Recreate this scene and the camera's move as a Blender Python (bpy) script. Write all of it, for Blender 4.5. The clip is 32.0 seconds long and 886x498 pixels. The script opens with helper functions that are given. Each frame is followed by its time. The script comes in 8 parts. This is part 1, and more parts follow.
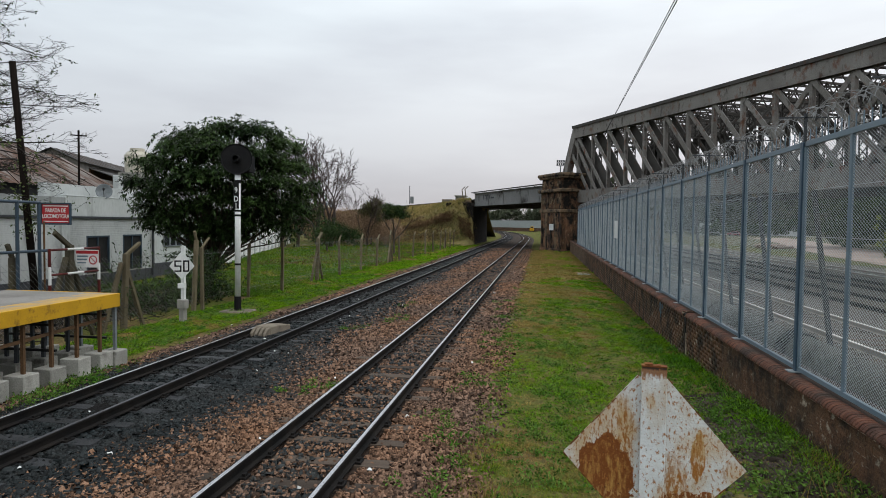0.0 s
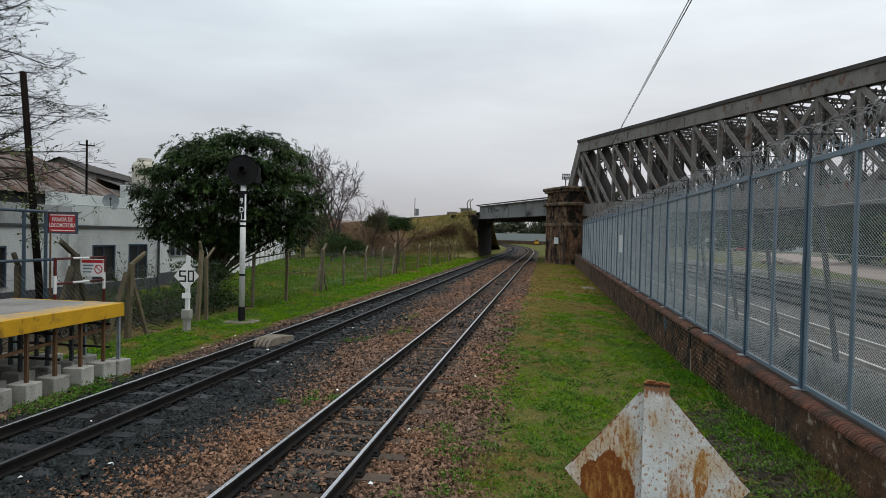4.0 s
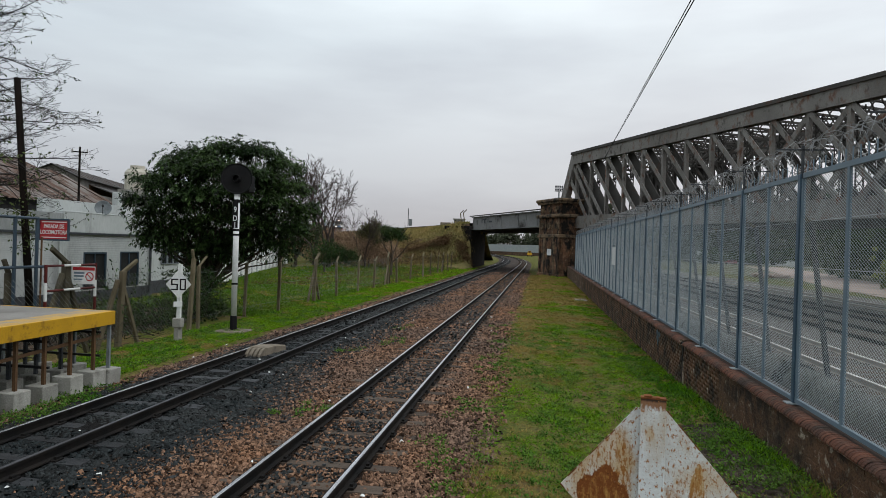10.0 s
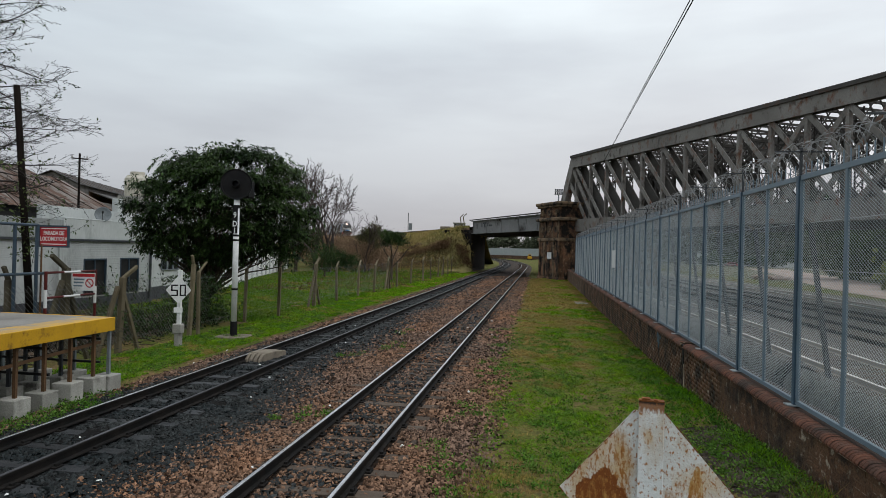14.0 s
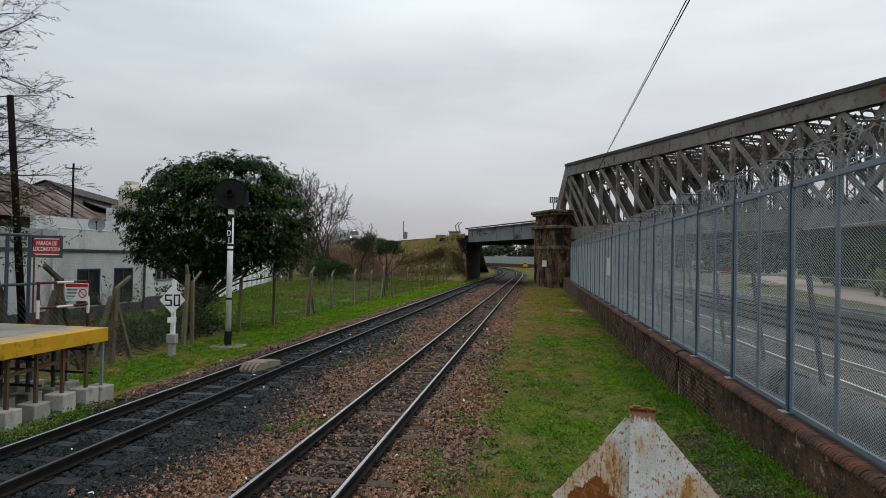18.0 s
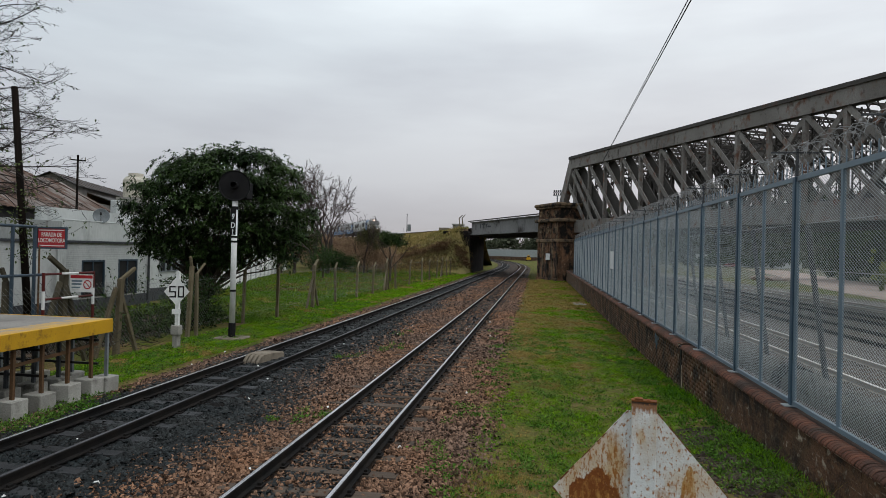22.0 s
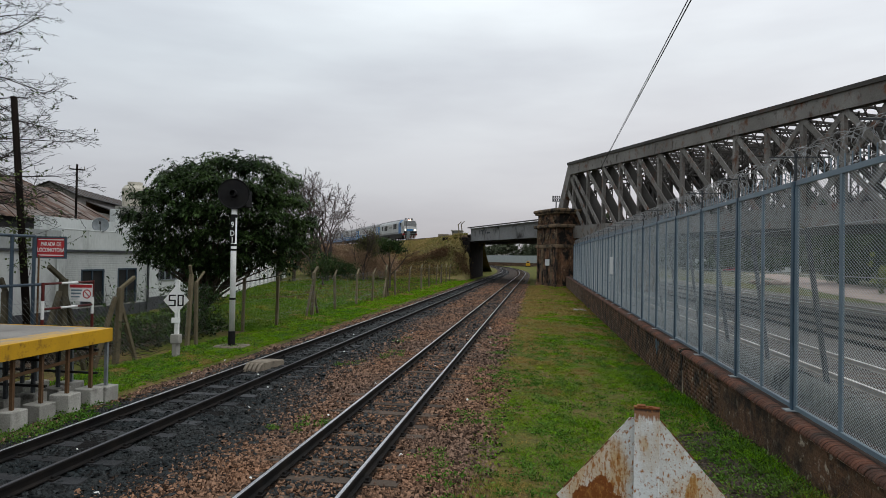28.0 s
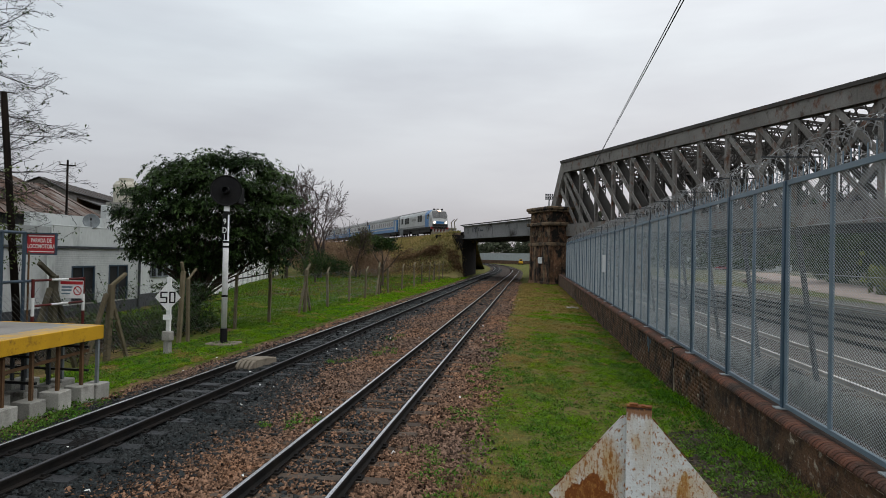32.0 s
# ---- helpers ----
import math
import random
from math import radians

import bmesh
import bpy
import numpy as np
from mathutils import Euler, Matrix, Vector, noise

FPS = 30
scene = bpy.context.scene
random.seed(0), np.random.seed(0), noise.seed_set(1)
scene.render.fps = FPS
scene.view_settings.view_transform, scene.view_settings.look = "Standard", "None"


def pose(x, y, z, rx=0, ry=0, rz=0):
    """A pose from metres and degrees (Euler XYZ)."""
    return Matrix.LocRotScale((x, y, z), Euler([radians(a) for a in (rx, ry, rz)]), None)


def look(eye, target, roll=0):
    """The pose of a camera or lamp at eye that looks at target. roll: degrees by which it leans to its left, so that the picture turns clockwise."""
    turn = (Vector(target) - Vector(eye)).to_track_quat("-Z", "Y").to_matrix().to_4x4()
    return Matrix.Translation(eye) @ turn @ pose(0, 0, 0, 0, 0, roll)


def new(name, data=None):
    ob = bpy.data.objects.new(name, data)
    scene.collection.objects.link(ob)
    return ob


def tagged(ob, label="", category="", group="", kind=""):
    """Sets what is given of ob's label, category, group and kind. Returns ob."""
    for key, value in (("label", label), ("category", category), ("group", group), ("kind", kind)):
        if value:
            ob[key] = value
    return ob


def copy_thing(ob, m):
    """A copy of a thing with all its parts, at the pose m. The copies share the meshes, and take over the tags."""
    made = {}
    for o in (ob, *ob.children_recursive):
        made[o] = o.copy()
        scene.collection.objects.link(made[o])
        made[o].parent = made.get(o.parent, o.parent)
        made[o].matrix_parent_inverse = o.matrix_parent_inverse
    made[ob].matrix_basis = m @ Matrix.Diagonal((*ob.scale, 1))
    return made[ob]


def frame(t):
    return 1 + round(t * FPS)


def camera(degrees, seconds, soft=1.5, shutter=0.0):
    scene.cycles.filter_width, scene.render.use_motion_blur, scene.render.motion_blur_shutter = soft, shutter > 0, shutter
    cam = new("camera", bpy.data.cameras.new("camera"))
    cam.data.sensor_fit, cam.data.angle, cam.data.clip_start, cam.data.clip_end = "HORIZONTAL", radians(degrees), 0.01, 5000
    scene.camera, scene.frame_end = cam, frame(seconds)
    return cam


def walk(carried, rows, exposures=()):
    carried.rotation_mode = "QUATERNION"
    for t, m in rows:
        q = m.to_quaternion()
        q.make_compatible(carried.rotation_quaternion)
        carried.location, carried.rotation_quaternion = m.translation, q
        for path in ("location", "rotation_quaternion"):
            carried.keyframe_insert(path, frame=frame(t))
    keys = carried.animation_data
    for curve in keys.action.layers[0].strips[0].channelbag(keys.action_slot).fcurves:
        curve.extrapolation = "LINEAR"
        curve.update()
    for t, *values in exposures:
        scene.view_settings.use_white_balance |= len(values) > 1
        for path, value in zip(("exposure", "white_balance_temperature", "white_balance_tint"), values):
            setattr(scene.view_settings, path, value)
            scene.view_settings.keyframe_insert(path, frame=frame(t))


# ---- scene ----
cam = camera(71.0, 32.0, soft=0.85)
PATH = [
    (0, pose(-0.000, -0.000, 2.550, 87.661, -0.709, 8.684)),
    (0.5, pose(0.005, 0.003, 2.553, 88.202, -0.998, 8.525)),
    (1, pose(0.006, 0.000, 2.556, 88.853, -0.890, 8.784)),
    (1.5, pose(0.004, -0.006, 2.559, 88.791, -1.169, 8.915)),
    (2, pose(0.004, -0.011, 2.560, 89.092, -1.104, 8.898)),
    (2.5, pose(0.003, -0.005, 2.558, 88.916, -1.268, 9.042)),
    (3, pose(0.006, -0.004, 2.558, 88.894, -1.305, 8.826)),
    (3.5, pose(0.008, -0.001, 2.559, 88.762, -1.253, 9.280)),
    (5.5, pose(0.011, 0.007, 2.554, 89.138, -1.305, 8.318)),
    (6, pose(0.014, 0.008, 2.555, 89.262, -1.214, 8.489)),
    (6.5, pose(0.007, 0.012, 2.556, 88.935, -1.117, 8.806)),
    (7, pose(0.002, -0.001, 2.560, 89.508, -1.421, 8.563)),
    (7.5, pose(0.004, 0.003, 2.560, 89.656, -1.533, 8.249)),
    (8, pose(-0.001, 0.001, 2.562, 89.599, -1.591, 7.946)),
    (8.5, pose(-0.002, 0.013, 2.561, 89.395, -1.744, 8.420)),
    (9, pose(-0.002, 0.004, 2.563, 89.764, -1.607, 8.273)),
    (9.5, pose(-0.010, 0.004, 2.562, 89.496, -1.745, 8.274)),
    (10, pose(-0.011, -0.002, 2.566, 89.769, -1.826, 8.484)),
    (10.5, pose(-0.007, -0.006, 2.564, 89.724, -1.529, 8.242)),
    (11, pose(-0.002, 0.003, 2.564, 89.758, -1.560, 8.172)),
    (11.5, pose(-0.005, 0.005, 2.561, 89.634, -1.689, 8.211)),
    (12, pose(-0.005, 0.005, 2.564, 89.620, -1.630, 8.560)),
    (12.5, pose(-0.005, 0.008, 2.564, 89.994, -1.607, 8.441)),
    (13, pose(-0.002, -0.006, 2.569, 90.267, -1.312, 8.710)),
    (13.5, pose(-0.004, -0.004, 2.565, 90.213, -1.297, 8.519)),
    (14, pose(0.001, -0.005, 2.566, 90.147, -1.447, 8.501)),
    (14.5, pose(-0.001, -0.010, 2.566, 90.109, -1.384, 8.548)),
    (16.5, pose(0.011, 0.002, 2.567, 90.028, -0.996, 8.435)),
    (17, pose(0.016, -0.002, 2.561, 89.912, -0.934, 8.419)),
    (17.5, pose(0.023, 0.009, 2.561, 90.362, -1.220, 7.846)),
    (18, pose(0.021, -0.004, 2.568, 90.933, -1.187, 8.090)),
    (18.5, pose(0.019, -0.005, 2.570, 91.055, -1.372, 8.016)),
    (19, pose(0.019, -0.006, 2.571, 91.093, -1.442, 8.103)),
    (19.5, pose(0.025, -0.013, 2.574, 91.446, -1.342, 8.293)),
    (20, pose(0.030, -0.021, 2.571, 91.308, -1.221, 8.193)),
    (20.5, pose(0.035, -0.021, 2.570, 91.243, -1.421, 7.842)),
    (21, pose(0.028, -0.015, 2.570, 90.910, -1.287, 8.173)),
    (21.5, pose(0.025, -0.014, 2.566, 90.555, -1.263, 8.199)),
    (22, pose(0.023, -0.012, 2.566, 90.260, -1.388, 8.402)),
    (22.5, pose(0.018, -0.006, 2.562, 90.068, -1.159, 8.663)),
    (23, pose(0.018, 0.004, 2.560, 90.120, -1.099, 8.884)),
    (23.5, pose(0.015, -0.009, 2.566, 90.018, -0.938, 9.051)),
    (24, pose(0.017, 0.008, 2.563, 89.982, -0.935, 9.104)),
    (24.5, pose(0.017, 0.014, 2.561, 90.127, -1.056, 8.962)),
    (25, pose(0.012, -0.007, 2.570, 90.401, -1.075, 8.853)),
    (25.5, pose(0.009, -0.013, 2.573, 90.675, -1.153, 8.654)),
    (27.5, pose(0.016, -0.000, 2.570, 90.703, -1.148, 8.385)),
    (28, pose(0.016, -0.014, 2.572, 90.855, -0.979, 8.341)),
    (28.5, pose(0.015, -0.023, 2.575, 90.949, -0.968, 8.114)),
    (29, pose(0.014, -0.029, 2.576, 90.833, -0.901, 8.046)),
    (29.5, pose(0.017, -0.015, 2.569, 90.598, -0.968, 8.141)),
    (30, pose(0.014, -0.014, 2.569, 90.494, -0.770, 8.267)),
    (30.5, pose(0.013, -0.018, 2.572, 90.464, -0.899, 8.417)),
    (31, pose(0.009, -0.029, 2.577, 90.680, -1.405, 7.911)),
    (31.5, pose(0.011, -0.027, 2.579, 90.672, -1.330, 8.197)),
    (32, pose(0.013, -0.016, 2.576, 90.640, -1.160, 7.687)),
]
walk(cam, PATH, [(0, 0.39, 6450, 9), (1, 0.34, 6400, 8), (3, 0.28, 6400, 8), (6, 0.24, 6400, 8), (9, 0.23, 6400, 8), (13, 0.20, 6400, 8), (17, 0.17, 6450, 9.5), (19, 0.13, 6450, 9), (23, 0.16, 6450, 9.5), (32, 0.18, 6500, 10)])

# ---------- light and sky (overcast day) ----------
world = bpy.data.worlds.new("overcast_sky")
scene.world = world
world.use_nodes = True
wn, wl = world.node_tree.nodes, world.node_tree.links
wn.clear()
w_out = wn.new("ShaderNodeOutputWorld")
w_bg = wn.new("ShaderNodeBackground")
w_sky = wn.new("ShaderNodeTexSky")
w_sky.sky_type, w_sky.sun_disc = "NISHITA", False
w_sky.sun_elevation, w_sky.sun_rotation = radians(62), radians(105)
w_geo = wn.new("ShaderNodeTexCoord")
w_map = wn.new("ShaderNodeMapping")
w_map.inputs["Scale"].default_value = (1.0, 1.0, 4.5)
w_noise = wn.new("ShaderNodeTexNoise")
w_noise.inputs["Scale"].default_value = 1.7
w_noise.inputs["Detail"].default_value = 5
w_noise.inputs["Roughness"].default_value = 0.5
w_ramp = wn.new("ShaderNodeValToRGB")
w_ramp.color_ramp.elements[0].position, w_ramp.color_ramp.elements[0].color = 0.30, (0.64, 0.64, 0.68, 1)
w_ramp.color_ramp.elements[1].position, w_ramp.color_ramp.elements[1].color = 0.68, (0.87, 0.89, 0.915, 1)
# the cloud layer thins towards the zenith
w_sep = wn.new("ShaderNodeSeparateXYZ")
w_high = wn.new("ShaderNodeMapRange")
w_high.inputs["From Min"].default_value, w_high.inputs["From Max"].default_value = 0.0, 0.6
w_high.inputs["To Min"].default_value, w_high.inputs["To Max"].default_value = 0.575, 1.42
w_mul = wn.new("ShaderNodeVectorMath")
w_mul.operation = "SCALE"
w_dim = wn.new("ShaderNodeVectorMath")
w_dim.operation = "SCALE"
w_dim.inputs["Scale"].default_value = 0.08
w_mix = wn.new("ShaderNodeMix")
w_mix.data_type = "RGBA"
w_mix.inputs["Factor"].default_value = 0.94
wl.new(w_geo.outputs["Generated"], w_map.inputs["Vector"])
wl.new(w_map.outputs["Vector"], w_noise.inputs["Vector"])
wl.new(w_noise.outputs["Fac"], w_ramp.inputs["Fac"])
wl.new(w_geo.outputs["Generated"], w_sep.inputs["Vector"])
wl.new(w_sep.outputs["Z"], w_high.inputs["Value"])
w_tint = wn.new("ShaderNodeValToRGB")
w_tint.color_ramp.elements[0].position, w_tint.color_ramp.elements[0].color = 0.0, (1.0, 0.935, 0.945, 1)
w_tint.color_ramp.elements[1].position, w_tint.color_ramp.elements[1].color = 0.30, (0.95, 0.985, 1.0, 1)
wl.new(w_sep.outputs["Z"], w_tint.inputs["Fac"])
w_col = wn.new("ShaderNodeMix")
w_col.data_type, w_col.blend_type = "RGBA", "MULTIPLY"
w_col.inputs["Factor"].default_value = 1.0
wl.new(w_ramp.outputs["Color"], w_col.inputs["A"])
wl.new(w_tint.outputs["Color"], w_col.inputs["B"])
w_blue = wn.new("ShaderNodeValToRGB")
w_blue.color_ramp.elements[0].position, w_blue.color_ramp.elements[0].color = 0.15, (0.955, 0.988, 1.0, 1)
w_blue.color_ramp.elements[1].position, w_blue.color_ramp.elements[1].color = 0.60, (1.01, 1.0, 0.985, 1)
w_half = wn.new("ShaderNodeMapRange")
w_half.inputs["From Min"].default_value, w_half.inputs["From Max"].default_value = -1.0, 1.0
wl.new(w_sep.outputs["X"], w_half.inputs["Value"])
wl.new(w_half.outputs["Result"], w_blue.inputs["Fac"])
w_cool = wn.new("ShaderNodeMix")
w_cool.data_type, w_cool.blend_type = "RGBA", "MULTIPLY"
w_cool.inputs["Factor"].default_value = 1.0
wl.new(w_col.outputs["Result"], w_cool.inputs["A"])
wl.new(w_blue.outputs["Color"], w_cool.inputs["B"])
wl.new(w_cool.outputs["Result"], w_mul.inputs[0])
# brighter towards the hidden sun
w_side = wn.new("ShaderNodeMapRange")
w_side.inputs["From Min"].default_value, w_side.inputs["From Max"].default_value = -0.8, 0.8
w_side.inputs["To Min"].default_value, w_side.inputs["To Max"].default_value = 0.88, 1.13
wl.new(w_sep.outputs["X"], w_side.inputs["Value"])
w_both = wn.new("ShaderNodeMath")
w_both.operation = "MULTIPLY"
wl.new(w_high.outputs["Result"], w_both.inputs[0])
wl.new(w_side.outputs["Result"], w_both.inputs[1])
wl.new(w_both.outputs[0], w_mul.inputs["Scale"])
wl.new(w_sky.outputs["Color"], w_dim.inputs[0])
wl.new(w_dim.outputs["Vector"], w_mix.inputs["A"])
wl.new(w_mul.outputs["Vector"], w_mix.inputs["B"])
wl.new(w_mix.outputs["Result"], w_bg.inputs["Color"])
w_bg.inputs["Strength"].default_value = 0.955
wl.new(w_bg.outputs["Background"], w_out.inputs["Surface"])
sun_data = bpy.data.lights.new("sun", "SUN")
sun_data.energy, sun_data.angle, sun_data.color = 0.95, radians(55), (1.0, 0.98, 0.95)
sun = new("sun", sun_data)
sun.matrix_world = look((30, -8, 58), (0, 0, 0))


# ---------- builders ----------
class Shape:
    """Collects boxes, beams, tubes and prisms into one mesh."""

    def __init__(self):
        self.v, self.f = [], []

    def add(self, verts, faces):
        k = len(self.v)
        self.v += [tuple(p) for p in verts]
        self.f += [tuple(k + i for i in fa) for fa in faces]
        return self

    def box(self, x0, x1, y0, y1, z0, z1):
        return self.add([(x, y, z) for z in (z0, z1) for x, y in ((x0, y0), (x1, y0), (x1, y1), (x0, y1))],
                        [(3, 2, 1, 0), (4, 5, 6, 7), (0, 1, 5, 4), (1, 2, 6, 5), (2, 3, 7, 6), (3, 0, 4, 7)])

    def beam(self, p, q, w, h, up=(0, 0, 1)):
        """A bar of section w x h from p to q; h runs along up."""
        p, q = Vector(p), Vector(q)
        d = (q - p).normalized()
        u = Vector(up)
        if abs(d.dot(u)) > 0.98:
            u = Vector((0, 1, 0)) if abs(d.y) < 0.9 else Vector((1, 0, 0))
        s = d.cross(u).normalized()
        u = s.cross(d).normalized()
        pts = [a + s * (i * w / 2) + u * (j * h / 2) for a in (p, q) for i, j in ((-1, -1), (1, -1), (1, 1), (-1, 1))]
        return self.add(pts, [(0, 1, 2, 3), (7, 6, 5, 4), (0, 4, 5, 1), (1, 5, 6, 2), (2, 6, 7, 3), (3, 7, 4, 0)])

    def tube(self, p, q, r, r2=None, n=8, caps=True):
        r2 = r if r2 is None else r2
        p, q = Vector(p), Vector(q)
        d = (q - p).normalized()
        s = d.cross(Vector((0, 0, 1)) if abs(d.z) < 0.95 else Vector((1, 0, 0))).normalized()
        u = s.cross(d)
        pts = []
        for a, rr in ((p, r), (q, r2)):
            for i in range(n):
                c = 2 * math.pi * i / n
                pts.append(a + s * (rr * math.cos(c)) + u * (rr * math.sin(c)))
        fa = [(i, (i + 1) % n, n + (i + 1) % n, n + i) for i in range(n)]
        if caps:
            fa += [tuple(range(n - 1, -1, -1)), tuple(range(n, 2 * n))]
        return self.add(pts, fa)

    def prism(self, poly, axis, a, b):
        """A polygon in the plane across the axis, drawn out from a to b."""
        n = len(poly)
        put = {"x": lambda u, v, k: (k, u, v), "y": lambda u, v, k: (u, k, v), "z": lambda u, v, k: (u, v, k)}[axis]
        pts = [put(u, v, k) for k in (a, b) for u, v in poly]
        return self.add(pts, [tuple(range(n)), tuple(range(2 * n - 1, n - 1, -1))] + [(i, n + i, n + (i + 1) % n, (i + 1) % n) for i in range(n)])

    def lathe(self, profile, n=16, at=(0, 0, 0), axis="z"):
        pts, m = [], len(profile)
        for i in range(n):
            c, s = math.cos(2 * math.pi * i / n), math.sin(2 * math.pi * i / n)
            for r, h in profile:
                p = (r * c, r * s, h) if axis == "z" else (r * c, h, r * s)
                pts.append((p[0] + at[0], p[1] + at[1], p[2] + at[2]))
        fa = [(i * m + j, ((i + 1) % n) * m + j, ((i + 1) % n) * m + j + 1, i * m + j + 1) for i in range(n) for j in range(m - 1)]
        return self.add(pts, fa)

    def moved(self, m):
        self.v = [tuple(m @ Vector(p)) for p in self.v]
        return self


def mesh_of(name, shape, material, bevel=0.0, smooth=False):
    me = bpy.data.meshes.new(name)
    me.from_pydata(shape.v, [], shape.f)
    bm = bmesh.new()
    bm.from_mesh(me)
    bmesh.ops.recalc_face_normals(bm, faces=bm.faces)
    if bevel:
        bmesh.ops.bevel(bm, geom=[e for e in bm.edges if len(e.link_faces) == 2 and e.calc_face_angle(0) > 0.6], offset=bevel, segments=1, affect="EDGES")
    bm.to_mesh(me)
    bm.free()
    if smooth:
        me.shade_smooth()
    me.materials.append(material)
    return me


def part(name, shape, material, parent=None, label="", bevel=0.0, smooth=False):
    """One mesh object, under a thing or a part."""
    me = shape if isinstance(shape, bpy.types.Mesh) else mesh_of(name, shape, material, bevel, smooth)
    ob = new(name, me)
    ob.parent = parent
    return tagged(ob, label)


def thing(name, label, category, group="", kind="", at=None):
    """An Empty that parents a thing's parts."""
    ob = new(name)
    ob.empty_display_size = 0.1
    if at is not None:
        ob.matrix_basis = at
    return tagged(ob, label, category, group, kind)


def soup(name, verts, tris, material, parent=None, smooth=False):
    """A mesh from arrays: verts n x 3, faces m x k."""
    me = bpy.data.meshes.new(name)
    verts, tris = np.asarray(verts, np.float32), np.asarray(tris, np.int32)
    k = tris.shape[1]
    me.vertices.add(len(verts))
    me.vertices.foreach_set("co", verts.ravel())
    me.loops.add(tris.size)
    me.loops.foreach_set("vertex_index", tris.ravel())
    me.polygons.add(len(tris))
    me.polygons.foreach_set("loop_start", np.arange(0, tris.size, k, dtype=np.int32))
    me.update(calc_edges=True)
    me.validate()
    if smooth:
        me.shade_smooth()
    me.materials.append(material)
    ob = new(name, me)
    ob.parent = parent
    return ob


# ---------- materials ----------
def surf(name, col, col2=None, rough=0.8, metal=0.0, scale=2.0, fine=40.0, bump=0.2, grain=0.25, stain=None, stain_at=(0.55, 0.7), stain_scale=3.0,
         stretch=(1, 1, 1), vary=0.0, island=0.0, spec=0.18, hue=None, soil=None, soil_at=(0.5, 0.6), soil_scale=20.0, depth=0.02):
    """A surface: two tones in large patches, fine grain with relief, stains of their own shape, and a random tone from piece to piece."""
    ma = bpy.data.materials.new(name)
    ma.use_nodes = True
    nt, lk = ma.node_tree.nodes, ma.node_tree.links
    bs = nt["Principled BSDF"]
    co = nt.new("ShaderNodeTexCoord")
    mp = nt.new("ShaderNodeMapping")
    mp.inputs["Scale"].default_value = stretch
    # pieces that share one mesh take the noise from where they lie
    lk.new(nt.new("ShaderNodeNewGeometry").outputs["Position"] if vary else co.outputs["Object"], mp.inputs["Vector"])

    def noisy(s, detail=4, rgh=0.55):
        n = nt.new("ShaderNodeTexNoise")
        n.inputs["Scale"].default_value, n.inputs["Detail"].default_value, n.inputs["Roughness"].default_value = s, detail, rgh
        lk.new(mp.outputs["Vector"], n.inputs["Vector"])
        return n.outputs["Fac"]

    def spread(src, a, b, lo=0.0, hi=1.0):
        r = nt.new("ShaderNodeMapRange")
        r.inputs["From Min"].default_value, r.inputs["From Max"].default_value = a, b
        r.inputs["To Min"].default_value, r.inputs["To Max"].default_value = lo, hi
        lk.new(src, r.inputs["Value"])
        return r.outputs["Result"]

    def mixed(f, a, b, how="MIX"):
        m = nt.new("ShaderNodeMix")
        m.data_type, m.blend_type = "RGBA", how
        for key, val in (("Factor", f), ("A", a), ("B", b)):
            sock = [i for i in m.inputs if i.name == key and (i.type == "RGBA" or key == "Factor")][0]
            if isinstance(val, bpy.types.NodeSocket):
                lk.new(val, sock)
            else:
                sock.default_value = val
        return [o for o in m.outputs if o.type == "RGBA"][0]

    def c4(c):
        return (*c, 1.0)

    col2 = col2 or tuple(x * 0.75 for x in col)
    out = mixed(spread(noisy(scale), 0.35, 0.65), c4(col), c4(col2))
    if soil:
        out = mixed(spread(noisy(soil_scale, 3), *soil_at), out, c4(soil))
    if hue:
        out = mixed(spread(noisy(scale * 0.23, 2), 0.42, 0.58), out, c4(hue))
    if stain:
        out = mixed(spread(noisy(stain_scale, 6, 0.62), *stain_at), out, c4(stain))
    fine_n = noisy(fine, 3, 0.6)
    g = spread(fine_n, 0.25, 0.75, 1 - grain, 1 + grain)
    if vary or island:
        if vary:
            rnd = nt.new("ShaderNodeObjectInfo").outputs["Random"]
        else:
            rnd = nt.new("ShaderNodeNewGeometry").outputs["Random Per Island"]
        amt = vary or island
        mu = nt.new("ShaderNodeMath")
        mu.operation = "MULTIPLY"
        lk.new(g, mu.inputs[0])
        lk.new(spread(rnd, 0, 1, 1 - amt, 1 + amt), mu.inputs[1])
        g = mu.outputs[0]
    vm = nt.new("ShaderNodeVectorMath")
    vm.operation = "SCALE"
    lk.new(out, vm.inputs[0])
    lk.new(g, vm.inputs["Scale"])
    lk.new(vm.outputs["Vector"], bs.inputs["Base Color"])
    lk.new(spread(fine_n, 0.2, 0.8, max(rough - 0.12, 0.03), min(rough + 0.12, 1.0)), bs.inputs["Roughness"])
    bs.inputs["Metallic"].default_value = metal
    bs.inputs["Specular IOR Level"].default_value = spec
    if bump:
        bp = nt.new("ShaderNodeBump")
        bp.inputs["Strength"].default_value, bp.inputs["Distance"].default_value = bump, depth
        lk.new(fine_n, bp.inputs["Height"])
        lk.new(bp.outputs["Normal"], bs.inputs["Normal"])
    return ma


def glow(name, col, strength):
    ma = bpy.data.materials.new(name)
    ma.use_nodes = True
    bs = ma.node_tree.nodes["Principled BSDF"]
    bs.inputs["Base Color"].default_value = (*col, 1)
    bs.inputs["Emission Color"].default_value = (*col, 1)
    bs.inputs["Emission Strength"].default_value = strength
    return ma


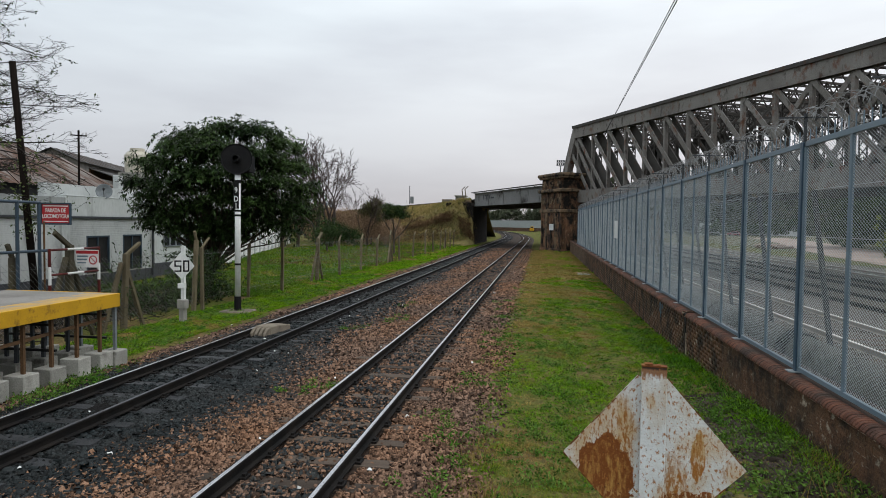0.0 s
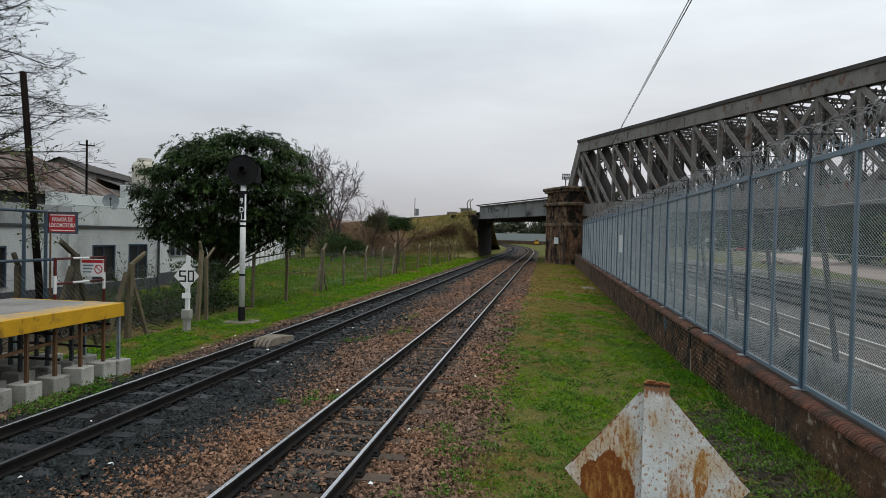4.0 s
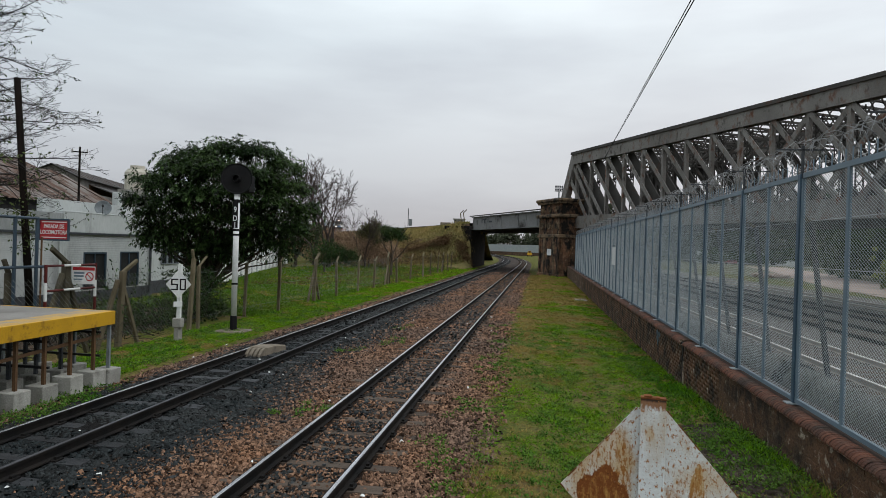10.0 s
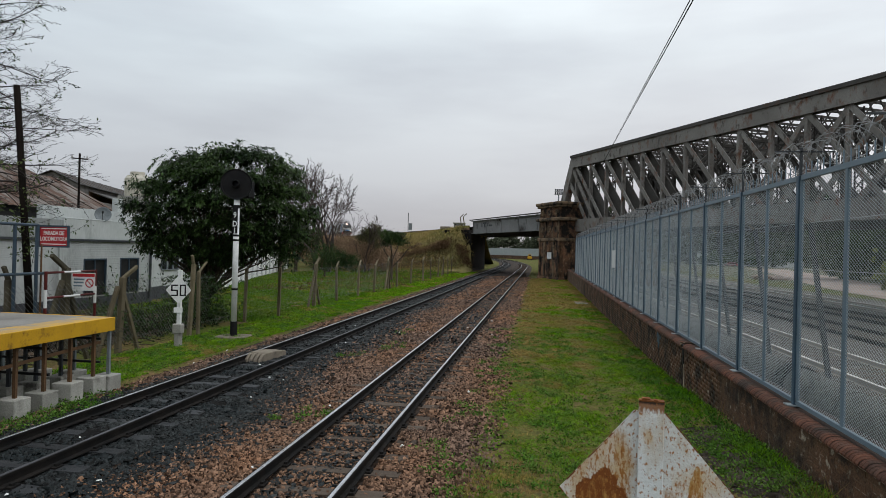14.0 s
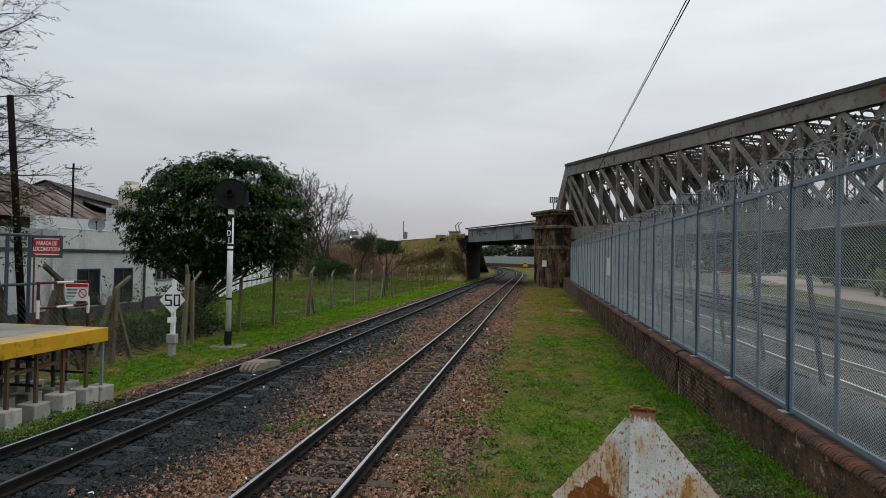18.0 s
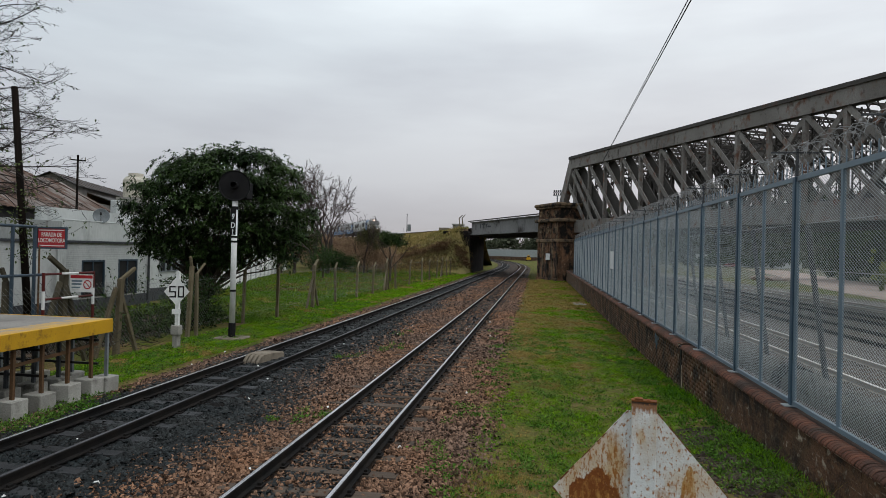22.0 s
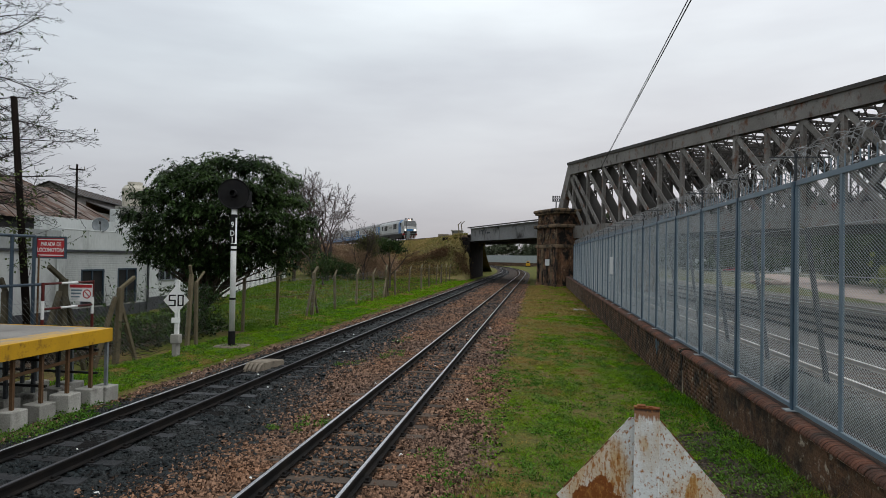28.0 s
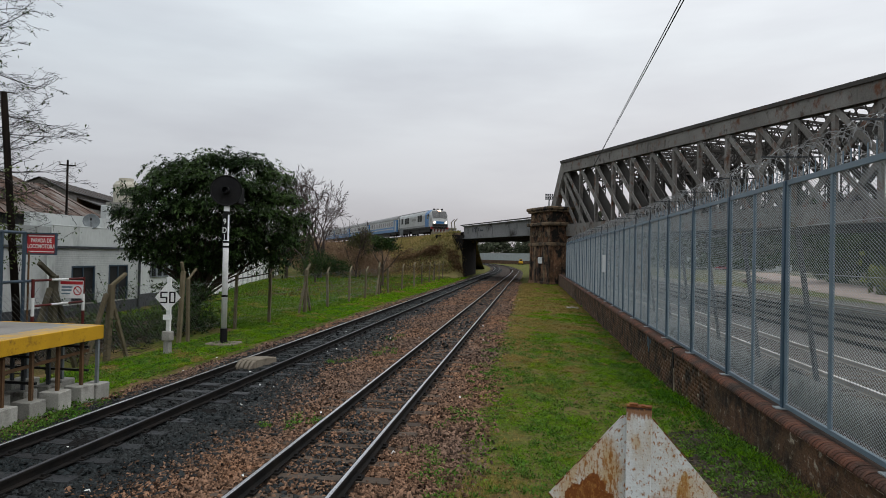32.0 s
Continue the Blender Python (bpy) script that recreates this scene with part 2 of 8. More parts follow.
def leafy(name, col, col2, rough=0.5, spread_to=0.45, spec=0.06):
    """Leaves: a tone for each leaf and light that passes through."""
    ma = surf(name, col, col2, rough=rough, scale=0.6, fine=8, bump=0, grain=0.2, island=spread_to, spec=spec)
    nt, lk = ma.node_tree.nodes, ma.node_tree.links
    bs = nt["Principled BSDF"]
    tr = nt.new("ShaderNodeBsdfTranslucent")
    src = bs.inputs["Base Color"].links[0].from_socket
    lk.new(src, tr.inputs["Color"])
    mx = nt.new("ShaderNodeMixShader")
    mx.inputs["Fac"].default_value = 0.25
    lk.new(bs.outputs["BSDF"], mx.inputs[1])
    lk.new(tr.outputs["BSDF"], mx.inputs[2])
    lk.new(mx.outputs["Shader"], nt["Material Output"].inputs["Surface"])
    return ma


M_GROUND = surf("grassy_soil", (0.062, 0.080, 0.012), (0.125, 0.100, 0.034), rough=0.95, scale=1.6, fine=14, bump=0.9, grain=0.6,
                soil=(0.135, 0.092, 0.046), soil_at=(0.48, 0.62), soil_scale=2.6, depth=0.05, hue=(0.068, 0.085, 0.017), spec=0.05)
M_BALLAST = surf("ballast_bed", (0.028, 0.018, 0.013), (0.040, 0.026, 0.018), rough=0.95, scale=0.35, fine=22, bump=1.0, grain=0.6, soil=(0.022, 0.018, 0.016),
                 soil_at=(0.5, 0.6), soil_scale=9, depth=0.05)
M_BALLAST_DARK = surf("oily_ballast_bed", (0.008, 0.008, 0.0085), (0.014, 0.013, 0.012), spec=0.05, rough=0.85, scale=0.5, fine=22, bump=1.0, grain=0.6, depth=0.05)
M_STONE = surf("ballast_stone", (0.168, 0.092, 0.055), (0.140, 0.086, 0.058), spec=0.08, rough=0.9, scale=0.9, fine=45, bump=0.4, grain=0.4, island=0.9, hue=(0.118, 0.078, 0.058))
M_STONE_DARK = surf("oily_ballast_stone", (0.006, 0.0092, 0.0102), (0.019, 0.0205, 0.0198), rough=0.5, scale=0.6, fine=30, bump=0.3, grain=0.3, island=0.9, spec=0.16)
M_YARD = surf("yard_ballast", (0.118, 0.108, 0.097), (0.076, 0.069, 0.062), rough=0.9, scale=0.4, fine=9, bump=0.8, grain=0.5, stain=(0.045, 0.040, 0.036), stain_at=(0.52, 0.66), stain_scale=0.35, stretch=(2.2, 0.25, 1), depth=0.05)
M_FILLET = surf("pale_mortar", (0.46, 0.385, 0.30), (0.27, 0.21, 0.155), rough=1.0, scale=3, fine=40, bump=0.3, stain=(0.09, 0.065, 0.05), stain_at=(0.56, 0.70), stain_scale=4)
M_PAVING = surf("pale_dirt", (0.36, 0.285, 0.245), (0.27, 0.205, 0.175), rough=0.95, scale=0.25, fine=8, bump=0.3, grain=0.4, soil=(0.15, 0.13, 0.085), soil_at=(0.58, 0.68), soil_scale=0.4)
M_TANVERGE = surf("dry_verge", (0.070, 0.072, 0.032), (0.050, 0.058, 0.024), rough=0.95, scale=0.3, fine=4, bump=0.4, grain=0.4, soil=(0.19, 0.15, 0.11), soil_at=(0.54, 0.64), soil_scale=0.5)
M_CONCRETE = surf("concrete", (0.30, 0.29, 0.265), (0.22, 0.215, 0.195), rough=0.9, scale=1.5, fine=45, bump=0.3, stain=(0.12, 0.11, 0.09), stain_at=(0.58, 0.8))
M_OLD_CONCRETE = surf("mossy_concrete", (0.108, 0.088, 0.054), (0.140, 0.118, 0.078), rough=0.95, scale=2.5, fine=50, bump=0.4, stain=(0.070, 0.062, 0.034), stain_at=(0.5, 0.75), vary=0.25)
M_SLEEPER = surf("weathered_sleeper", (0.058, 0.043, 0.033), (0.082, 0.064, 0.050), rough=0.95, scale=3, fine=60, bump=0.5, stretch=(0.25, 2, 2), vary=0.45, stain=(0.028, 0.022, 0.018), depth=0.01)
M_SLEEPER_DARK = surf("oily_sleeper", (0.019, 0.020, 0.022), (0.036, 0.038, 0.040), rough=0.7, scale=3, fine=60, bump=0.5, stretch=(0.25, 2, 2), vary=0.4, depth=0.01)
M_RAIL = surf("rail_steel_rusty", (0.009, 0.0088, 0.009), (0.017, 0.0145, 0.0128), rough=0.8, spec=0.1, metal=0.0, scale=3, fine=50, bump=0.2)
M_RAIL_TOP = surf("rail_steel_polished", (0.55, 0.55, 0.57), (0.42, 0.42, 0.44), rough=0.30, metal=1.0, scale=1.5, fine=30, bump=0.02, grain=0.1, stretch=(30, 1, 1))
M_BRICK = surf("sooty_red_brick", (0.132, 0.068, 0.038), (0.080, 0.050, 0.031), rough=0.95, scale=1.3, fine=55, bump=0.9, grain=0.6, stain=(0.026, 0.020, 0.015), stain_scale=2.4, stain_at=(0.44, 0.62), vary=0.14, soil=(0.30, 0.255, 0.195), soil_at=(0.60, 0.68), soil_scale=9)
M_BRICK_REST = surf("sooty_red_brick_far", (0.132, 0.068, 0.038), (0.080, 0.050, 0.031), rough=0.95, scale=1.3, fine=55, bump=0.9, grain=0.6, stain=(0.026, 0.020, 0.015), stain_scale=2.4, stain_at=(0.44, 0.62), island=0.06, soil=(0.30, 0.255, 0.195), soil_at=(0.60, 0.68), soil_scale=9)
M_CAP = surf("bullnose_brick", (0.128, 0.050, 0.029), (0.085, 0.038, 0.024), rough=0.75, spec=0.18, scale=1.2, fine=60, bump=0.35, stain=(0.045, 0.030, 0.023), stain_at=(0.44, 0.64), stain_scale=2.2, vary=0.24)
M_CAP_REST = surf("bullnose_brick_far", (0.128, 0.050, 0.029), (0.085, 0.038, 0.024), rough=0.75, spec=0.18, scale=1.2, fine=60, bump=0.35, stain=(0.045, 0.030, 0.023), stain_at=(0.44, 0.64), stain_scale=2.2, island=0.24)
M_MORTAR = surf("dark_mortar", (0.118, 0.066, 0.040), (0.074, 0.047, 0.030), rough=1.0, scale=1.3, fine=60, bump=0.4, stain=(0.026, 0.020, 0.015), stain_at=(0.48, 0.66), stain_scale=2.4, soil=(0.28, 0.235, 0.18), soil_at=(0.58, 0.68), soil_scale=7)
M_FENCE = surf("blue_grey_paint", (0.125, 0.175, 0.215), (0.105, 0.15, 0.185), spec=0.4, rough=0.5, scale=2, fine=60, bump=0.05, grain=0.1)
M_JOINT = surf("sooty_joint_and_shade", (0.030, 0.021, 0.017), (0.045, 0.031, 0.024), rough=1.0, scale=2, fine=60, bump=0.3)
M_POSTBLUE = surf("dark_blue_post_paint", (0.045, 0.085, 0.125), (0.032, 0.062, 0.095), spec=0.4, rough=0.5, scale=2, fine=60, bump=0.05, grain=0.1)
M_MESH = surf("galvanised_mesh", (0.355, 0.388, 0.398), (0.30, 0.335, 0.345), rough=0.45, metal=0.25, scale=1.5, fine=30, bump=0, grain=0.08)
M_WIRE = surf("razor_wire", (0.36, 0.37, 0.38), (0.22, 0.22, 0.22), rough=0.4, metal=0.7, scale=3, fine=20, bump=0)
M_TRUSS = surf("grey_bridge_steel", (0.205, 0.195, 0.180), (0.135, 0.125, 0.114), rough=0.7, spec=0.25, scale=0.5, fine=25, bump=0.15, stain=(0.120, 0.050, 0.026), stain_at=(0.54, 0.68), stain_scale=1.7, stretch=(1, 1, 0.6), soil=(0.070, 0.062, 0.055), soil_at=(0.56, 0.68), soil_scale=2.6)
# darker copy of the bridge steel: shade of inner and far members in its colour
M_TRUSS_DARK_SHADED = surf("dark_shaded_bridge_steel", (0.075, 0.070, 0.065), (0.050, 0.046, 0.042), rough=0.8, scale=0.5, fine=25, bump=0.15, stain=(0.085, 0.040, 0.024), stain_at=(0.60, 0.72), stain_scale=0.9)
M_PIER = surf("sooty_sandstone", (0.185, 0.100, 0.056), (0.098, 0.058, 0.038), rough=0.95, scale=2.2, fine=16, bump=0.8, grain=0.5, stain=(0.017, 0.015, 0.013), stain_at=(0.44, 0.58), stain_scale=1.4, stretch=(1.0, 1.0, 0.75), vary=0.2,
              soil=(0.26, 0.19, 0.125), soil_at=(0.60, 0.70), soil_scale=5)
M_PIER_TRIM = surf("worn_sandstone_trim", (0.19, 0.13, 0.08), (0.09, 0.07, 0.05), rough=0.95, scale=1.0, fine=14, bump=0.5, stain=(0.018, 0.016, 0.015), stain_at=(0.46, 0.6), stain_scale=1.5)
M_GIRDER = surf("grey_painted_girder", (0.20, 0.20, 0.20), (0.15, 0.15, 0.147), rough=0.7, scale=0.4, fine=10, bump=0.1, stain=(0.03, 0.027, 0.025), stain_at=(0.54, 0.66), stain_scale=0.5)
M_WHITE = surf("white_limewash", (0.50, 0.525, 0.515), (0.415, 0.44, 0.43), rough=0.9, scale=0.6, fine=12, bump=0.25, grain=0.08, stain=(0.21, 0.22, 0.21), stain_at=(0.56, 0.78), stain_scale=1.3, stretch=(1, 1, 0.35))
M_PANELWHITE = surf("white_painted_panel", (0.70, 0.715, 0.70), (0.60, 0.615, 0.60), rough=0.85, scale=0.6, fine=12, bump=0.2, grain=0.08, stain=(0.33, 0.33, 0.30), stain_at=(0.60, 0.78), stain_scale=1.3)
M_DINGY = surf("dingy_limewash", (0.30, 0.318, 0.312), (0.22, 0.235, 0.23), rough=0.95, scale=0.9, fine=14, bump=0.4, grain=0.15, stain=(0.13, 0.135, 0.125), stain_at=(0.52, 0.72), stain_scale=1.6, stretch=(1, 1, 0.4))
M_DARKBASE = surf("grey_painted_plinth", (0.06, 0.064, 0.072), (0.042, 0.046, 0.05), scale=1, fine=20, bump=0.2)
# near black for dark parts, and as painted shade on panes and shed walls
M_DARK = surf("near_black_and_shade", (0.012, 0.012, 0.013), (0.02, 0.02, 0.02), rough=0.6, scale=2, fine=10, bump=0)
M_GLASS_DARK = surf("dark_window_glass", (0.02, 0.024, 0.03), (0.03, 0.034, 0.04), rough=0.12, scale=1, fine=4, bump=0, spec=0.6)
M_YELLOW = surf("chipped_yellow_paint", (0.50, 0.285, 0.015), (0.42, 0.235, 0.015), rough=0.6, scale=2, fine=40, bump=0.15, stain=(0.17, 0.09, 0.02), stain_at=(0.56, 0.72), stain_scale=6, grain=0.12)
M_PLATFORM = surf("platform_top", (0.205, 0.195, 0.18), (0.16, 0.152, 0.14), scale=1, fine=50, bump=0.15, stain=(0.11, 0.103, 0.093), stain_at=(0.55, 0.75), stain_scale=1.5)
M_RUSTY = surf("rusty_steel", (0.115, 0.062, 0.03), (0.075, 0.045, 0.025), rough=0.85, scale=4, fine=60, bump=0.3)
M_STEEL_GREY = surf("grey_painted_steel", (0.17, 0.19, 0.20), (0.13, 0.145, 0.15), rough=0.6, scale=4, fine=40, bump=0.1)
M_PAINT_WHITE = surf("white_paint", (0.66, 0.67, 0.66), (0.55, 0.56, 0.55), rough=0.5, scale=3, fine=40, bump=0.1, grain=0.1, stain=(0.24, 0.17, 0.10), stain_at=(0.66, 0.8), stain_scale=9)
M_BLACK = surf("black_paint", (0.006, 0.006, 0.007), (0.01, 0.01, 0.01), spec=0.15, rough=0.7, scale=4, fine=30, bump=0.05)
M_RED = surf("red_sign_face", (0.36, 0.025, 0.03), (0.30, 0.02, 0.025), rough=0.4, scale=4, fine=30, bump=0)
M_REDWHITE = surf("dark_red_paint", (0.085, 0.015, 0.013), (0.06, 0.012, 0.011), rough=0.5, scale=4, fine=30, bump=0.05)
M_ROOF = surf("rusty_corrugated_roof", (0.175, 0.158, 0.146), (0.105, 0.089, 0.079), rough=0.8, scale=0.8, fine=20, bump=0.1, stain=(0.072, 0.038, 0.025), stain_at=(0.45, 0.56), stain_scale=1.1, stretch=(0.3, 2.2, 1))
M_ROOF_DARK = surf("weathered_roof_sheet", (0.082, 0.080, 0.080), (0.058, 0.056, 0.056), rough=0.85, scale=0.8, fine=20, bump=0.1, stain=(0.14, 0.125, 0.115), stain_at=(0.56, 0.7), stretch=(0.3, 2.2, 1))
M_SLABGREY = surf("worn_grey_concrete", (0.135, 0.13, 0.12), (0.085, 0.082, 0.075), rough=0.95, scale=3, fine=40, bump=0.4, stain=(0.22, 0.21, 0.19), stain_at=(0.60, 0.70), stain_scale=6)
# abutment masonry, much darker than the pier's sandstone
M_ABUT = surf("near_black_masonry", (0.018, 0.0155, 0.014), (0.010, 0.009, 0.0085), spec=0.06, rough=0.95, scale=0.8, fine=12, bump=0.5, stain=(0.05, 0.033, 0.022), stain_at=(0.6, 0.7), stain_scale=0.7)
M_RAIL_WORN = surf("rail_steel_worn", (0.72, 0.71, 0.68), (0.6, 0.58, 0.55), rough=0.6, metal=0.6, scale=1.5, fine=30, bump=0.02, grain=0.1)
M_BARK = surf("bark", (0.055, 0.042, 0.032), (0.085, 0.068, 0.052), rough=0.95, scale=5, fine=40, bump=0.6, stretch=(3, 3, 0.6))
M_BARE = surf("bare_branch", (0.030, 0.026, 0.023), (0.022, 0.019, 0.017), rough=0.95, scale=3, fine=30, bump=0.3)
M_BARE_FAR = surf("pinkish_bare_twig", (0.070, 0.052, 0.047), (0.046, 0.036, 0.033), rough=0.95, scale=0.4, fine=10, bump=0.2)
M_POLE = surf("tarred_pole", (0.007, 0.006, 0.0055), (0.013, 0.010, 0.008), spec=0.03, rough=0.9, scale=4, fine=40, bump=0.4, stretch=(3, 3, 0.4))
M_LEAF = leafy("dark_evergreen_leaf", (0.011, 0.027, 0.007), (0.044, 0.077, 0.020), rough=0.5, spread_to=0.95, spec=0.14)
M_LEAF_FAR = leafy("far_leaf", (0.03, 0.05, 0.018), (0.05, 0.068, 0.028), rough=0.7)
M_OLIVEBUSH = leafy("olive_bush_leaf", (0.070, 0.072, 0.030), (0.095, 0.090, 0.042), rough=0.8)
M_SHRUB = leafy("dry_shrub_leaf", (0.215, 0.142, 0.092), (0.265, 0.180, 0.115), rough=0.8)
M_BLADE = leafy("grass_blade", (0.084, 0.208, 0.008), (0.138, 0.248, 0.012), rough=0.7, spread_to=0.95, spec=0.0)
M_DRYBLADE = leafy("dry_grass_blade", (0.300, 0.205, 0.078), (0.215, 0.165, 0.050), rough=0.8, spec=0.0)
M_BANK = surf("dry_grass_bank", (0.175, 0.130, 0.054), (0.215, 0.155, 0.068), rough=0.95, scale=0.2, fine=6, bump=0.5, grain=0.4, hue=(0.135, 0.118, 0.042), stain=(0.085, 0.060, 0.034), stain_at=(0.58, 0.68), stain_scale=0.35, depth=0.1)
def add_courses(ma, width=0.24, height=0.075, strength=0.5):
    """Brick courses as relief under a coat of paint, on walls that face east."""
    nt, lk = ma.node_tree.nodes, ma.node_tree.links
    bs = nt["Principled BSDF"]
    co, sep, com = nt.new("ShaderNodeTexCoord"), nt.new("ShaderNodeSeparateXYZ"), nt.new("ShaderNodeCombineXYZ")
    lk.new(co.outputs["Object"], sep.inputs["Vector"])
    lk.new(sep.outputs["Y"], com.inputs["X"])
    lk.new(sep.outputs["Z"], com.inputs["Y"])
    br_ = nt.new("ShaderNodeTexBrick")
    br_.inputs["Scale"].default_value, br_.inputs["Brick Width"].default_value, br_.inputs["Row Height"].default_value = 1.0, width, height
    br_.inputs["Mortar Size"].default_value = 0.008
    lk.new(com.outputs["Vector"], br_.inputs["Vector"])
    bp = nt.new("ShaderNodeBump")
    bp.invert = True
    bp.inputs["Strength"].default_value, bp.inputs["Distance"].default_value = strength, 0.012
    lk.new(br_.outputs["Fac"], bp.inputs["Height"])
    old = bs.inputs["Normal"].links[0].from_node
    lk.new(old.outputs["Normal"], bp.inputs["Normal"])
    lk.new(bp.outputs["Normal"], bs.inputs["Normal"])
    return ma


add_courses(M_PIER, 0.46, 0.21, 1.0)
M_WHITEBRICK = add_courses(surf("whitewashed_brick", (0.465, 0.488, 0.478), (0.375, 0.395, 0.387), rough=0.9, scale=0.6, fine=12, bump=0.25, grain=0.08, stain=(0.20, 0.205, 0.195), stain_at=(0.56, 0.78), stain_scale=1.2, stretch=(1, 1, 0.5)), strength=1.0)


def add_rust(ma, patches=(), spots=0.60, cap=None):
    """Rust on enamel: fine speckles, and blooms of rust (u, v, half width, half height, streakiness, depth) that rain has drawn down; cap: rust above this height."""
    nt, lk = ma.node_tree.nodes, ma.node_tree.links
    bs = nt["Principled BSDF"]
    co = nt.new("ShaderNodeTexCoord")
    sep = nt.new("ShaderNodeSeparateXYZ")
    lk.new(co.outputs["Object"], sep.inputs["Vector"])

    def noisy(scale, stretch, detail=4):
        mp, n = nt.new("ShaderNodeMapping"), nt.new("ShaderNodeTexNoise")
        mp.inputs["Scale"].default_value = stretch
        n.inputs["Scale"].default_value, n.inputs["Detail"].default_value = scale, detail
        n.inputs["Roughness"].default_value = 0.65
        lk.new(co.outputs["Object"], mp.inputs["Vector"])
        lk.new(mp.outputs["Vector"], n.inputs["Vector"])
        return n.outputs["Fac"]

    def calc(how, a, b, clamp=False):
        m = nt.new("ShaderNodeMath")
        m.operation, m.use_clamp = how, clamp
        for i, val in enumerate((a, b)):
            if isinstance(val, bpy.types.NodeSocket):
                lk.new(val, m.inputs[i])
            else:
                m.inputs[i].default_value = val
        return m.outputs[0]

    def ramp(src, lo, hi):
        r = nt.new("ShaderNodeMapRange")
        r.inputs["From Min"].default_value, r.inputs["From Max"].default_value = lo, hi
        lk.new(src, r.inputs["Value"])
        return r.outputs["Result"]

    src = bs.inputs["Base Color"].links[0].from_socket

    def coat(fac, col):
        nonlocal src
        mx = nt.new("ShaderNodeMix")
        mx.data_type = "RGBA"
        lk.new(fac, mx.inputs["Factor"])
        lk.new(src, [i for i in mx.inputs if i.name == "A" and i.type == "RGBA"][0])
        [i for i in mx.inputs if i.name == "B" and i.type == "RGBA"][0].default_value = (*col, 1)
        src = [o for o in mx.outputs if o.type == "RGBA"][0]

    runs, flecks, edge = noisy(85, (1.0, 0.30, 1), 6), noisy(90, (1, 0.6, 1), 5), noisy(16, (1, 0.8, 1), 6)
    coat(ramp(noisy(9, (1, 0.4, 1), 5), 0.50, 0.78), (0.42, 0.32, 0.20))
    for u, v, hw, hh, streak, deep in patches:
        e = calc("ADD", calc("POWER", calc("DIVIDE", calc("ABSOLUTE", calc("SUBTRACT", sep.outputs["X"], u), 0), hw), 2.0),
                 calc("POWER", calc("DIVIDE", calc("ABSOLUTE", calc("SUBTRACT", sep.outputs["Y"], v), 0), hh), 2.0))
        e = calc("ADD", e, calc("MULTIPLY", calc("SUBTRACT", edge, 0.5), 2.2))
        inside = ramp(e, 1.0, 0.93 if streak < 0.5 else 0.1)
        mask = calc("MULTIPLY", inside, ramp(runs, 0.36 + 0.2 * streak, 0.42 + 0.2 * streak)) if streak else inside
        coat(calc("MULTIPLY", inside, 0.55), (0.46, 0.30, 0.12))
        coat(mask, (0.170, 0.052, 0.011) if deep else (0.29, 0.115, 0.022))
        if deep:
            core = calc("MULTIPLY", ramp(e, 0.62, 0.40), ramp(noisy(30, (1.0, 0.2, 1), 5), 0.46, 0.58))
            coat(core, (0.40, 0.215, 0.060))
            coat(calc("MULTIPLY", inside, ramp(noisy(55, (0.5, 1, 1), 4), 0.66, 0.70)), (0.028, 0.011, 0.005))
    if cap is not None:
        coat(calc("MULTIPLY", ramp(calc("ADD", sep.outputs["Y"], calc("MULTIPLY", calc("SUBTRACT", runs, 0.5), 0.10)), cap - 0.01, cap + 0.008), 0.92), (0.21, 0.080, 0.020))
        coat(ramp(calc("ADD", sep.outputs["Y"], calc("MULTIPLY", calc("SUBTRACT", edge, 0.5), 0.02)), cap + 0.022, cap + 0.03), (0.03, 0.016, 0.010))
    coat(ramp(flecks, spots - 0.035, spots + 0.05), (0.30, 0.125, 0.030))
    coat(ramp(noisy(120, (1, 1, 1), 3), spots + 0.085, spots + 0.12), (0.06, 0.026, 0.011))
    lk.new(src, bs.inputs["Base Color"])
    return ma


M_RAIL_DULL = surf("rail_steel_dull", (0.10, 0.10, 0.11), (0.05, 0.05, 0.055), rough=0.45, metal=0.8, scale=1.5, fine=30, bump=0.02)
# darker concrete for the fence posts nearest the platform
M_DARK_POST = surf("dark_concrete", (0.05, 0.045, 0.032), (0.085, 0.075, 0.05), rough=0.95, scale=2.5, fine=50, bump=0.4, vary=0.2)
M_SLABTAN = surf("tan_concrete", (0.21, 0.18, 0.14), (0.14, 0.12, 0.095), rough=0.95, scale=3, fine=40, bump=0.4, stain=(0.07, 0.06, 0.05), stain_at=(0.55, 0.7), stain_scale=5)
M_PIPE = surf("dull_grey_pipe", (0.120, 0.120, 0.112), (0.080, 0.078, 0.070), rough=0.85, scale=1.8, fine=24, bump=0.4, grain=0.4, stain=(0.050, 0.044, 0.038), stain_at=(0.48, 0.64), stain_scale=3, stretch=(1, 0.5, 1))
M_BRUSH = leafy("dead_brush_leaf", (0.098, 0.060, 0.033), (0.140, 0.090, 0.048), rough=0.9)
M_RAILING = surf("dark_blue_grey_paint", (0.032, 0.052, 0.074), (0.024, 0.040, 0.056), rough=0.5, spec=0.3, scale=2, fine=60, bump=0.05, grain=0.1)
M_YELLOWWORN = surf("worn_yellow_strip", (0.44, 0.27, 0.06), (0.34, 0.22, 0.08), rough=0.8, scale=2, fine=40, bump=0.15, stain=(0.22, 0.20, 0.17), stain_at=(0.44, 0.62), stain_scale=2.5)
M_RAIL_PALE = surf("rail_steel_pale_rust", (0.40, 0.36, 0.31), (0.30, 0.26, 0.22), rough=0.7, scale=1.5, fine=30, bump=0.1)
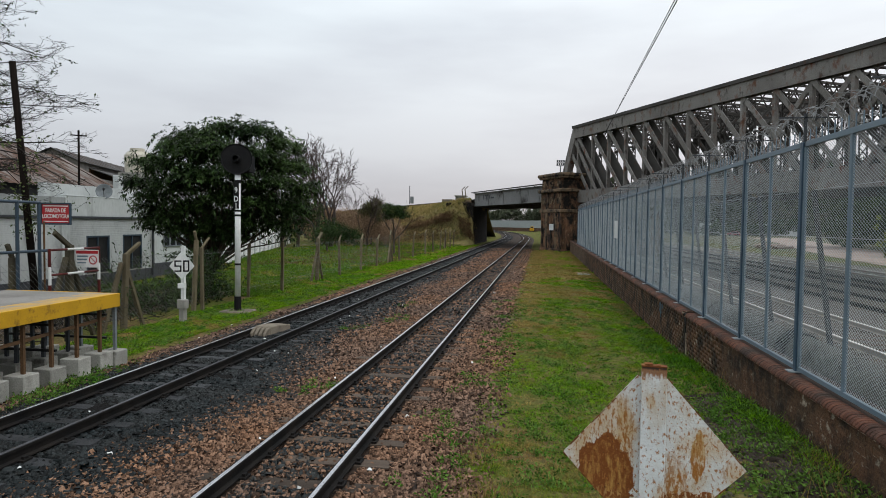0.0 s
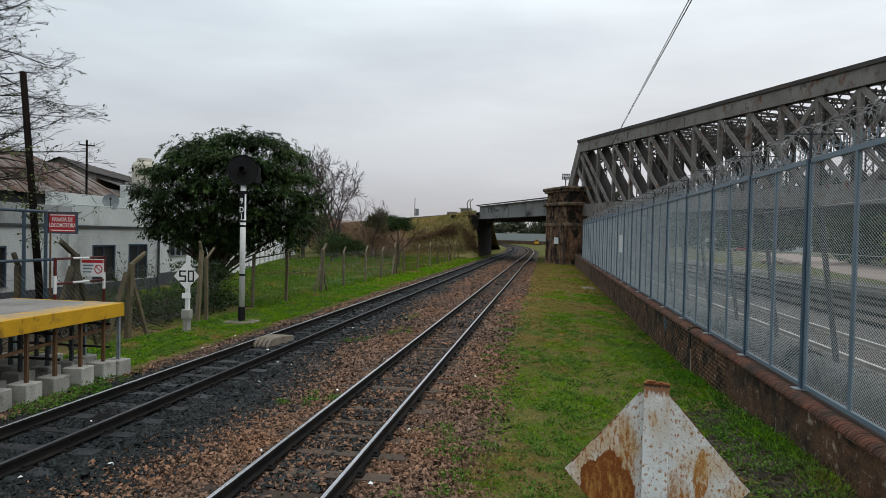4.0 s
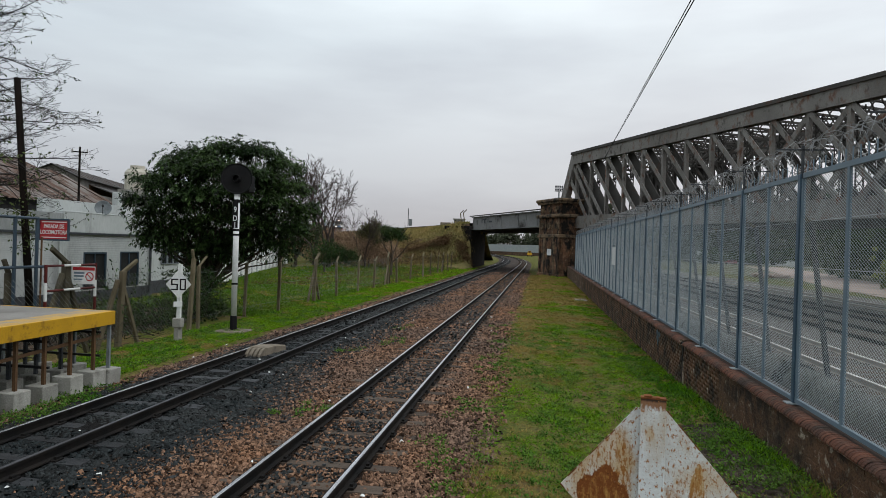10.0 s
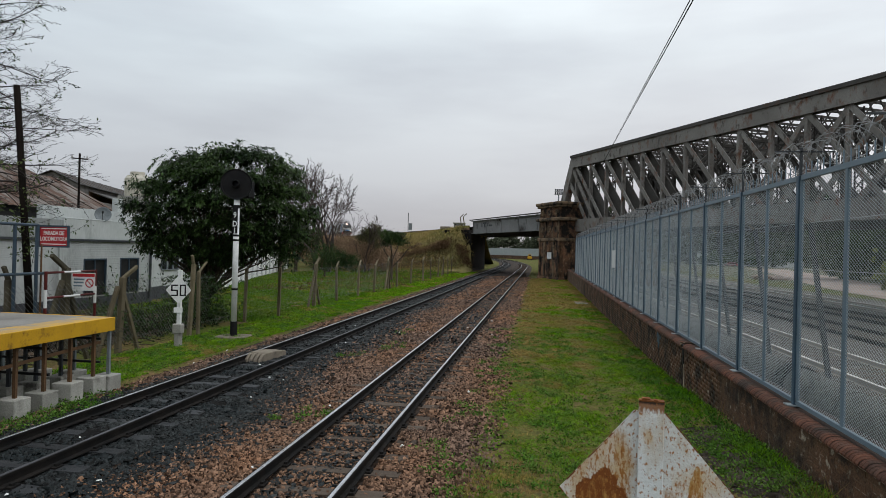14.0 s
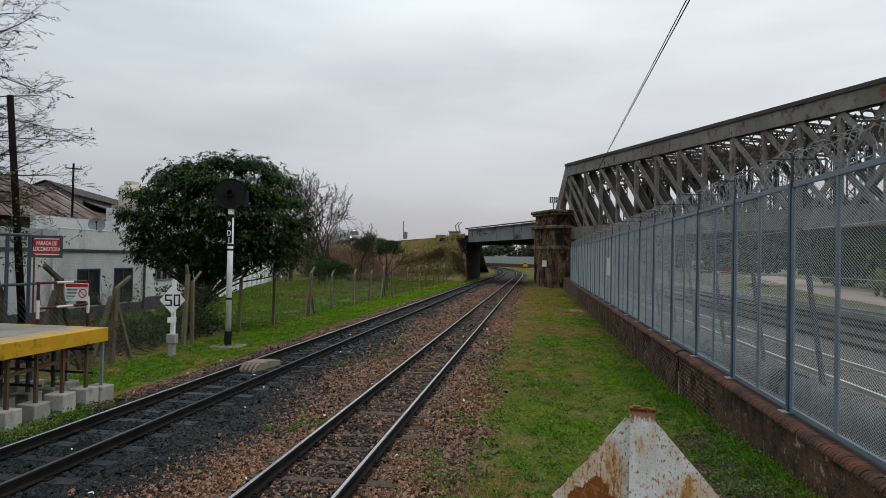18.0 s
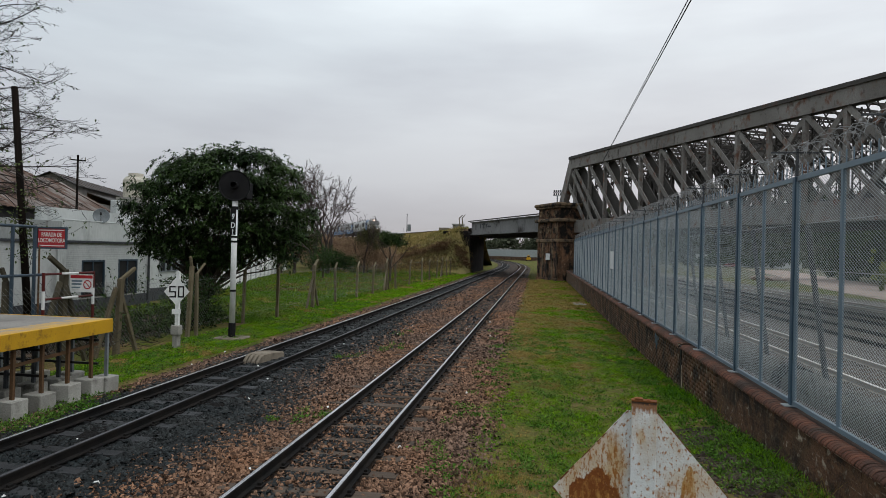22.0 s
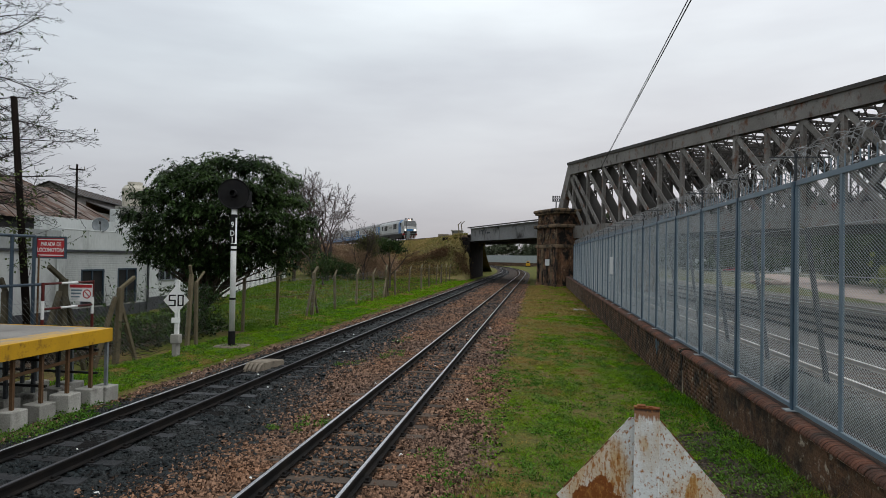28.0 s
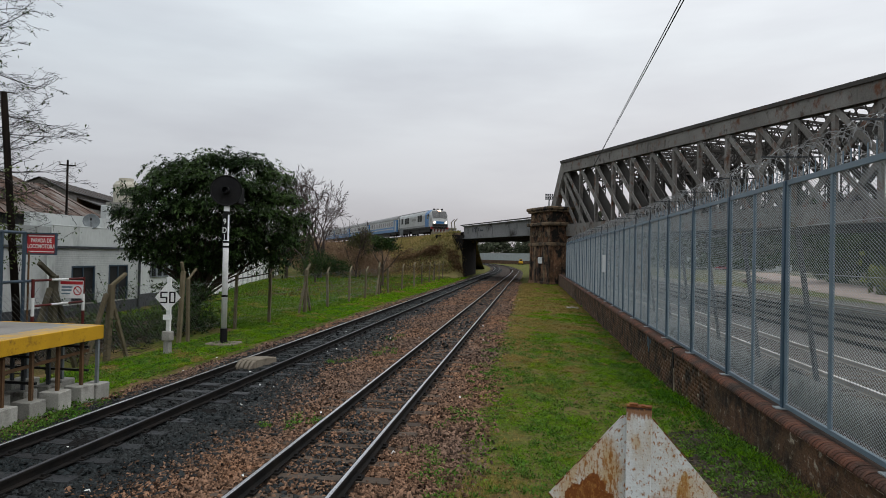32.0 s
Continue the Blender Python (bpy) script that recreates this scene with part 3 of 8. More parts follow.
M_FOOTING = surf("pale_footing_concrete", (0.33, 0.325, 0.295), (0.245, 0.24, 0.215), rough=0.9, scale=2.5, fine=45, bump=0.3, stain=(0.09, 0.085, 0.075), stain_at=(0.56, 0.72), stain_scale=3, vary=0.15)


# ---------- the plan ----------
BR_O, BR_A, BR_N = Vector((3.42, 60.36, 0)), Vector((0.452, -0.892, 0)), Vector((0.892, 0.452, 0))
BR_A.normalize()
BR_N = Vector((-BR_A.y, BR_A.x, 0))
RAIL_Z = 6.10


def grade(s):
    """The line on the embankment climbs gently away from the bridge."""
    return 0.002 * max(-s - 30.0, 0.0)




def br(s, w, z):
    """A point by the bridge: s along it towards the yard, w across it away from the tracks."""
    p = BR_O + BR_A * s + BR_N * w
    return (p.x, p.y, z)


BRIDGE = Matrix(((BR_A.x, BR_N.x, 0, BR_O.x), (BR_A.y, BR_N.y, 0, BR_O.y), (0, 0, 1, 0), (0, 0, 0, 1)))


def bend(y):
    """How far the tracks have drifted sideways at y."""
    return 0.0062 * y - (max(y - 100.0, 0.0) ** 2) / 1500.0


def wall_z(y):
    return 0.80 + 0.0068 * (y - 8)


def fence_z(y):
    return 3.58 + 0.003 * (y - 8)


def ground_z(x, y):
    z = -0.17 + 0.035 * noise.noise(Vector((x * 0.35, y * 0.35, 0))) + 0.012 * noise.noise(Vector((x * 1.7, y * 1.7, 3)))
    if x > -1.2:
        z += 0.0045 * min(max(y, 0), 60) * min((x + 1.2) / 2, 1)
    if -8.1 < x - bend(y) < -0.9 and y < 330:
        z -= 0.12
    if x > 1.2 and y < 14:
        z += 0.34 * min((x - 1.2) / 1.5, 1) * min(max((14 - y) / 7, 0), 1)
    if x > 3.3:
        z = -0.42
    if x < -19:
        z += min((-19 - x) * 0.03, 0.30)
    return z


# ---------- ground ----------
def steps(*runs):
    out = []
    for a, b, n in runs:
        out += list(np.linspace(a, b, n, endpoint=False))
    return out


def build_ground():
    xs = steps((-2500, -200, 10), (-200, -60, 14), (-60, -12, 40), (-12, -8.1, 14), (-8.1, -0.9, 20), (-0.9, 3.2, 22), (3.2, 3.5, 3), (3.5, 60, 12), (60, 300, 10), (300, 2500, 8)) + [2500]
    ys = steps((-1200, -60, 10), (-60, -4, 12), (-4, 30, 110), (30, 80, 70), (80, 330, 60), (330, 2500, 16)) + [2500]
    v = [(x, y, ground_z(x, y)) for y in ys for x in xs]
    n = len(xs)
    f = [(j * n + i, j * n + i + 1, (j + 1) * n + i + 1, (j + 1) * n + i) for j in range(len(ys) - 1) for i in range(n - 1)]
    tagged(soup("ground", v, f, M_GROUND, smooth=True), "patchy green grass with bare soil patches", "ground", kind="structure")


build_ground()


def strip(name, x0, x1, z, y0, y1, material, label, category, bumpy=0.0, cols=2, dy=6.0):
    """A bed that follows the tracks, with sloping shoulders."""
    ys = np.arange(y0, y1 + dy, dy)
    xs = np.linspace(x0, x1, cols)
    v, f = [], []
    for y in ys:
        row = [(x0 - 0.25, z - 0.2)] + [(x, z + bumpy * noise.noise(Vector((x * 2.1, y * 1.3, 5)))) for x in xs] + [(x1 + 0.25, z - 0.2)]
        v += [(x + bend(y), y, h) for x, h in row]
    n = cols + 2
    f = [(j * n + i, j * n + i + 1, (j + 1) * n + i + 1, (j + 1) * n + i) for j in range(len(ys) - 1) for i in range(n - 1)]
    return tagged(soup(name, v, f, material, smooth=True), label, category, kind="structure")


strip("ballast", -7.85, -1.25, -0.19, -8, 330, M_BALLAST, "reddish brown crushed stone ballast between the tracks", "ballast", 0.05, 30, 1.0)
strip("ballast", -7.0, -5.3, -0.172, -8, 330, M_BALLAST_DARK, "blackened oily ballast under the far track", "ballast", 0.04, 12, 1.0)


SLEEPERS = []


def build_track(name, x0, label, sleeper_mat, inner_top):
    tr = thing(name, label, "railway track", "parallel railway tracks", "structure")
    ys = [-8, 10, 30, 50, 70, 90, 100] + list(range(106, 331, 8))
    prof = [(-0.055, -0.145), (0.055, -0.145), (0.055, -0.13), (0.010, -0.115), (0.010, -0.045), (0.034, -0.036), (0.034, -0.006), (0.026, -0.003), (-0.026, -0.003), (-0.034, -0.006), (-0.034, -0.036), (-0.010, -0.045), (-0.010, -0.115), (-0.055, -0.13)]
    top = [(-0.022, -0.003), (0.022, -0.003), (0.018, 0.001), (-0.018, 0.001)]
    for side in (-0.528, 0.528):
        for nm, pr, ma, lab in (("rail", prof, M_RAIL, ""), ("running_surface", top, M_RAIL_TOP if side < 0 else inner_top, "polished top of the rail")):
            sh = Shape()
            n = len(pr)
            sh.v = [(x0 + side + bend(y) + u, y, w) for y in ys for u, w in pr]
            sh.f = [(j * n + i, j * n + (i + 1) % n, (j + 1) * n + (i + 1) % n, (j + 1) * n + i) for j in range(len(ys) - 1) for i in range(n)]
            part(nm, sh, ma, tr, lab)
    # sleepers share a few worn meshes
    kinds = []
    for k in range(4):
        sh = Shape()
        ln, wd = 0.93 + 0.03 * k, 0.11 + 0.006 * k
        sh.add([(-ln, -wd, 0), (ln, -wd, 0), (ln, wd, 0), (-ln, wd, 0), (-ln + 0.02, -wd + 0.02, 0.09), (ln - 0.03, -wd + 0.015, 0.085 + 0.008 * (k % 2)), (ln - 0.02, wd - 0.02, 0.09), (-ln + 0.03, wd - 0.015, 0.082)],
               [(4, 5, 6, 7), (0, 1, 5, 4), (1, 2, 6, 5), (2, 3, 7, 6), (3, 0, 4, 7)])
        kinds.append(mesh_of("sleeper", sh, sleeper_mat))
    pl = mesh_of("chair", Shape().box(-0.12, 0.12, -0.07, 0.07, 0, 0.022).box(-0.10, -0.06, -0.03, 0.03, 0.02, 0.05).box(0.06, 0.10, -0.03, 0.03, 0.02, 0.05), M_RAIL)
    rng = random.Random(name)
    y = -7.5
    laid = []
    while y < 150:
        ob = part("sleeper", rng.choice(kinds), None, tr)
        ob.matrix_basis = pose(x0 + bend(y) + rng.uniform(-0.06, 0.06), y, (-0.250 if x0 > -4 else -0.240) + rng.uniform(-0.014, 0.006), rng.uniform(-1, 1), rng.uniform(-0.4, 0.4), rng.uniform(-1.6, 1.6))
        laid.append(y)
        if -3 < y < 26:
            for side in (-0.528, 0.528):
                part("rail_chair", pl, None, tr).matrix_basis = pose(x0 + bend(y) + side, y, -0.155)
        y += 0.66 + rng.uniform(-0.04, 0.04)
    SLEEPERS.append((x0, np.array(laid)))
    return tr


build_track("railway_track", -2.60, "straight single railway track on brown ballast, polished rail tops", M_SLEEPER, M_RAIL_TOP)
build_track("railway_track", -6.27, "railway track on blackened ballast with dark sleepers", M_SLEEPER_DARK, M_RAIL_DULL)

# ---------- rail yard behind the fence ----------
tagged(part("rail_yard", Shape().add([(5.2, -60, -0.40), (27.2, -60, -0.40), (25.2, 90, -0.40), (24.5, 900, -0.40), (5.2, 900, -0.40)], [(0, 1, 2, 3, 4)]), M_YARD), "grey-brown ballast of the rail yard behind the mesh fence", "ballast", kind="structure")
tagged(part("verge", Shape().box(3.35, 5.2, -60, 300, -0.5, -0.30), M_SLABGREY), "grey concrete strip between fence and rail yard", "pavement", kind="structure")
ROAD_NEAR = ((26.6, -60), (27.0, 52), (29.6, 68), (35, 90), (45, 125), (60, 190))
ROAD_FAR = ((39, -60), (40, 65), (43, 82), (48, 103), (58, 140), (70, 190))
tagged(part("road", Shape().add([(x, y, -0.36) for x, y in ROAD_NEAR + ROAD_FAR], [(i, i + 6, i + 7, i + 1) for i in range(5)]), M_PAVING), "pale pinkish dirt road across the rail yard", "road", kind="structure")
tagged(part("verge", Shape().add([(x, y, -0.385) for x, y in ((31, -60), (31, 300), (160, 300), (160, -60))], [(0, 1, 2, 3)]), M_TANVERGE), "dry tan grass verge beyond the dirt road", "verge", kind="structure")


def yard_track(x0, top_mat, label, y1=230):
    t = thing("yard_track", label, "railway track", "broad gauge yard tracks", "structure")
    for o in (-0.87, 0.87):
        x = x0 + o
        part("rail", Shape().prism([(x - 0.07, -0.42), (x + 0.07, -0.42), (x + 0.07, -0.40), (x + 0.012, -0.385), (x + 0.012, -0.30), (x + 0.044, -0.29), (x + 0.044, -0.255), (x - 0.044, -0.255), (x - 0.044, -0.29), (x - 0.012, -0.30), (x - 0.012, -0.385), (x - 0.07, -0.40)], "y", -20, y1), M_RAIL if top_mat == M_RAIL else M_RAIL_PALE, t)
        part("running_surface", Shape().prism([(x - 0.042, -0.255), (x + 0.042, -0.255), (x + 0.036, -0.25), (x - 0.036, -0.25)], "y", -20, y1), top_mat, t)
    me = mesh_of("sleeper", Shape().box(-1.3, 1.3, -0.12, 0.12, -0.5, -0.394), M_SLEEPER)
    y = 6.0
    while y < 66:
        part("sleeper", me, None, t).matrix_basis = pose(x0, y, 0, 0, 0, (y * 37 % 3) - 1.5)
        y += 0.7


yard_track(8.65, M_RAIL_WORN, "broad gauge yard track with polished rails")
yard_track(12.9, M_RAIL, "disused yard track with dark rusty rails")
yard_track(16.9, M_RAIL, "disused yard track with dark rusty rails")
yard_track(21.1, M_RAIL_WORN, "broad gauge yard track with polished rails")
tagged(part("wall_far", Shape().add([(58, 236.8, -0.4), (96, 242, -0.4), (96, 242.4, -0.4), (58, 237.2, -0.4), (58, 236.8, 3.9), (96, 242, 3.9), (96, 242.4, 3.9), (58, 237.2, 3.9)],
                                    [(3, 2, 1, 0), (4, 5, 6, 7), (0, 1, 5, 4), (1, 2, 6, 5), (2, 3, 7, 6), (3, 0, 4, 7)]), M_WHITE), "white wall beyond the rail yard", "wall", kind="structure")


def parked_car(x, y, turn):
    v = thing("parked_car", "small red car parked beyond the rail yard", "car", at=pose(x, y, -0.38, 0, 0, turn))
    part("body", Shape().prism([(-2.0, 0.32), (2.0, 0.32), (2.05, 0.8), (1.2, 0.92), (0.55, 1.42), (-1.3, 1.44), (-1.95, 0.95)], "x", -0.8, 0.8), M_RED, v, bevel=0.06)
    part("side_window", Shape().prism([(0.95, 0.95), (0.48, 1.34), (-1.2, 1.36), (-1.6, 0.97)], "x", -0.81, 0.81), M_GLASS_DARK, v)
    for sx in (-0.78, 0.78):
        for sy in (-1.25, 1.3):
            part("wheel", Shape().tube((sx - 0.09, sy, 0.31), (sx + 0.09, sy, 0.31), 0.31, n=14), M_DARK, v)


parked_car(66.5, 226.0, 78)
rub = thing("rubble_heap", "low heap of pinkish rubble beside the dirt road", "rubble")
for k in range(26):
    a = k * 2.4
    part("lump", Shape().box(-0.5, 0.5, -0.4, 0.4, -0.3, 0.3).moved(pose(33.6 + 1.1 * math.cos(a) * (k % 5) * 0.5, 96 + 3.2 * math.sin(a * 1.7), -0.3 + 0.05 * (k % 4), 20 * math.sin(a), 15 * math.cos(a), k * 47)), M_PAVING if k % 4 else M_RUSTY, rub, bevel=0.12)


# ---------- brick wall and mesh fence ----------
WX = 2.975


WALL_FILLET = []


def build_wall():
    core = Shape().add([(WX + 0.0008, -6, -0.3), (WX + 0.40, -6, -0.3), (WX + 0.40, -6, wall_z(-6) - 0.085), (WX + 0.0008, -6, wall_z(-6) - 0.085),
                        (WX + 0.0008, 62, -0.3), (WX + 0.40, 62, -0.3), (WX + 0.40, 62, wall_z(62) - 0.085), (WX + 0.0008, 62, wall_z(62) - 0.085)],
                       [(0, 1, 2, 3), (7, 6, 5, 4), (0, 4, 5, 1), (1, 5, 6, 2), (2, 6, 7, 3), (3, 7, 4, 0)])
    WALL_FILLET.append(Shape().add([(WX - 0.014, -2, wall_z(-2) - 0.100), (WX + 0.05, -2, wall_z(-2) - 0.100), (WX + 0.05, 60, wall_z(60) - 0.100), (WX - 0.014, 60, wall_z(60) - 0.100), (WX - 0.010, -2, wall_z(-2) - 0.084), (WX + 0.05, -2, wall_z(-2) - 0.084), (WX + 0.05, 60, wall_z(60) - 0.084), (WX - 0.010, 60, wall_z(60) - 0.084)],
                                 [(3, 2, 1, 0), (4, 5, 6, 7), (0, 1, 5, 4), (1, 2, 6, 5), (2, 3, 7, 6), (3, 0, 4, 7)]))
    return tagged(part("wall_east", core, M_MORTAR), "low sooty red brick wall with a rounded brick coping", "wall", kind="structure")


WALL = build_wall()
part("mortar_fillet", WALL_FILLET[0], M_FILLET, WALL, "pale mortar line under the coping")

BAY, POST_Y0 = 2.125, 8.07
FX = 3.15


def build_fence():
    fe = thing("mesh_fence", "tall blue-grey steel fence of expanded mesh panels on the brick wall", "fence", kind="")
    y_posts = [POST_Y0 + (BAY if k >= 0 else 2.33) * k for k in range(-4, 21)]
    for k, y in enumerate(y_posts):
        z0, z1 = wall_z(y) - 0.02, fence_z(y)
        p = part("post", Shape().box(FX - 0.035, FX + 0.035, y - 0.035, y + 0.035, z0, z1), M_POSTBLUE, fe, bevel=0.006)
        part("base_plate", Shape().box(FX - 0.11, FX + 0.09, y - 0.07, y + 0.07, z0 + 0.021, z0 + 0.034), M_MESH, p)
    for y, y2 in zip(y_posts, y_posts[1:]):
        a, b = y + 0.045, y2 - 0.045
        zb0, zb1, zt0, zt1 = wall_z(a) + 0.05, wall_z(b) + 0.05, fence_z(a), fence_z(b)
        pan = part("panel_frame", Shape().beam((FX, a, zb0), (FX, b, zb1), 0.04, 0.05).beam((FX, a, zt0 - 0.03), (FX, b, zt1 - 0.03), 0.04, 0.06)
                   .beam((FX, a + 0.015, zb0), (FX, a + 0.015, zt0), 0.04, 0.03, (0, 1, 0)).beam((FX, b - 0.015, zb1), (FX, b - 0.015, zt1), 0.04, 0.03, (0, 1, 0)), M_FENCE, fe)
        m = (a + b) / 2
        part("stile", Shape().beam((FX, m, (zb0 + zb1) / 2), (FX, m, (zt0 + zt1) / 2), 0.035, 0.045, (0, 1, 0)), M_FENCE, pan)
        # expanded metal: two families of slanting strands
        pitch = 0.036 if y < 16 else 0.05
        wid = pitch * (0.046 if y < 11 else 0.056 if y < 14 else 0.062)
        h, L = (zt0 + zt1) / 2 - (zb0 + zb1) / 2, b - a
        slope = 0.62
        v, f = [], []
        for sgn in (1, -1):
            c = -h / slope
            while c < L + h / slope:
                # strand y = c + t / slope (sgn), clipped to the panel
                pts = []
                if sgn > 0:
                    u0, u1 = max(c, 0), min(c + h / slope, L)
                    if u1 > u0:
                        pts = [(u0, (u0 - c) * slope), (u1, (u1 - c) * slope)]
                else:
                    u0, u1 = max(c, 0), min(c + h / slope, L)
                    if u1 > u0:
                        pts = [(u0, h - (u0 - c) * slope), (u1, h - (u1 - c) * slope)]
                if pts:
                    (p0, q0), (p1, q1) = pts
                    base = len(v)
                    for dx, dz in ((-wid, -wid), (wid, wid)):
                        for pu, qu in ((p0, q0), (p1, q1)):
                            zz = zb0 + (zb1 - zb0) * pu / L + qu
                            v.append((FX + dx * 1.0, a + pu, zz + dz * 1.25))
                    f.append((base, base + 1, base + 3, base + 2))
                    base = len(v)
                    for dx, dz in ((0.0, -wid), (0.0, wid)):
                        for pu, qu in ((p0, q0), (p1, q1)):
                            zz = zb0 + (zb1 - zb0) * pu / L + qu
                            v.append((FX + dx, a + pu, zz + dz * 1.1))
                    f.append((base, base + 1, base + 3, base + 2))
                c += pitch / slope
        soup("mesh_panel", v, f, M_MESH, pan)
    return fe


build_fence()


# ---------- bridge ----------
def build_pier():
    pi = thing("bridge_pier", "sooty carved sandstone bridge pier tower with cornices", "bridge pier", kind="structure")
    m = BRIDGE
    s0, s1, w0, w1 = -3.0, 1.05, -2.0, 0.5

    def blk(name, a, b, c, d, z0, z1, ma, bev=0.04, lab=""):
        return part(name, Shape().box(a, b, c, d, z0, z1).moved(m), ma, pi, lab, bevel=bev)

    blk("plinth", s0 - 0.1, s1 + 0.1, w0 - 0.1, w1 + 8.6, -0.4, 0.35, M_PIER)
    blk("shaft", s0, s1, w0, w1 + 8.5, 0.3, 3.75, M_PIER)
    blk("string_course", s0 - 0.14, s1 + 0.14, w0 - 0.14, w1 + 8.6, 3.7, 4.05, M_PIER_TRIM, 0.06)
    blk("upper_shaft", s0 + 0.05, s1 - 0.05, w0 + 0.05, w1, 4.05, 7.1, M_PIER)
    blk("ledge", s0 - 0.26, s1 + 0.26, w0 - 0.26, w1 + 0.2, 5.62, 5.95, M_PIER_TRIM, 0.08)
    blk("cornice", s0 - 0.18, s1 + 0.18, w0 - 0.18, w1 + 0.15, 6.92, 7.12, M_PIER_TRIM, 0.05)
    blk("cornice_cap", s0 - 0.32, s1 + 0.32, w0 - 0.32, w1 + 0.3, 7.1, 7.42, M_PIER_TRIM, 0.09)
    for k in range(5):
        a = s0 + 0.15 + k * 0.93
        blk("pilaster_strip", a, a + 0.30, w0 - 0.09, w0 + 0.05, 0.35, 3.7, M_PIER_TRIM if k % 2 else M_PIER, 0.03)
    for k in range(3):
        b = w0 + 0.15 + k * 0.9
        blk("pilaster_strip", s1 - 0.05, s1 + 0.08, b, b + 0.28, 0.35, 3.7, M_PIER, 0.03)
    for z, r in ((4.85, 0.33), (6.42, 0.27)):
        for s in (-2.35, -0.95, 0.45):
            prof = [(r, -0.02), (r, 0.10), (r * 0.72, 0.10), (r * 0.66, 0.03), (0.001, 0.03)]
            ring = Shape().lathe([(rr, -hh) for rr, hh in prof], 16, (s, w0 + 0.05, z), "y")
            part("medallion", ring.moved(m), M_PIER_TRIM, pi)
    for s in (-1.62, -0.3, 0.85, -2.9):
        blk("panel_strip", s - 0.08, s + 0.08, w0 - 0.03, w0 + 0.06, 4.1, 5.6, M_PIER_TRIM, 0.02)
    # notice on the pier
    nt_ = thing("notice_board", "small white notice fixed to the sandstone pier", "notice")
    part("board", Shape().box(-0.95, -0.15, w0 - 0.16, w0 - 0.12, 2.05, 2.65).moved(m), M_PAINT_WHITE, nt_)
    return pi


build_pier()


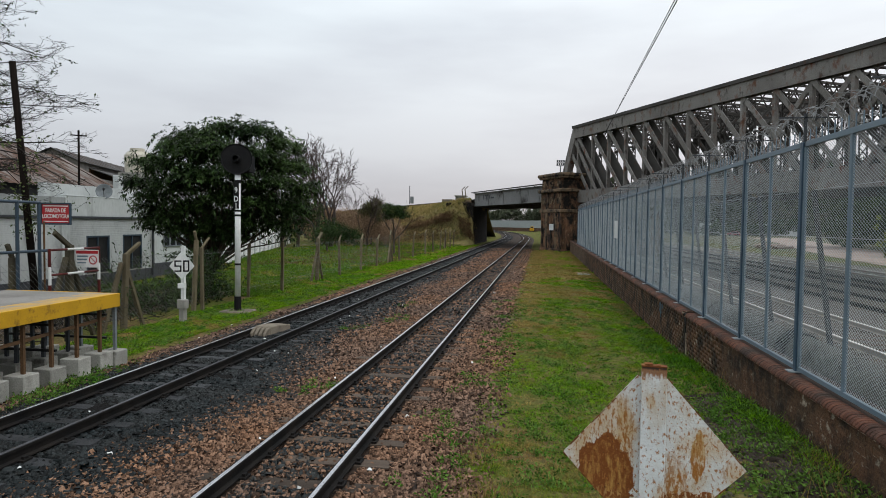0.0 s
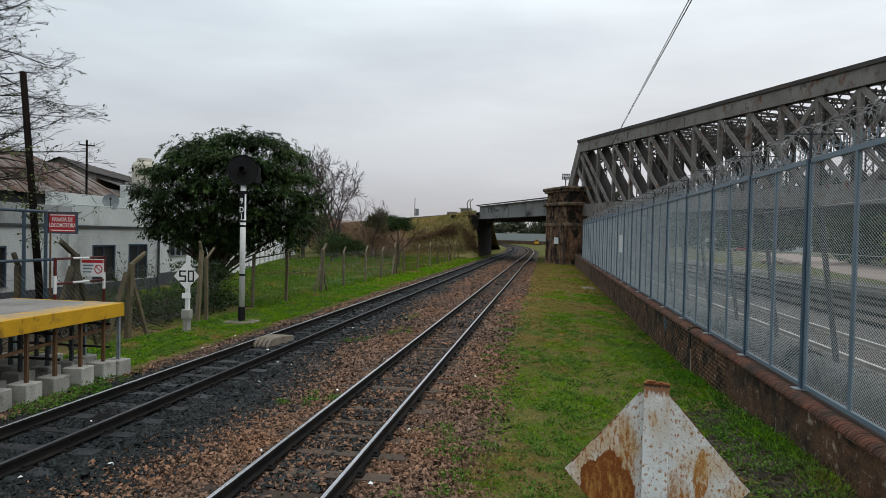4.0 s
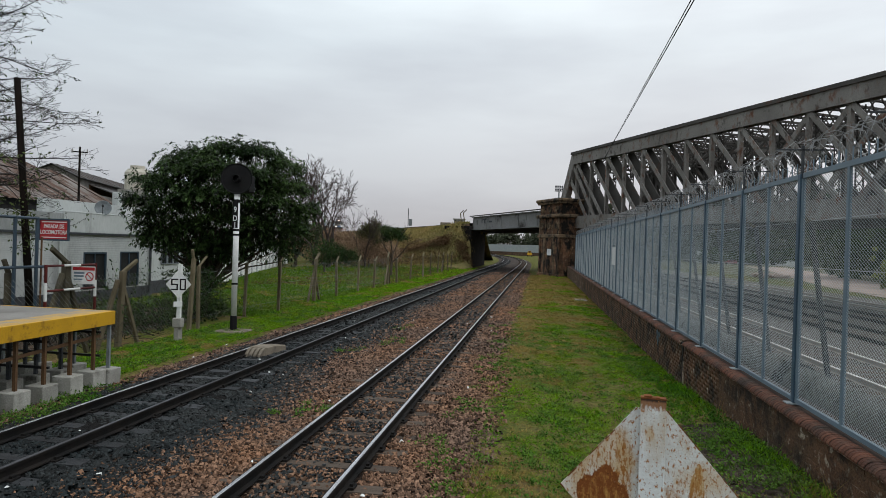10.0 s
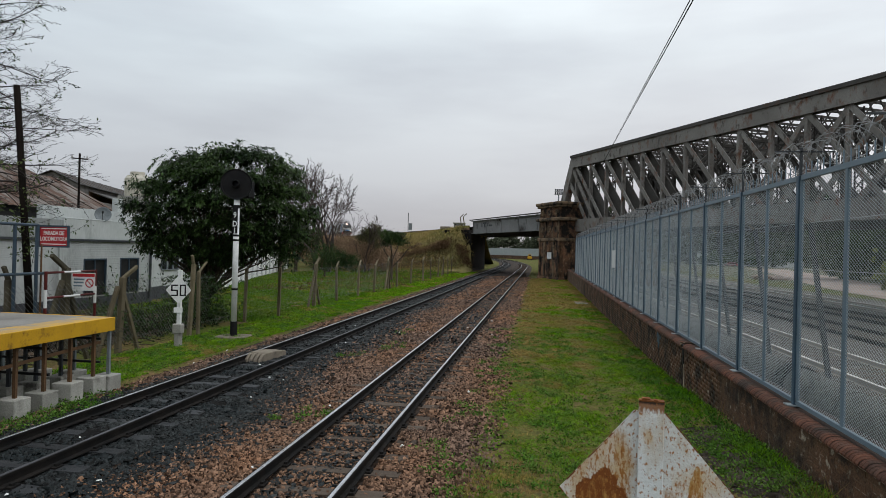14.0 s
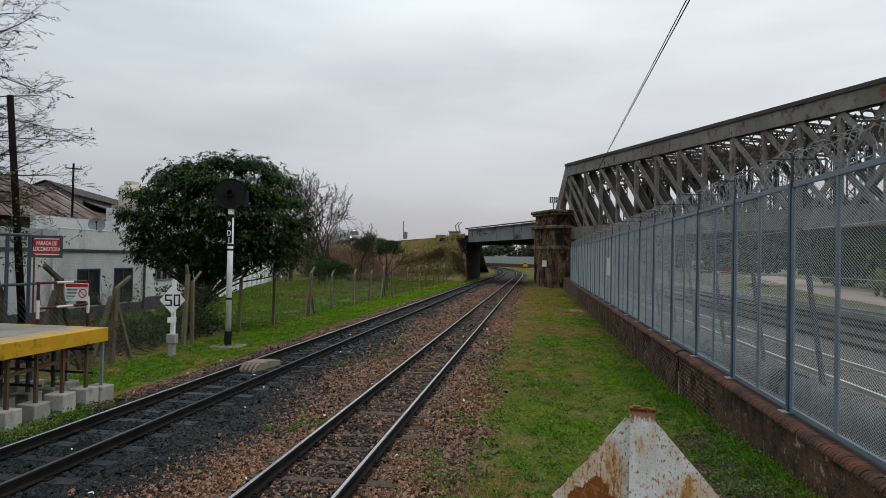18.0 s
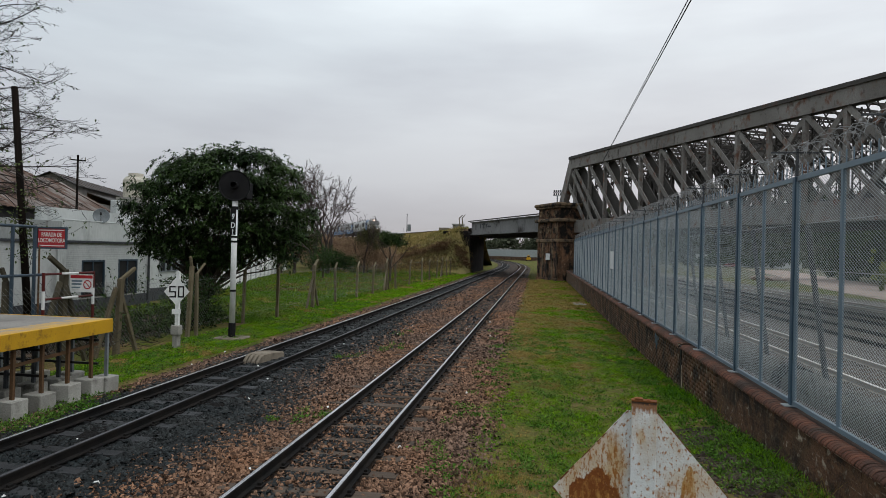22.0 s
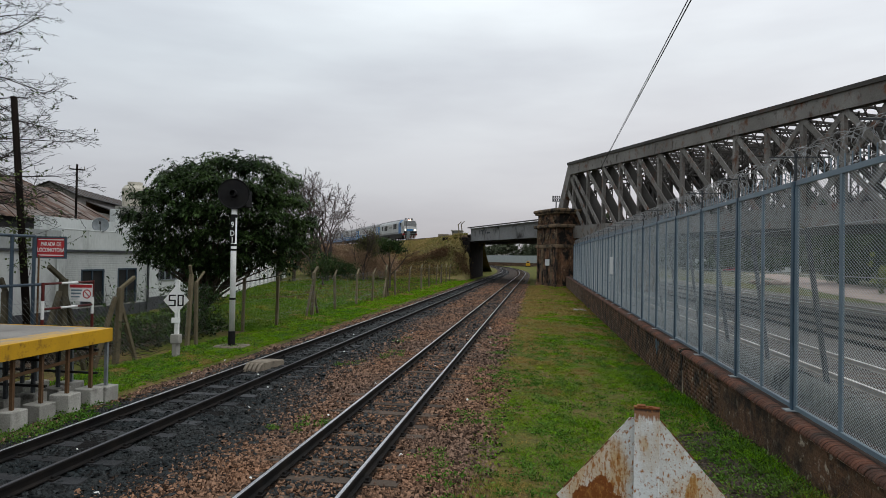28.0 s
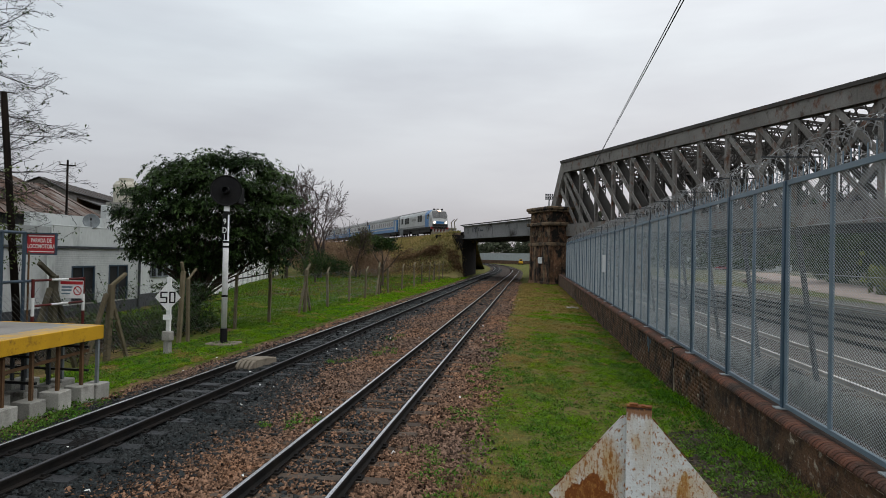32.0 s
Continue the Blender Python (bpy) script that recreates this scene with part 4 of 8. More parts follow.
def build_truss():
    tb = thing("truss_bridge", "grey riveted steel lattice truss railway bridge over the rail yard", "bridge")
    panel, n = 2.5, 19
    s_end = 0.4 + panel * n
    zb0, zb1, zt0, zt1 = 4.7, 5.8, 10.72, 11.85

    def bar(name, s0, z0, s1, z1, w, wide, deep, ma):
        part(name, Shape().beam(br(s0, w, z0), br(s1, w, z1), wide, deep, tuple(BR_N)), ma, tb)

    # the far truss gets the darker steel, its shade put into the colour
    for w, ma in ((0.0, M_TRUSS), (9.0, M_TRUSS_DARK_SHADED)):
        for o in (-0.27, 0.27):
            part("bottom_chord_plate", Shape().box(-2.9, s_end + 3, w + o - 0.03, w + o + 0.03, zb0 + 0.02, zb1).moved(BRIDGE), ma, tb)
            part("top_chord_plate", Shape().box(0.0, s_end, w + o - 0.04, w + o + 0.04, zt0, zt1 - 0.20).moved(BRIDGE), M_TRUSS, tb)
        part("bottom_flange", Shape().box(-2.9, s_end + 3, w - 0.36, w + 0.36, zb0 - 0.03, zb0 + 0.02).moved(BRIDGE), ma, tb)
        part("top_flange", Shape().box(-0.1, s_end + 0.1, w - 0.42, w + 0.42, zt1 - 0.20, zt1 + 0.04).moved(BRIDGE), M_TRUSS_DARK_SHADED, tb)
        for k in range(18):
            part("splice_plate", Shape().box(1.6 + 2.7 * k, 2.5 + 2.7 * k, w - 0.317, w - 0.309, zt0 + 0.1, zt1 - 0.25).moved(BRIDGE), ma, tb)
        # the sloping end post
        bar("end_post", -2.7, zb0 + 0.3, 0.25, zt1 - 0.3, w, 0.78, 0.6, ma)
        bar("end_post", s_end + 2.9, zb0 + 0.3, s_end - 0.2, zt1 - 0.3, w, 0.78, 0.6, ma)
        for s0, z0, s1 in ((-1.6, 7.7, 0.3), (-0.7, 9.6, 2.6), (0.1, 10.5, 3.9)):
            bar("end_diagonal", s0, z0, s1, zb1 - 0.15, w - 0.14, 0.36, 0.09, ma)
            bar("end_diagonal", s0 - 0.2, z0, s1 - 0.2, zb1 - 0.15, w + 0.42, 0.9, 0.09, M_TRUSS_DARK_SHADED)
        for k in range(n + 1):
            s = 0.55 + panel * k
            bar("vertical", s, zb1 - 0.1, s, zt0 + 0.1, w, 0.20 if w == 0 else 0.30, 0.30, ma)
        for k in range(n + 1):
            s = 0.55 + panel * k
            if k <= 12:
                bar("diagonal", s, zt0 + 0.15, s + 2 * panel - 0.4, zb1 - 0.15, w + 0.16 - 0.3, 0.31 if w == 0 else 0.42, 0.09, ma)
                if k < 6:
                    # broad plates added to darken the first bays, shade in their colour
                    bar("inner_diagonal", s + 0.1, zt0 + 0.15, s + 2 * panel - 0.3, zb1 - 0.15, w + 0.42, (1.12, 1.05, 0.95, 0.8, 0.5, 0.35)[k], 0.09, M_TRUSS_DARK_SHADED)
            if k >= 10:
                bar("diagonal", s + 0.2, zt0 + 0.15, s - 2 * panel + 0.6, zb1 - 0.15, w - 0.02, 0.32 if w == 0 else 0.45, 0.09, ma)
    # cross frames, top bracing and lattice between the two trusses, shade in their colour
    for k in range(n + 1):
        s = 0.55 + panel * k
        sh = Shape()
        sh.beam(br(s, 0, zt0 + 0.75), br(s, 9, zt0 + 0.75), 0.14, 0.14)
        sh.beam(br(s, 0, zt0 - 0.55), br(s, 9, zt0 - 0.55), 0.14, 0.14)
        for j in range(9):
            sh.beam(br(s, j, zt0 - 0.55), br(s, j + 1, zt0 + 0.75), 0.05, 0.07)
            sh.beam(br(s, j, zt0 + 0.75), br(s, j + 1, zt0 - 0.55), 0.05, 0.07)
        part("cross_frame", sh, M_TRUSS_DARK_SHADED, tb)
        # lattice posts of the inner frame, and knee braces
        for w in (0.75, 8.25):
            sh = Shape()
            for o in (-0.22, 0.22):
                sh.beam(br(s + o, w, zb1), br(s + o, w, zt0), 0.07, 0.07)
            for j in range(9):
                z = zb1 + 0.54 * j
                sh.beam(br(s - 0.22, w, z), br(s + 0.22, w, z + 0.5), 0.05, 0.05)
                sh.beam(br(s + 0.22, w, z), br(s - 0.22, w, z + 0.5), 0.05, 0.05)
            part("lattice_post", sh, M_TRUSS_DARK_SHADED, tb)
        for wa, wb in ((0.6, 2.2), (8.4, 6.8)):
            part("knee_brace", Shape().beam(br(s, wa, zt0 - 1.9), br(s, wb, zt0 - 0.5), 0.12, 0.16), M_TRUSS_DARK_SHADED, tb)
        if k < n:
            part("top_bracing", Shape().beam(br(s, 0, zt1 - 0.3), br(s + panel, 9, zt1 - 0.3), 0.1, 0.12).beam(br(s, 9, zt1 - 0.45), br(s + panel, 0, zt1 - 0.45), 0.1, 0.12), M_TRUSS_DARK_SHADED, tb)
    part("deck", Shape().box(-3, s_end + 3, 0.5, 8.5, 5.2, 5.75).moved(BRIDGE), M_TRUSS_DARK_SHADED, tb, "underside of the bridge deck with shade in its colour")
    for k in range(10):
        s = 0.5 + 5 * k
        part("floor_beam", Shape().box(s - 0.2, s + 0.2, 0.3, 8.7, 4.6, 5.2).moved(BRIDGE), M_TRUSS_DARK_SHADED, tb)
    return tb


build_truss()


def build_girder_span():
    g = thing("girder_bridge", "grey painted plate girder bridge span over the tracks", "bridge")
    s0, s1 = -26.3, -2.4
    # the far girder's shade is put into its darker steel colour
    for w, ma in ((0.0, M_GIRDER), (9.0, M_TRUSS_DARK_SHADED)):
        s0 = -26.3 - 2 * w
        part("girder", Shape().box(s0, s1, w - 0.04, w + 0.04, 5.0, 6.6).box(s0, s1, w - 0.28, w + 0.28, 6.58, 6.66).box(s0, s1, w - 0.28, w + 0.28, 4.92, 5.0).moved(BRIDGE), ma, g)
        for k in range(6):
            s = s0 + 0.15 + k * (s1 - s0 - 0.3) / 5
            part("stiffener", Shape().box(s - 0.035, s + 0.035, w - 0.09, w + 0.2, 5.0, 6.58).moved(BRIDGE), ma, g)
    for a, b, z0, z1 in ((-23.2, -22.9, 5.75, 6.35), (-22.7, -21.6, 6.15, 6.35), (-22.3, -22.0, 5.75, 6.15), (-21.2, -20.9, 5.8, 6.25), (-20.7, -19.6, 5.8, 6.0)):
        part("scrawl_bar", Shape().box(a, b, -0.047, -0.042, z0, z1).moved(BRIDGE), M_DARKBASE, g, "dark painted scrawl")
    s0 = -26.3
    # deck and floor beams: underside shade is in the steel colour
    part("deck", Shape().prism([(s0, 0.3), (s1, 0.3), (s1, 8.7), (s0 - 17, 8.7)], "z", 5.35, 5.7).moved(BRIDGE), M_TRUSS_DARK_SHADED, g)
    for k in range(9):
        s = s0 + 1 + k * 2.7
        part("floor_beam", Shape().box(s - 0.12, s + 0.12, 0.1, 8.9, 4.75, 5.4).moved(BRIDGE), M_TRUSS_DARK_SHADED, g)
    part("coping_rail", Shape().box(s0 - 0.6, s1, -0.34, -0.2, 6.72, 6.84).moved(BRIDGE), M_TRUSS_DARK_SHADED, g)
    return g


build_girder_span()


def build_abutment():
    ab = thing("bridge_abutment", "dark stone abutment below the girder bridge", "abutment", kind="structure")
    part("front_wall", Shape().prism([(-8.55, 82.6), (-8.0, 98.5), (-15, 101), (-12.5, 84.5)], "z", -0.4, 4.95), M_ABUT, ab, bevel=0.05)
    part("upper_wall", Shape().prism([(-8.95, 83.0), (-8.5, 98.0), (-15, 100.5), (-12.5, 84.8)], "z", 4.95, 5.45), M_ABUT, ab, bevel=0.05)
    part("coping", Shape().box(-29.0, -26.6, -1.05, -0.4, 5.3, 5.75).moved(BRIDGE), M_PIER_TRIM, ab, bevel=0.04)
    return ab


build_abutment()


def skew(w):
    """Where the embankment ends: its face runs along the tracks below."""
    return float(np.interp(w, (-3.2, -1.2), (-19.8, -22.8))) if w < -1.2 else (-12.6 - 0.892 * max(w, -0.5)) / 0.452


def bank_toe(x, y, w):
    return float(np.interp(w, (-3.2, -1.2), (-20.9, -23.2))) + (1.2 if w < -3 else 0.3) * noise.noise(Vector((x * 0.25, y * 0.25, 4)))


def bank_h(s, w):
    """Height of the embankment at s along and w across it."""
    x, y, _ = br(s, w, 0)
    if w < -1.6:
        h = float(np.interp(w, (-15.0, -9.0, -7.2, -1.6), (-0.5, 2.0, 2.4, 5.2)))
    elif w > 12:
        h = 5.5 - (w - 12) * 0.55
    else:
        h = 5.2 + min((w + 1.6) * 0.12, 0.35)
    h += 0.5 * min(max((s + 48) / 20.0, 0.0), 1.0) * min(max((w + 10) / 8, 0), 1)
    if w < -0.9:
        # the end of the bank: a low green toe, a steep step and the upper slope; steep beside the abutment
        d = bank_toe(x, y, w) - s
        slack = float(np.interp(d, (0, 6, 9.5, 19), (0, 0.14, 0.5, 1)))
        steep = min(max(d / float(np.interp(w, (-3.5, -1.2), (6.5, 4.0))), 0.0), 1.0) ** 0.85
        t = float(np.interp(w, (-8.5, -3.4), (0, 1)))
        h *= slack + (steep - slack) * t
    h += (0.22 * noise.noise(Vector((x * 0.3, y * 0.3, 1))) + 0.5 * noise.noise(Vector((x * 0.08, y * 0.08, 7)))) * (0.6 if w < -3.5 else 0.2)
    h += grade(s) * min(max((w + 9) / 6, 0.0), 1.0)
    return max(h, -0.6)


def build_bank():
    ws = list(np.linspace(-16, -1.6, 26)) + [0, 2, 5, 8, 11, 12, 16, 20, 25]
    ss = list(np.arange(0, -64, -1.6)) + list(np.arange(-64, -400, -8))
    v = [(*br(s + skew(w), w, 0)[:2], bank_h(s + skew(w), w)) for s in ss for w in ws]
    n = len(ws)
    f = [(j * n + i, j * n + i + 1, (j + 1) * n + i + 1, (j + 1) * n + i) for j in range(len(ss) - 1) for i in range(n - 1)]
    return tagged(soup("embankment", v, f, M_BANK, smooth=True), "railway embankment covered in dry yellowish grass", "embankment", kind="structure")


build_bank()


# ---------- plants ----------
def grow(rng, start, heading, length, radius, levels, kids=3, spread_deg=38, bendy=0.16, droop=0.0, out=None, shrink=0.68, tips=None):
    """Segments (p, q, r, r2) of a branching limb."""
    out = [] if out is None else out
    p, d, r = Vector(start), Vector(heading).normalized(), radius
    n = 4 if levels > 1 else 3
    spots = []
    for i in range(n):
        d = (d + Vector((rng.gauss(0, bendy), rng.gauss(0, bendy), rng.gauss(0, bendy) - droop))).normalized()
        q = p + d * (length / n)
        r2 = r * (0.86 if levels > 0 else 0.6)
        out.append((p.copy(), q.copy(), r, r2))
        p, r = q, r2
        spots.append((p.copy(), d.copy(), r))
    if tips is not None and levels <= 1:
        tips.append((p.copy(), d.copy()))
    if levels > 0:
        for k in range(kids):
            sp, sd, sr = spots[-1] if k < 2 else rng.choice(spots[:-1])
            ax = Vector((rng.gauss(0, 1), rng.gauss(0, 1), rng.gauss(0, 0.6))).cross(sd).normalized()
            nd = Matrix.Rotation(radians(rng.uniform(0.5, 1.2) * spread_deg), 3, ax) @ sd
            grow(rng, sp, nd, length * shrink * rng.uniform(0.75, 1.15), sr * 0.72, levels - 1, kids, spread_deg, bendy, droop, out, shrink, tips)
    return out


def limbs(segs, n_thick=7, n_thin=4, least=0.004):
    sh = Shape()
    for p, q, r, r2 in segs:
        sh.tube(p, q, max(r, least), max(r2, least), n_thick if r > 0.05 else n_thin, caps=False)
    return sh


def leaves(rs, centres, per, size, radius, slim=0.3, hang=0.3, flat=0.75):
    """Leaves in clumps: lozenges with a fold, as arrays."""
    c = np.repeat(np.asarray(centres, float), per, axis=0)
    n = len(c)
    off = rs.normal(0, 1, (n, 3)) * np.array([radius, radius, radius * flat])
    base = c + off * rs.uniform(0.3, 1.0, (n, 1))
    d = off / (np.linalg.norm(off, axis=1, keepdims=True) + 1e-6) + rs.normal(0, 0.5, (n, 3))
    d[:, 2] -= hang
    d /= np.linalg.norm(d, axis=1, keepdims=True)
    s = np.cross(d, rs.normal(0, 1, (n, 3)))
    s /= np.linalg.norm(s, axis=1, keepdims=True) + 1e-6
    ln = size * rs.uniform(0.6, 1.3, (n, 1))
    p0, p2 = base, base + d * ln
    mid = base + d * ln * 0.45
    up = np.cross(s, d) * ln * 0.06
    v = np.stack([p0, mid + s * ln * slim / 2 + up, p2, mid - s * ln * slim / 2 + up], axis=1).reshape(-1, 3)
    f = np.arange(4 * n).reshape(-1, 4)
    return v, f


def crown_spots(rs, blobs, n):
    """Clump centres near the skin of several ellipsoids."""
    out = []
    for (cx, cy, cz, rx, ry, rz) in blobs:
        k = int(n * rx * ry)
        d = rs.normal(0, 1, (k, 3))
        d /= np.linalg.norm(d, axis=1, keepdims=True)
        rr = rs.uniform(0.45, 1.04, (k, 1))
        out.append(np.array([cx, cy, cz]) + d * rr * np.array([rx, ry, rz]))
    return np.concatenate(out)


def rosettes(rs, centres, axes, per, size, slim=0.27):
    """Leaf rosettes at shoot ends: long leaves fan out round an axis and droop, each bent once."""
    n = len(centres)
    r = np.repeat(np.arange(n), per)
    m = len(r)
    ax = axes[r]
    d = rs.normal(0, 1, (m, 3))
    d -= ax * (d * ax).sum(1, keepdims=True)
    d /= np.linalg.norm(d, axis=1, keepdims=True) + 1e-6
    d = d + ax * rs.uniform(0.0, 0.9, (m, 1))
    d /= np.linalg.norm(d, axis=1, keepdims=True)
    s = np.cross(d, np.array([0, 0, 1.0])) + rs.normal(0, 0.25, (m, 3))
    s /= np.linalg.norm(s, axis=1, keepdims=True) + 1e-6
    ln = size * rs.uniform(0.65, 1.25, (m, 1))
    w = s * ln * slim / 2
    p0 = centres[r] + d * ln * 0.08
    p1 = p0 + d * ln * 0.5
    d2 = d + np.array([0, 0, -1.0]) * rs.uniform(0.5, 1.1, (m, 1))
    d2 /= np.linalg.norm(d2, axis=1, keepdims=True)
    p2 = p1 + d2 * ln * 0.5
    v = np.stack([p0, p1 + w, p1 - w, p2], 1).reshape(-1, 3)
    f = (np.array([(0, 1, 2), (1, 3, 2)])[None] + 4 * np.arange(m)[:, None, None]).reshape(-1, 3)
    return v, f


def build_main_tree():
    bx, by = -11.9, 21.2
    t = thing("evergreen_tree", "broad dark green evergreen tree with a low forked trunk", "tree", at=pose(0, 0, 0))
    rng, rs = random.Random(4), np.random.RandomState(4)
    # boughs: where each foliage mass sits (across, deep, up) and its half sizes
    masses = [(-0.45, -0.2, 5.40, 0.80, 0.8, 0.42), (0.75, 0.0, 5.66, 0.85, 0.8, 0.38), (1.85, 0.1, 5.52, 0.80, 0.8, 0.42), (2.75, 0.3, 5.05, 0.68, 0.7, 0.42), (-1.35, 0.0, 5.08, 0.72, 0.7, 0.38),
              (-2.05, -0.1, 4.50, 0.62, 0.7, 0.34), (-2.55, -0.2, 3.75, 0.58, 0.6, 0.32), (-1.35, -0.7, 4.22, 0.72, 0.7, 0.40), (-0.35, -1.1, 4.72, 0.75, 0.6, 0.40), (0.85, -1.2, 4.90, 0.80, 0.6, 0.40), (2.05, -0.9, 4.62, 0.78, 0.7, 0.42),
              (3.15, 0.1, 4.30, 0.62, 0.7, 0.40), (3.55, 0.3, 3.55, 0.55, 0.6, 0.40), (2.75, -0.6, 3.72, 0.70, 0.7, 0.42), (1.55, -1.4, 3.98, 0.75, 0.6, 0.42), (0.3, -1.5, 3.82, 0.80, 0.6, 0.42), (-0.85, -1.2, 3.52, 0.72, 0.6, 0.38),
              (-1.85, -0.5, 3.22, 0.62, 0.6, 0.34), (-2.45, -0.1, 2.85, 0.45, 0.5, 0.28), (0.95, -1.1, 3.10, 0.72, 0.6, 0.36), (2.15, -0.8, 2.95, 0.72, 0.6, 0.38), (3.25, 0.1, 2.85, 0.52, 0.6, 0.38), (-0.2, -0.9, 2.85, 0.70, 0.6, 0.34), (-1.2, -0.4, 2.55, 0.5, 0.5, 0.30),
              (1.5, -0.6, 2.35, 0.6, 0.6, 0.32), (2.6, -0.1, 2.25, 0.55, 0.6, 0.34), (0.5, -0.7, 2.30, 0.55, 0.5, 0.28), (-1.95, -0.2, 2.25, 0.60, 0.6, 0.48), (-0.8, -0.5, 2.05, 0.70, 0.6, 0.40), (0.3, -0.5, 1.9, 0.65, 0.6, 0.36), (1.2, -0.3, 1.95, 0.55, 0.6, 0.30), (3.1, 0.1, 2.0, 0.35, 0.4, 0.3),
              (0.2, 0.6, 4.6, 1.35, 0.8, 0.65), (1.8, 0.8, 4.3, 1.3, 0.8, 0.8), (-0.7, 0.7, 3.7, 1.2, 0.8, 0.7), (1.2, 0.7, 3.2, 1.5, 0.8, 0.7), (0.2, 0.6, 2.45, 1.3, 0.6, 0.5), (1.9, 0.7, 2.6, 1.1, 0.6, 0.55), (-1.3, 0.5, 2.7, 0.9, 0.6, 0.5)]
    segs = [(Vector((bx, by, -0.3)), Vector((bx + 0.03, by, 0.7)), 0.17, 0.15)]
    for k, (mx, my, mz, rx, ry, rz) in enumerate(masses):
        # limbs leave the fork low, sweep up and out
        a, b = Vector((bx + 0.03 + 0.05 * (k % 3 - 1), by + 0.04 * (k % 2), 0.55 + 0.03 * (k % 5))), Vector((bx + mx, by + my, mz - 0.3 * rz))
        c1 = a.lerp(b, 0.45) + Vector((-0.18 * mx, -0.15 * my, 0.25 + 0.05 * (k % 4)))
        pts = [a * (1 - u) ** 2 + c1 * 2 * u * (1 - u) + b * u * u for u in (0, 0.2, 0.4, 0.6, 0.8, 1.0)]
        r0 = 0.075 if k % 3 == 0 else 0.05
        for i in range(5):
            j = Vector((rng.gauss(0, 0.03), rng.gauss(0, 0.03), rng.gauss(0, 0.03))) if i < 4 else Vector()
            pts[i + 1] = pts[i + 1] + j
            segs.append((pts[i], pts[i + 1], r0 * (1 - 0.14 * i), r0 * (1 - 0.14 * (i + 1))))
        for _ in range(3):
            grow(rng, pts[4], (rng.gauss(0, 1), rng.gauss(0, 1), 0.6), rx * 0.6, 0.02, 1, 3, 40, 0.15, 0, segs)
    part("trunk", limbs(segs), M_BARK, t, smooth=True)
    cs, axs = [], []
    for mx, my, mz, rx, ry, rz in masses:
        k = int(360 * rx * ry)
        d = rs.normal(0, 1, (k, 3))
        d[:, 2] = np.where(rs.uniform(0, 1, k) < 0.75, np.abs(d[:, 2]), d[:, 2])
        d /= np.linalg.norm(d, axis=1, keepdims=True)
        lump = 1 + 0.3 * np.sin(5 * d[:, 0] + mx * 3) * np.sin(4 * d[:, 1] + mz * 2)
        q = d * (rs.uniform(0.55, 1.08, k) * lump)[:, None] * np.array([rx, ry, rz])
        cs.append(np.array([bx + mx, by + my, mz]) + q)
        ax = d + np.array([0, 0, 0.7]) + rs.normal(0, 0.25, (k, 3))
        axs.append(ax / np.linalg.norm(ax, axis=1, keepdims=True))
    # stray shoots that break the outline
    c, ax = np.concatenate(cs), np.concatenate(axs)
    c = c + ax * (rs.uniform(0, 1, (len(c), 1)) ** 5) * 0.38
    v, f = rosettes(rs, c, ax, 11, 0.21, 0.23)
    soup("crown", v, f, M_LEAF, t)


build_main_tree()


def small_tree(name, label, x, y, blobs, leaf_mat, dens, per, size, radius, bark=M_BARK, trunk_r=0.1, seed=1, z0=-0.3, fork=1.2, lev=2, group=""):
    t = thing(name, label, "tree" if "tree" in name else "shrub", group)
    rng, rs = random.Random(seed), np.random.RandomState(seed)
    segs = [(Vector((x, y, z0)), Vector((x, y, z0 + fork)), trunk_r, trunk_r * 0.85)]
    for k in range(4):
        a = k * 1.57 + rng.uniform(-0.4, 0.4)
        grow(rng, (x, y, z0 + fork * rng.uniform(0.6, 1.0)), (math.cos(a) * 0.6, math.sin(a) * 0.6, 1), fork * 0.9 + 0.3, trunk_r * 0.6, lev, 3, 38, 0.14, 0, segs)
    part("trunk", limbs(segs, 6, 3, 0.006), bark, t)
    c = crown_spots(rs, [(x + b[0], y + b[1], b[2], b[3], b[4], b[5]) for b in blobs], dens)
    v, f = leaves(rs, c, per, size, radius, 0.4, 0.1)
    soup("crown", v, f, leaf_mat, t)
    return t


def bare_tree(name, label, x, y, h, r, seed, stems=4, lev=5, spread_deg=30, z0=-0.3, mat=M_BARE, least=0.012, kids=3, lean=0.35):
    t = thing(name, label, "tree", "bare winter trees")
    rng = random.Random(seed)
    segs = [(Vector((x, y, z0)), Vector((x, y, z0 + h * 0.12)), r, r * 0.9)]
    for k in range(stems):
        a = k * 6.283 / stems + rng.uniform(-0.4, 0.4)
        grow(rng, (x, y, z0 + h * 0.1), (math.cos(a) * lean, math.sin(a) * lean, 1), h * (0.33 if lev > 4 else 0.36), r * 0.62, lev, kids, spread_deg, 0.17, -0.02, segs, 0.66)
    part("trunk", limbs(segs, 6, 3, least), mat, t)
    return t


bare_tree("bare_tree", "leafless tree with spreading pinkish brown branches", -21.9, 64, 13.2, 0.27, 11, 4, 5, 31, kids=3, least=0.017, mat=M_BARE_FAR, lean=0.36)
bare_tree("bare_tree", "leafless tree with spreading pinkish brown branches", -24.9, 68, 14.0, 0.28, 12, 4, 5, 31, kids=3, least=0.018, mat=M_BARE_FAR, lean=0.36)
bare_tree("bare_tree", "leafless tree rising behind the evergreen crown", -25.6, 60, 12.0, 0.32, 17, 5, 5, 30, kids=3, least=0.015, mat=M_BARE_FAR)
bare_tree("bare_tree", "slender leafless tree at the foot of the embankment", -19.0, 68, 7.2, 0.1, 13, 4, 4, 28, kids=3, least=0.014, mat=M_BARE_FAR)
